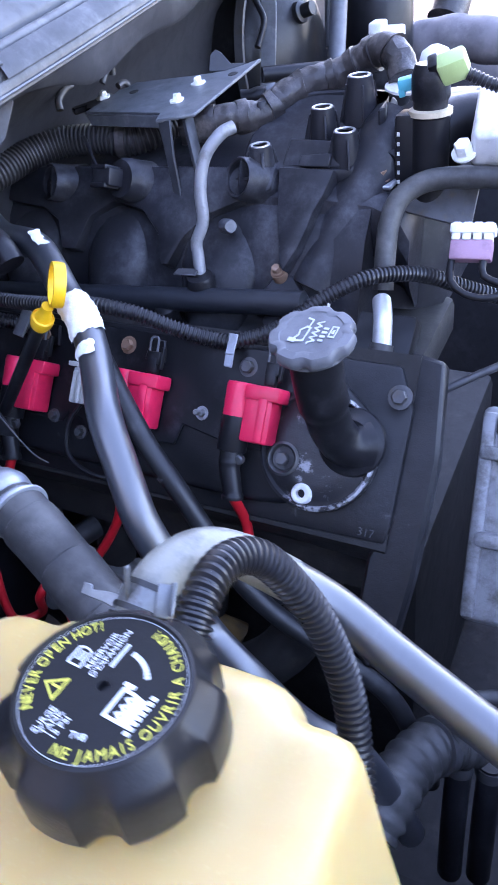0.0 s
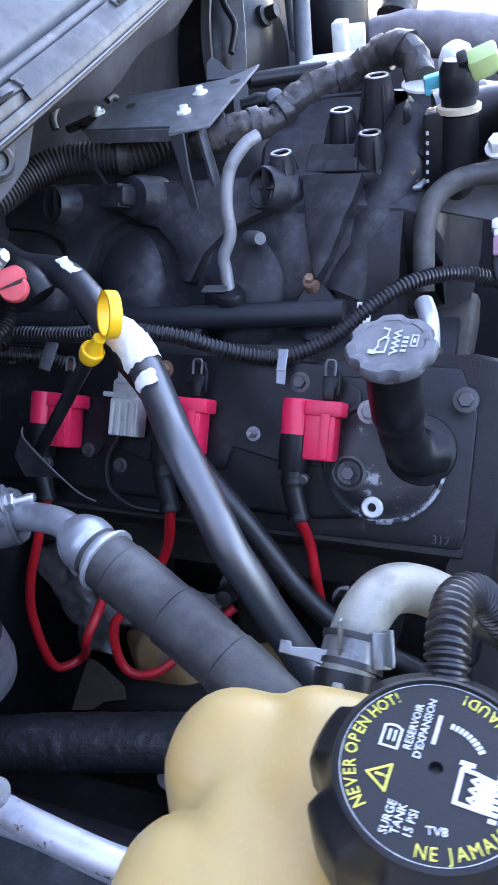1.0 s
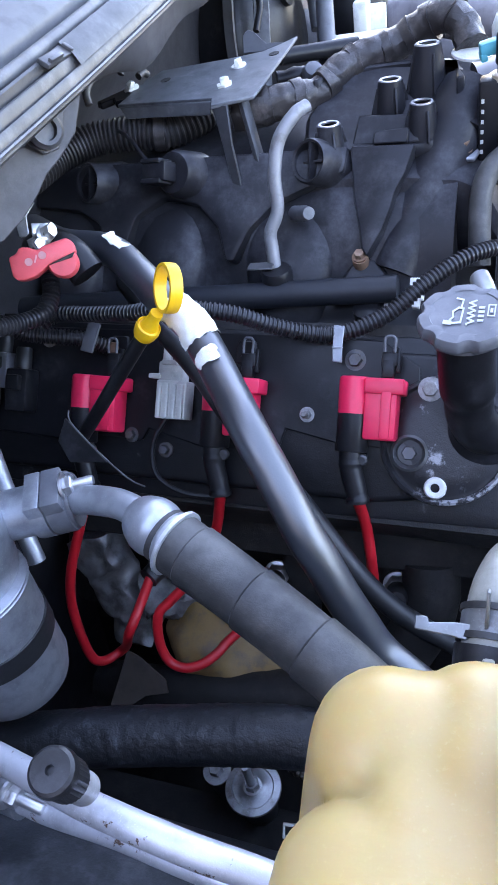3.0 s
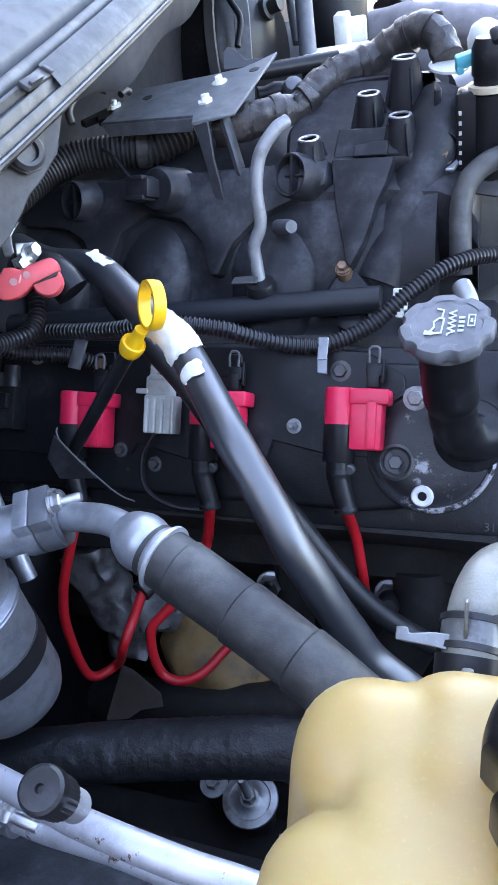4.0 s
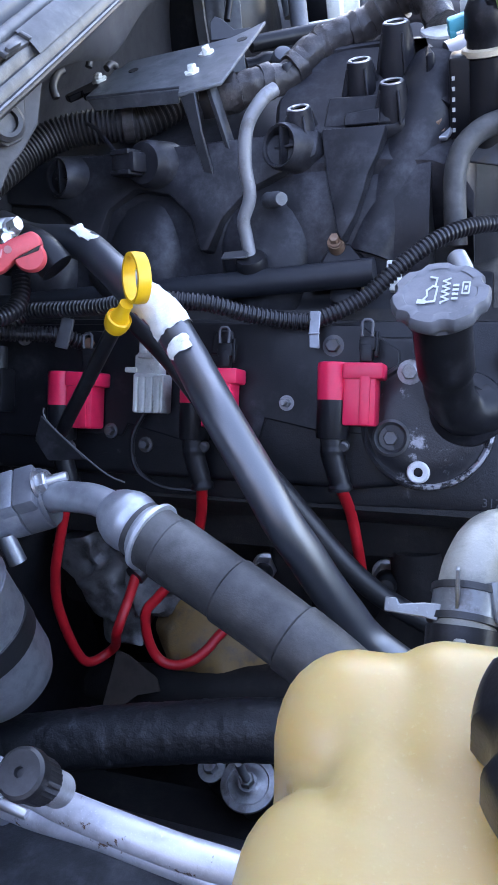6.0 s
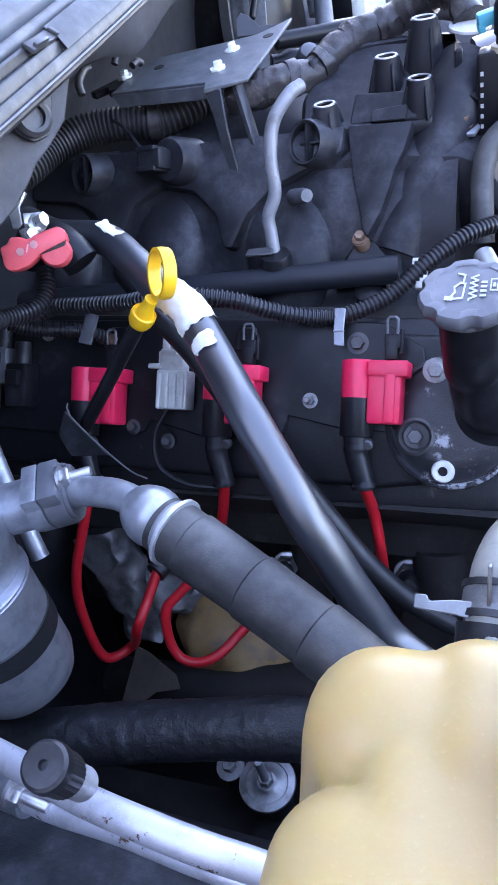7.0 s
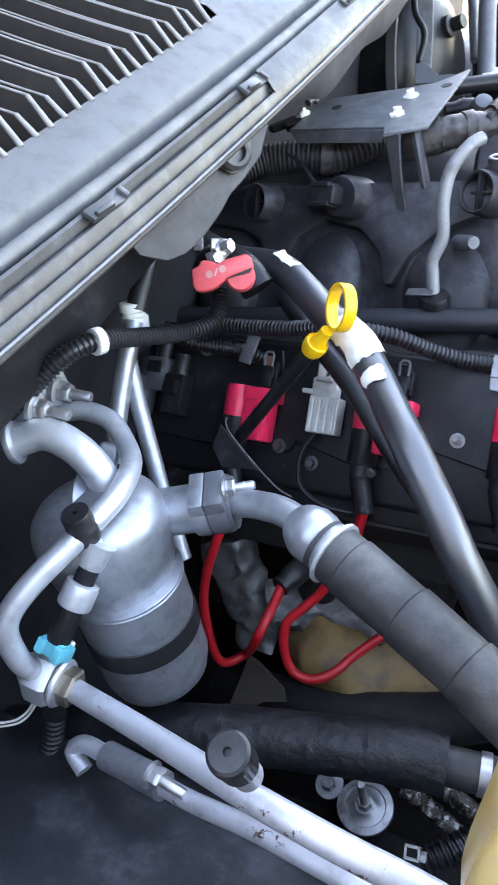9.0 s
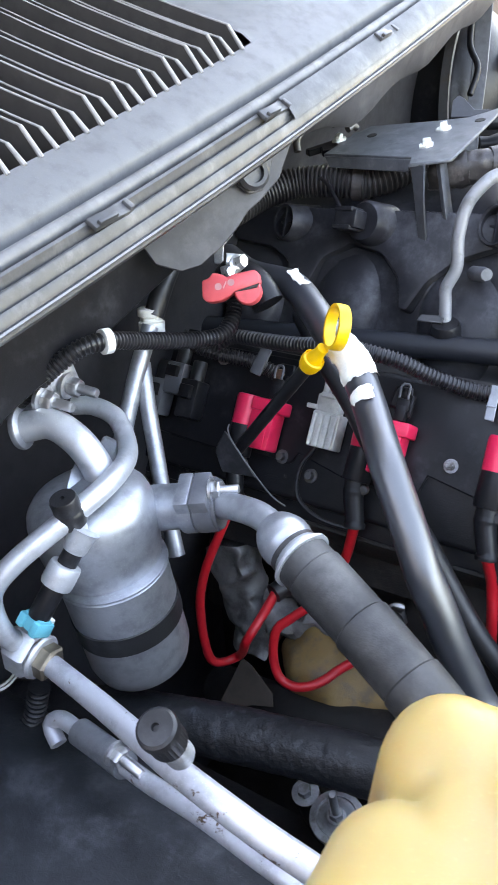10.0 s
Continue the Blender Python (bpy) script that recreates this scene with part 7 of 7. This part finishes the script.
tube(bm, [(-0.3809, 1.3824, 1.1111), (-0.3199, 1.3761, 1.1207), (-0.2477, 1.3632, 1.1166), (-0.1624, 1.3617, 1.1028), (-0.0411, 1.3384, 1.0934)], 0.034, 24, 0.01, radius=lambda s, m: 1.0 + 0.04 * math.sin(m * 120))
part("duct", bm, material("dusty_mauve_plastic", (0.17, 0.155, 0.165), 0.6, dust=(0.28, 0.26, 0.26), dust_at=(0.45, 0.75)), duct)
bm = bmesh.new()
tube(bm, [(-0.3490, 1.4435, 1.1338), (-0.3462, 1.4566, 1.1479), (-0.3433, 1.4821, 1.1764)], 0.032, 20, 0.01)
part("riser", bm, WRAP, duct)
# added cream blocks: their pale colour stands in for sunlit patches beyond the engine
fuse = thing("sunlit_stand_in", (-0.35, 1.12, 1.17), "cream blocks standing in for sunlit patches on the far side", "fuse box")
bm = bmesh.new()
box(bm, (0.036, 0.04, 0.03), Matrix.Translation((-0.3721, 1.2168, 1.1551)) @ pose(0, 0, 0, 0, 0, 10), 0.004)
box(bm, (0.02, 0.03, 0.05), Matrix.Translation((-0.3830, 1.1880, 1.1588)), 0.003)
part("housing", bm, CREAM, fuse)
bm = bmesh.new()
box(bm, (0.09, 0.05, 0.012), Matrix.Translation((-0.3759, 1.1022, 1.1505)) @ pose(0, 0, 0, 0, 0, 12), 0.003)
part("ledge", bm, CREAM, fuse)
cnr = thing("vacuum_connector", (-0.345, 0.72, 1.21), "small pale vacuum fitting behind the harness", "fitting")
bm = bmesh.new()
tube(bm, [(-0.3785, 0.7340, 1.2017), (-0.3633, 0.7406, 1.2021), (-0.3481, 0.7472, 1.2024)], 0.0085, 14, radius=lambda s, m: 1.0 + 0.15 * math.sin(m * 500))
part("corrugated_stub", bm, PLASTIC, cnr)
bm = bmesh.new()
lathe(bm, [(0.0, 0.01), (0.008, 0.007), (0.011, 0.0), (0.008, -0.012)], axes((-0.3444, 0.7371, 1.2048), (0.3, -0.5, 0.8)), 20)
part("pale_cap", bm, PLASTIC_GREY, cnr)

# ---- hoses low at the front of the engine ----
big = thing("ribbed_hose", (-0.0818, 0.3338, 0.8090), "thick ribbed grey rubber hose low at the front", "hose")
bm = bmesh.new()
corrugated(bm, [(-0.1031, 0.2765, 0.7910), (-0.0957, 0.3034, 0.8001), (-0.0889, 0.3349, 0.7984), (-0.0734, 0.3652, 0.7897), (-0.0438, 0.3948, 0.7706)], 0.023, 0.012, 0.1, 26)
part("hose", bm, RUBBER_GREY, big)
bm = bmesh.new()
tube(bm, [(-0.0769, 0.3599, 0.7925), (-0.0725, 0.3672, 0.7880)], 0.0248, 26, 0.004)
part("clamp_band", bm, STEEL_DARK, big)
thin = thing("bypass_hose", (-0.0446, 0.3715, 0.8604), "thin dark rubber hose bent round the front", "hose")
bm = bmesh.new()
tube(bm, [(-0.0548, 0.3647, 0.7933), (-0.0596, 0.3733, 0.8228), (-0.0519, 0.3802, 0.8421), (-0.0343, 0.3906, 0.8423), (-0.0012, 0.4035, 0.8350)], 0.0065, 16, 0.005)
part("hose", bm, RUBBER_GREY, thin)
for at in ((-0.0552, 0.3719, 0.7687), (-0.0311, 0.3860, 0.7522)):
    post = thing("coolant_pipe", at, "dark upright coolant pipe low at the front", "pipe", "upright pipes at the front")
    bm = bmesh.new()
    tube(bm, [at, (at[0] + 0.002, at[1] - 0.02, at[2] - 0.06), (at[0] + 0.004, at[1] - 0.03, at[2] - 0.14)], 0.011, 18, 0.01)
    part("pipe", bm, PLASTIC, post)
    bm = bmesh.new()
    tube(bm, [(at[0], at[1], at[2] - 0.002), (at[0], at[1] - 0.003, at[2] - 0.012)], 0.0125, 18, 0.003)
    part("clamp", bm, STEEL_DARK, post)

# ---- small things low in the bay ----
clip = thing("pale_clip", (-0.268, 0.208, 0.856), "small pale plastic clip low in the bay", "clip")
cm = axes((-0.268, 0.208, 0.856), (0.1, -0.7, 0.7), (1, 0.1, 0)) @ Matrix.Scale(0.75, 4)
bm = bmesh.new()
for x, y, w, h in ((0, 0.0055, 0.014, 0.0022), (0, -0.0055, 0.014, 0.0022), (-0.006, 0, 0.0022, 0.011), (0.006, 0, 0.0022, 0.011)):
    box(bm, (w, h, 0.004), cm @ Matrix.Translation((x, y, 0)), 0.0004)
part("frame", bm, GREY_PLUG, clip)
bm = bmesh.new()
box(bm, (0.006, 0.007, 0.012), cm @ Matrix.Translation((0.010, -0.003, -0.006)), 0.001)
part("foot", bm, GREY_PLUG, clip)
dark = thing("wiring_conduit", (-0.5258, 0.1575, 0.9181), "thin dark corrugated conduit against the wheelhouse liner", "conduit")
bm = bmesh.new()
corrugated(bm, [(-0.5138, 0.1686, 0.9486), (-0.5195, 0.1586, 0.9234), (-0.5307, 0.1435, 0.8962), (-0.5425, 0.1287, 0.8784), (-0.5444, 0.1170, 0.8571)], 0.0085, 0.0045, 0.18, 16)
part("conduit", bm, RUBBER_OLD, dark)
bm = bmesh.new()
tube(bm, [(-0.5456, 0.1219, 0.8639), (-0.5438, 0.1146, 0.8537), (-0.5434, 0.1093, 0.8384)], 0.0105, 16, 0.004)
part("end_boot", bm, RUBBER, dark)
wire = thing("loose_wire", (-0.5020, 0.1323, 0.9912), "thin pale loose wire beside the union nut", "wire")
for k in (0.0, 0.0035):
    bm = bmesh.new()
    tube(bm, [Vector(p) + Vector((0, 0, k)) for p in ((-0.5312, 0.1186, 0.9961), (-0.5164, 0.1245, 0.9923), (-0.5036, 0.1315, 0.9915), (-0.4969, 0.1378, 0.9941), (-0.4960, 0.1470, 0.9959))], 0.0009, 8, 0.003)
    part("strand", bm, GREY_PLUG, wire)
elbow = thing("intake_elbow", (-0.1538, 0.8058, 1.1608), "glossy dark rubber intake elbow beside the throttle", "hose")
bm = bmesh.new()
tube(bm, [(-0.1988, 0.7986, 1.1596), (-0.1778, 0.8042, 1.1634), (-0.1539, 0.8065, 1.1617), (-0.1170, 0.8151, 1.1526), (-0.0743, 0.8206, 1.1367)], 0.03, 26, 0.006)
part("elbow", bm, RUBBER_SHINY, elbow)
bm = bmesh.new()
tube(bm, [(-0.1655, 0.8049, 1.1627), (-0.1581, 0.8062, 1.1619)], 0.0312, 26, 0.004)
part("clamp_band", bm, STEEL_DARK, elbow)
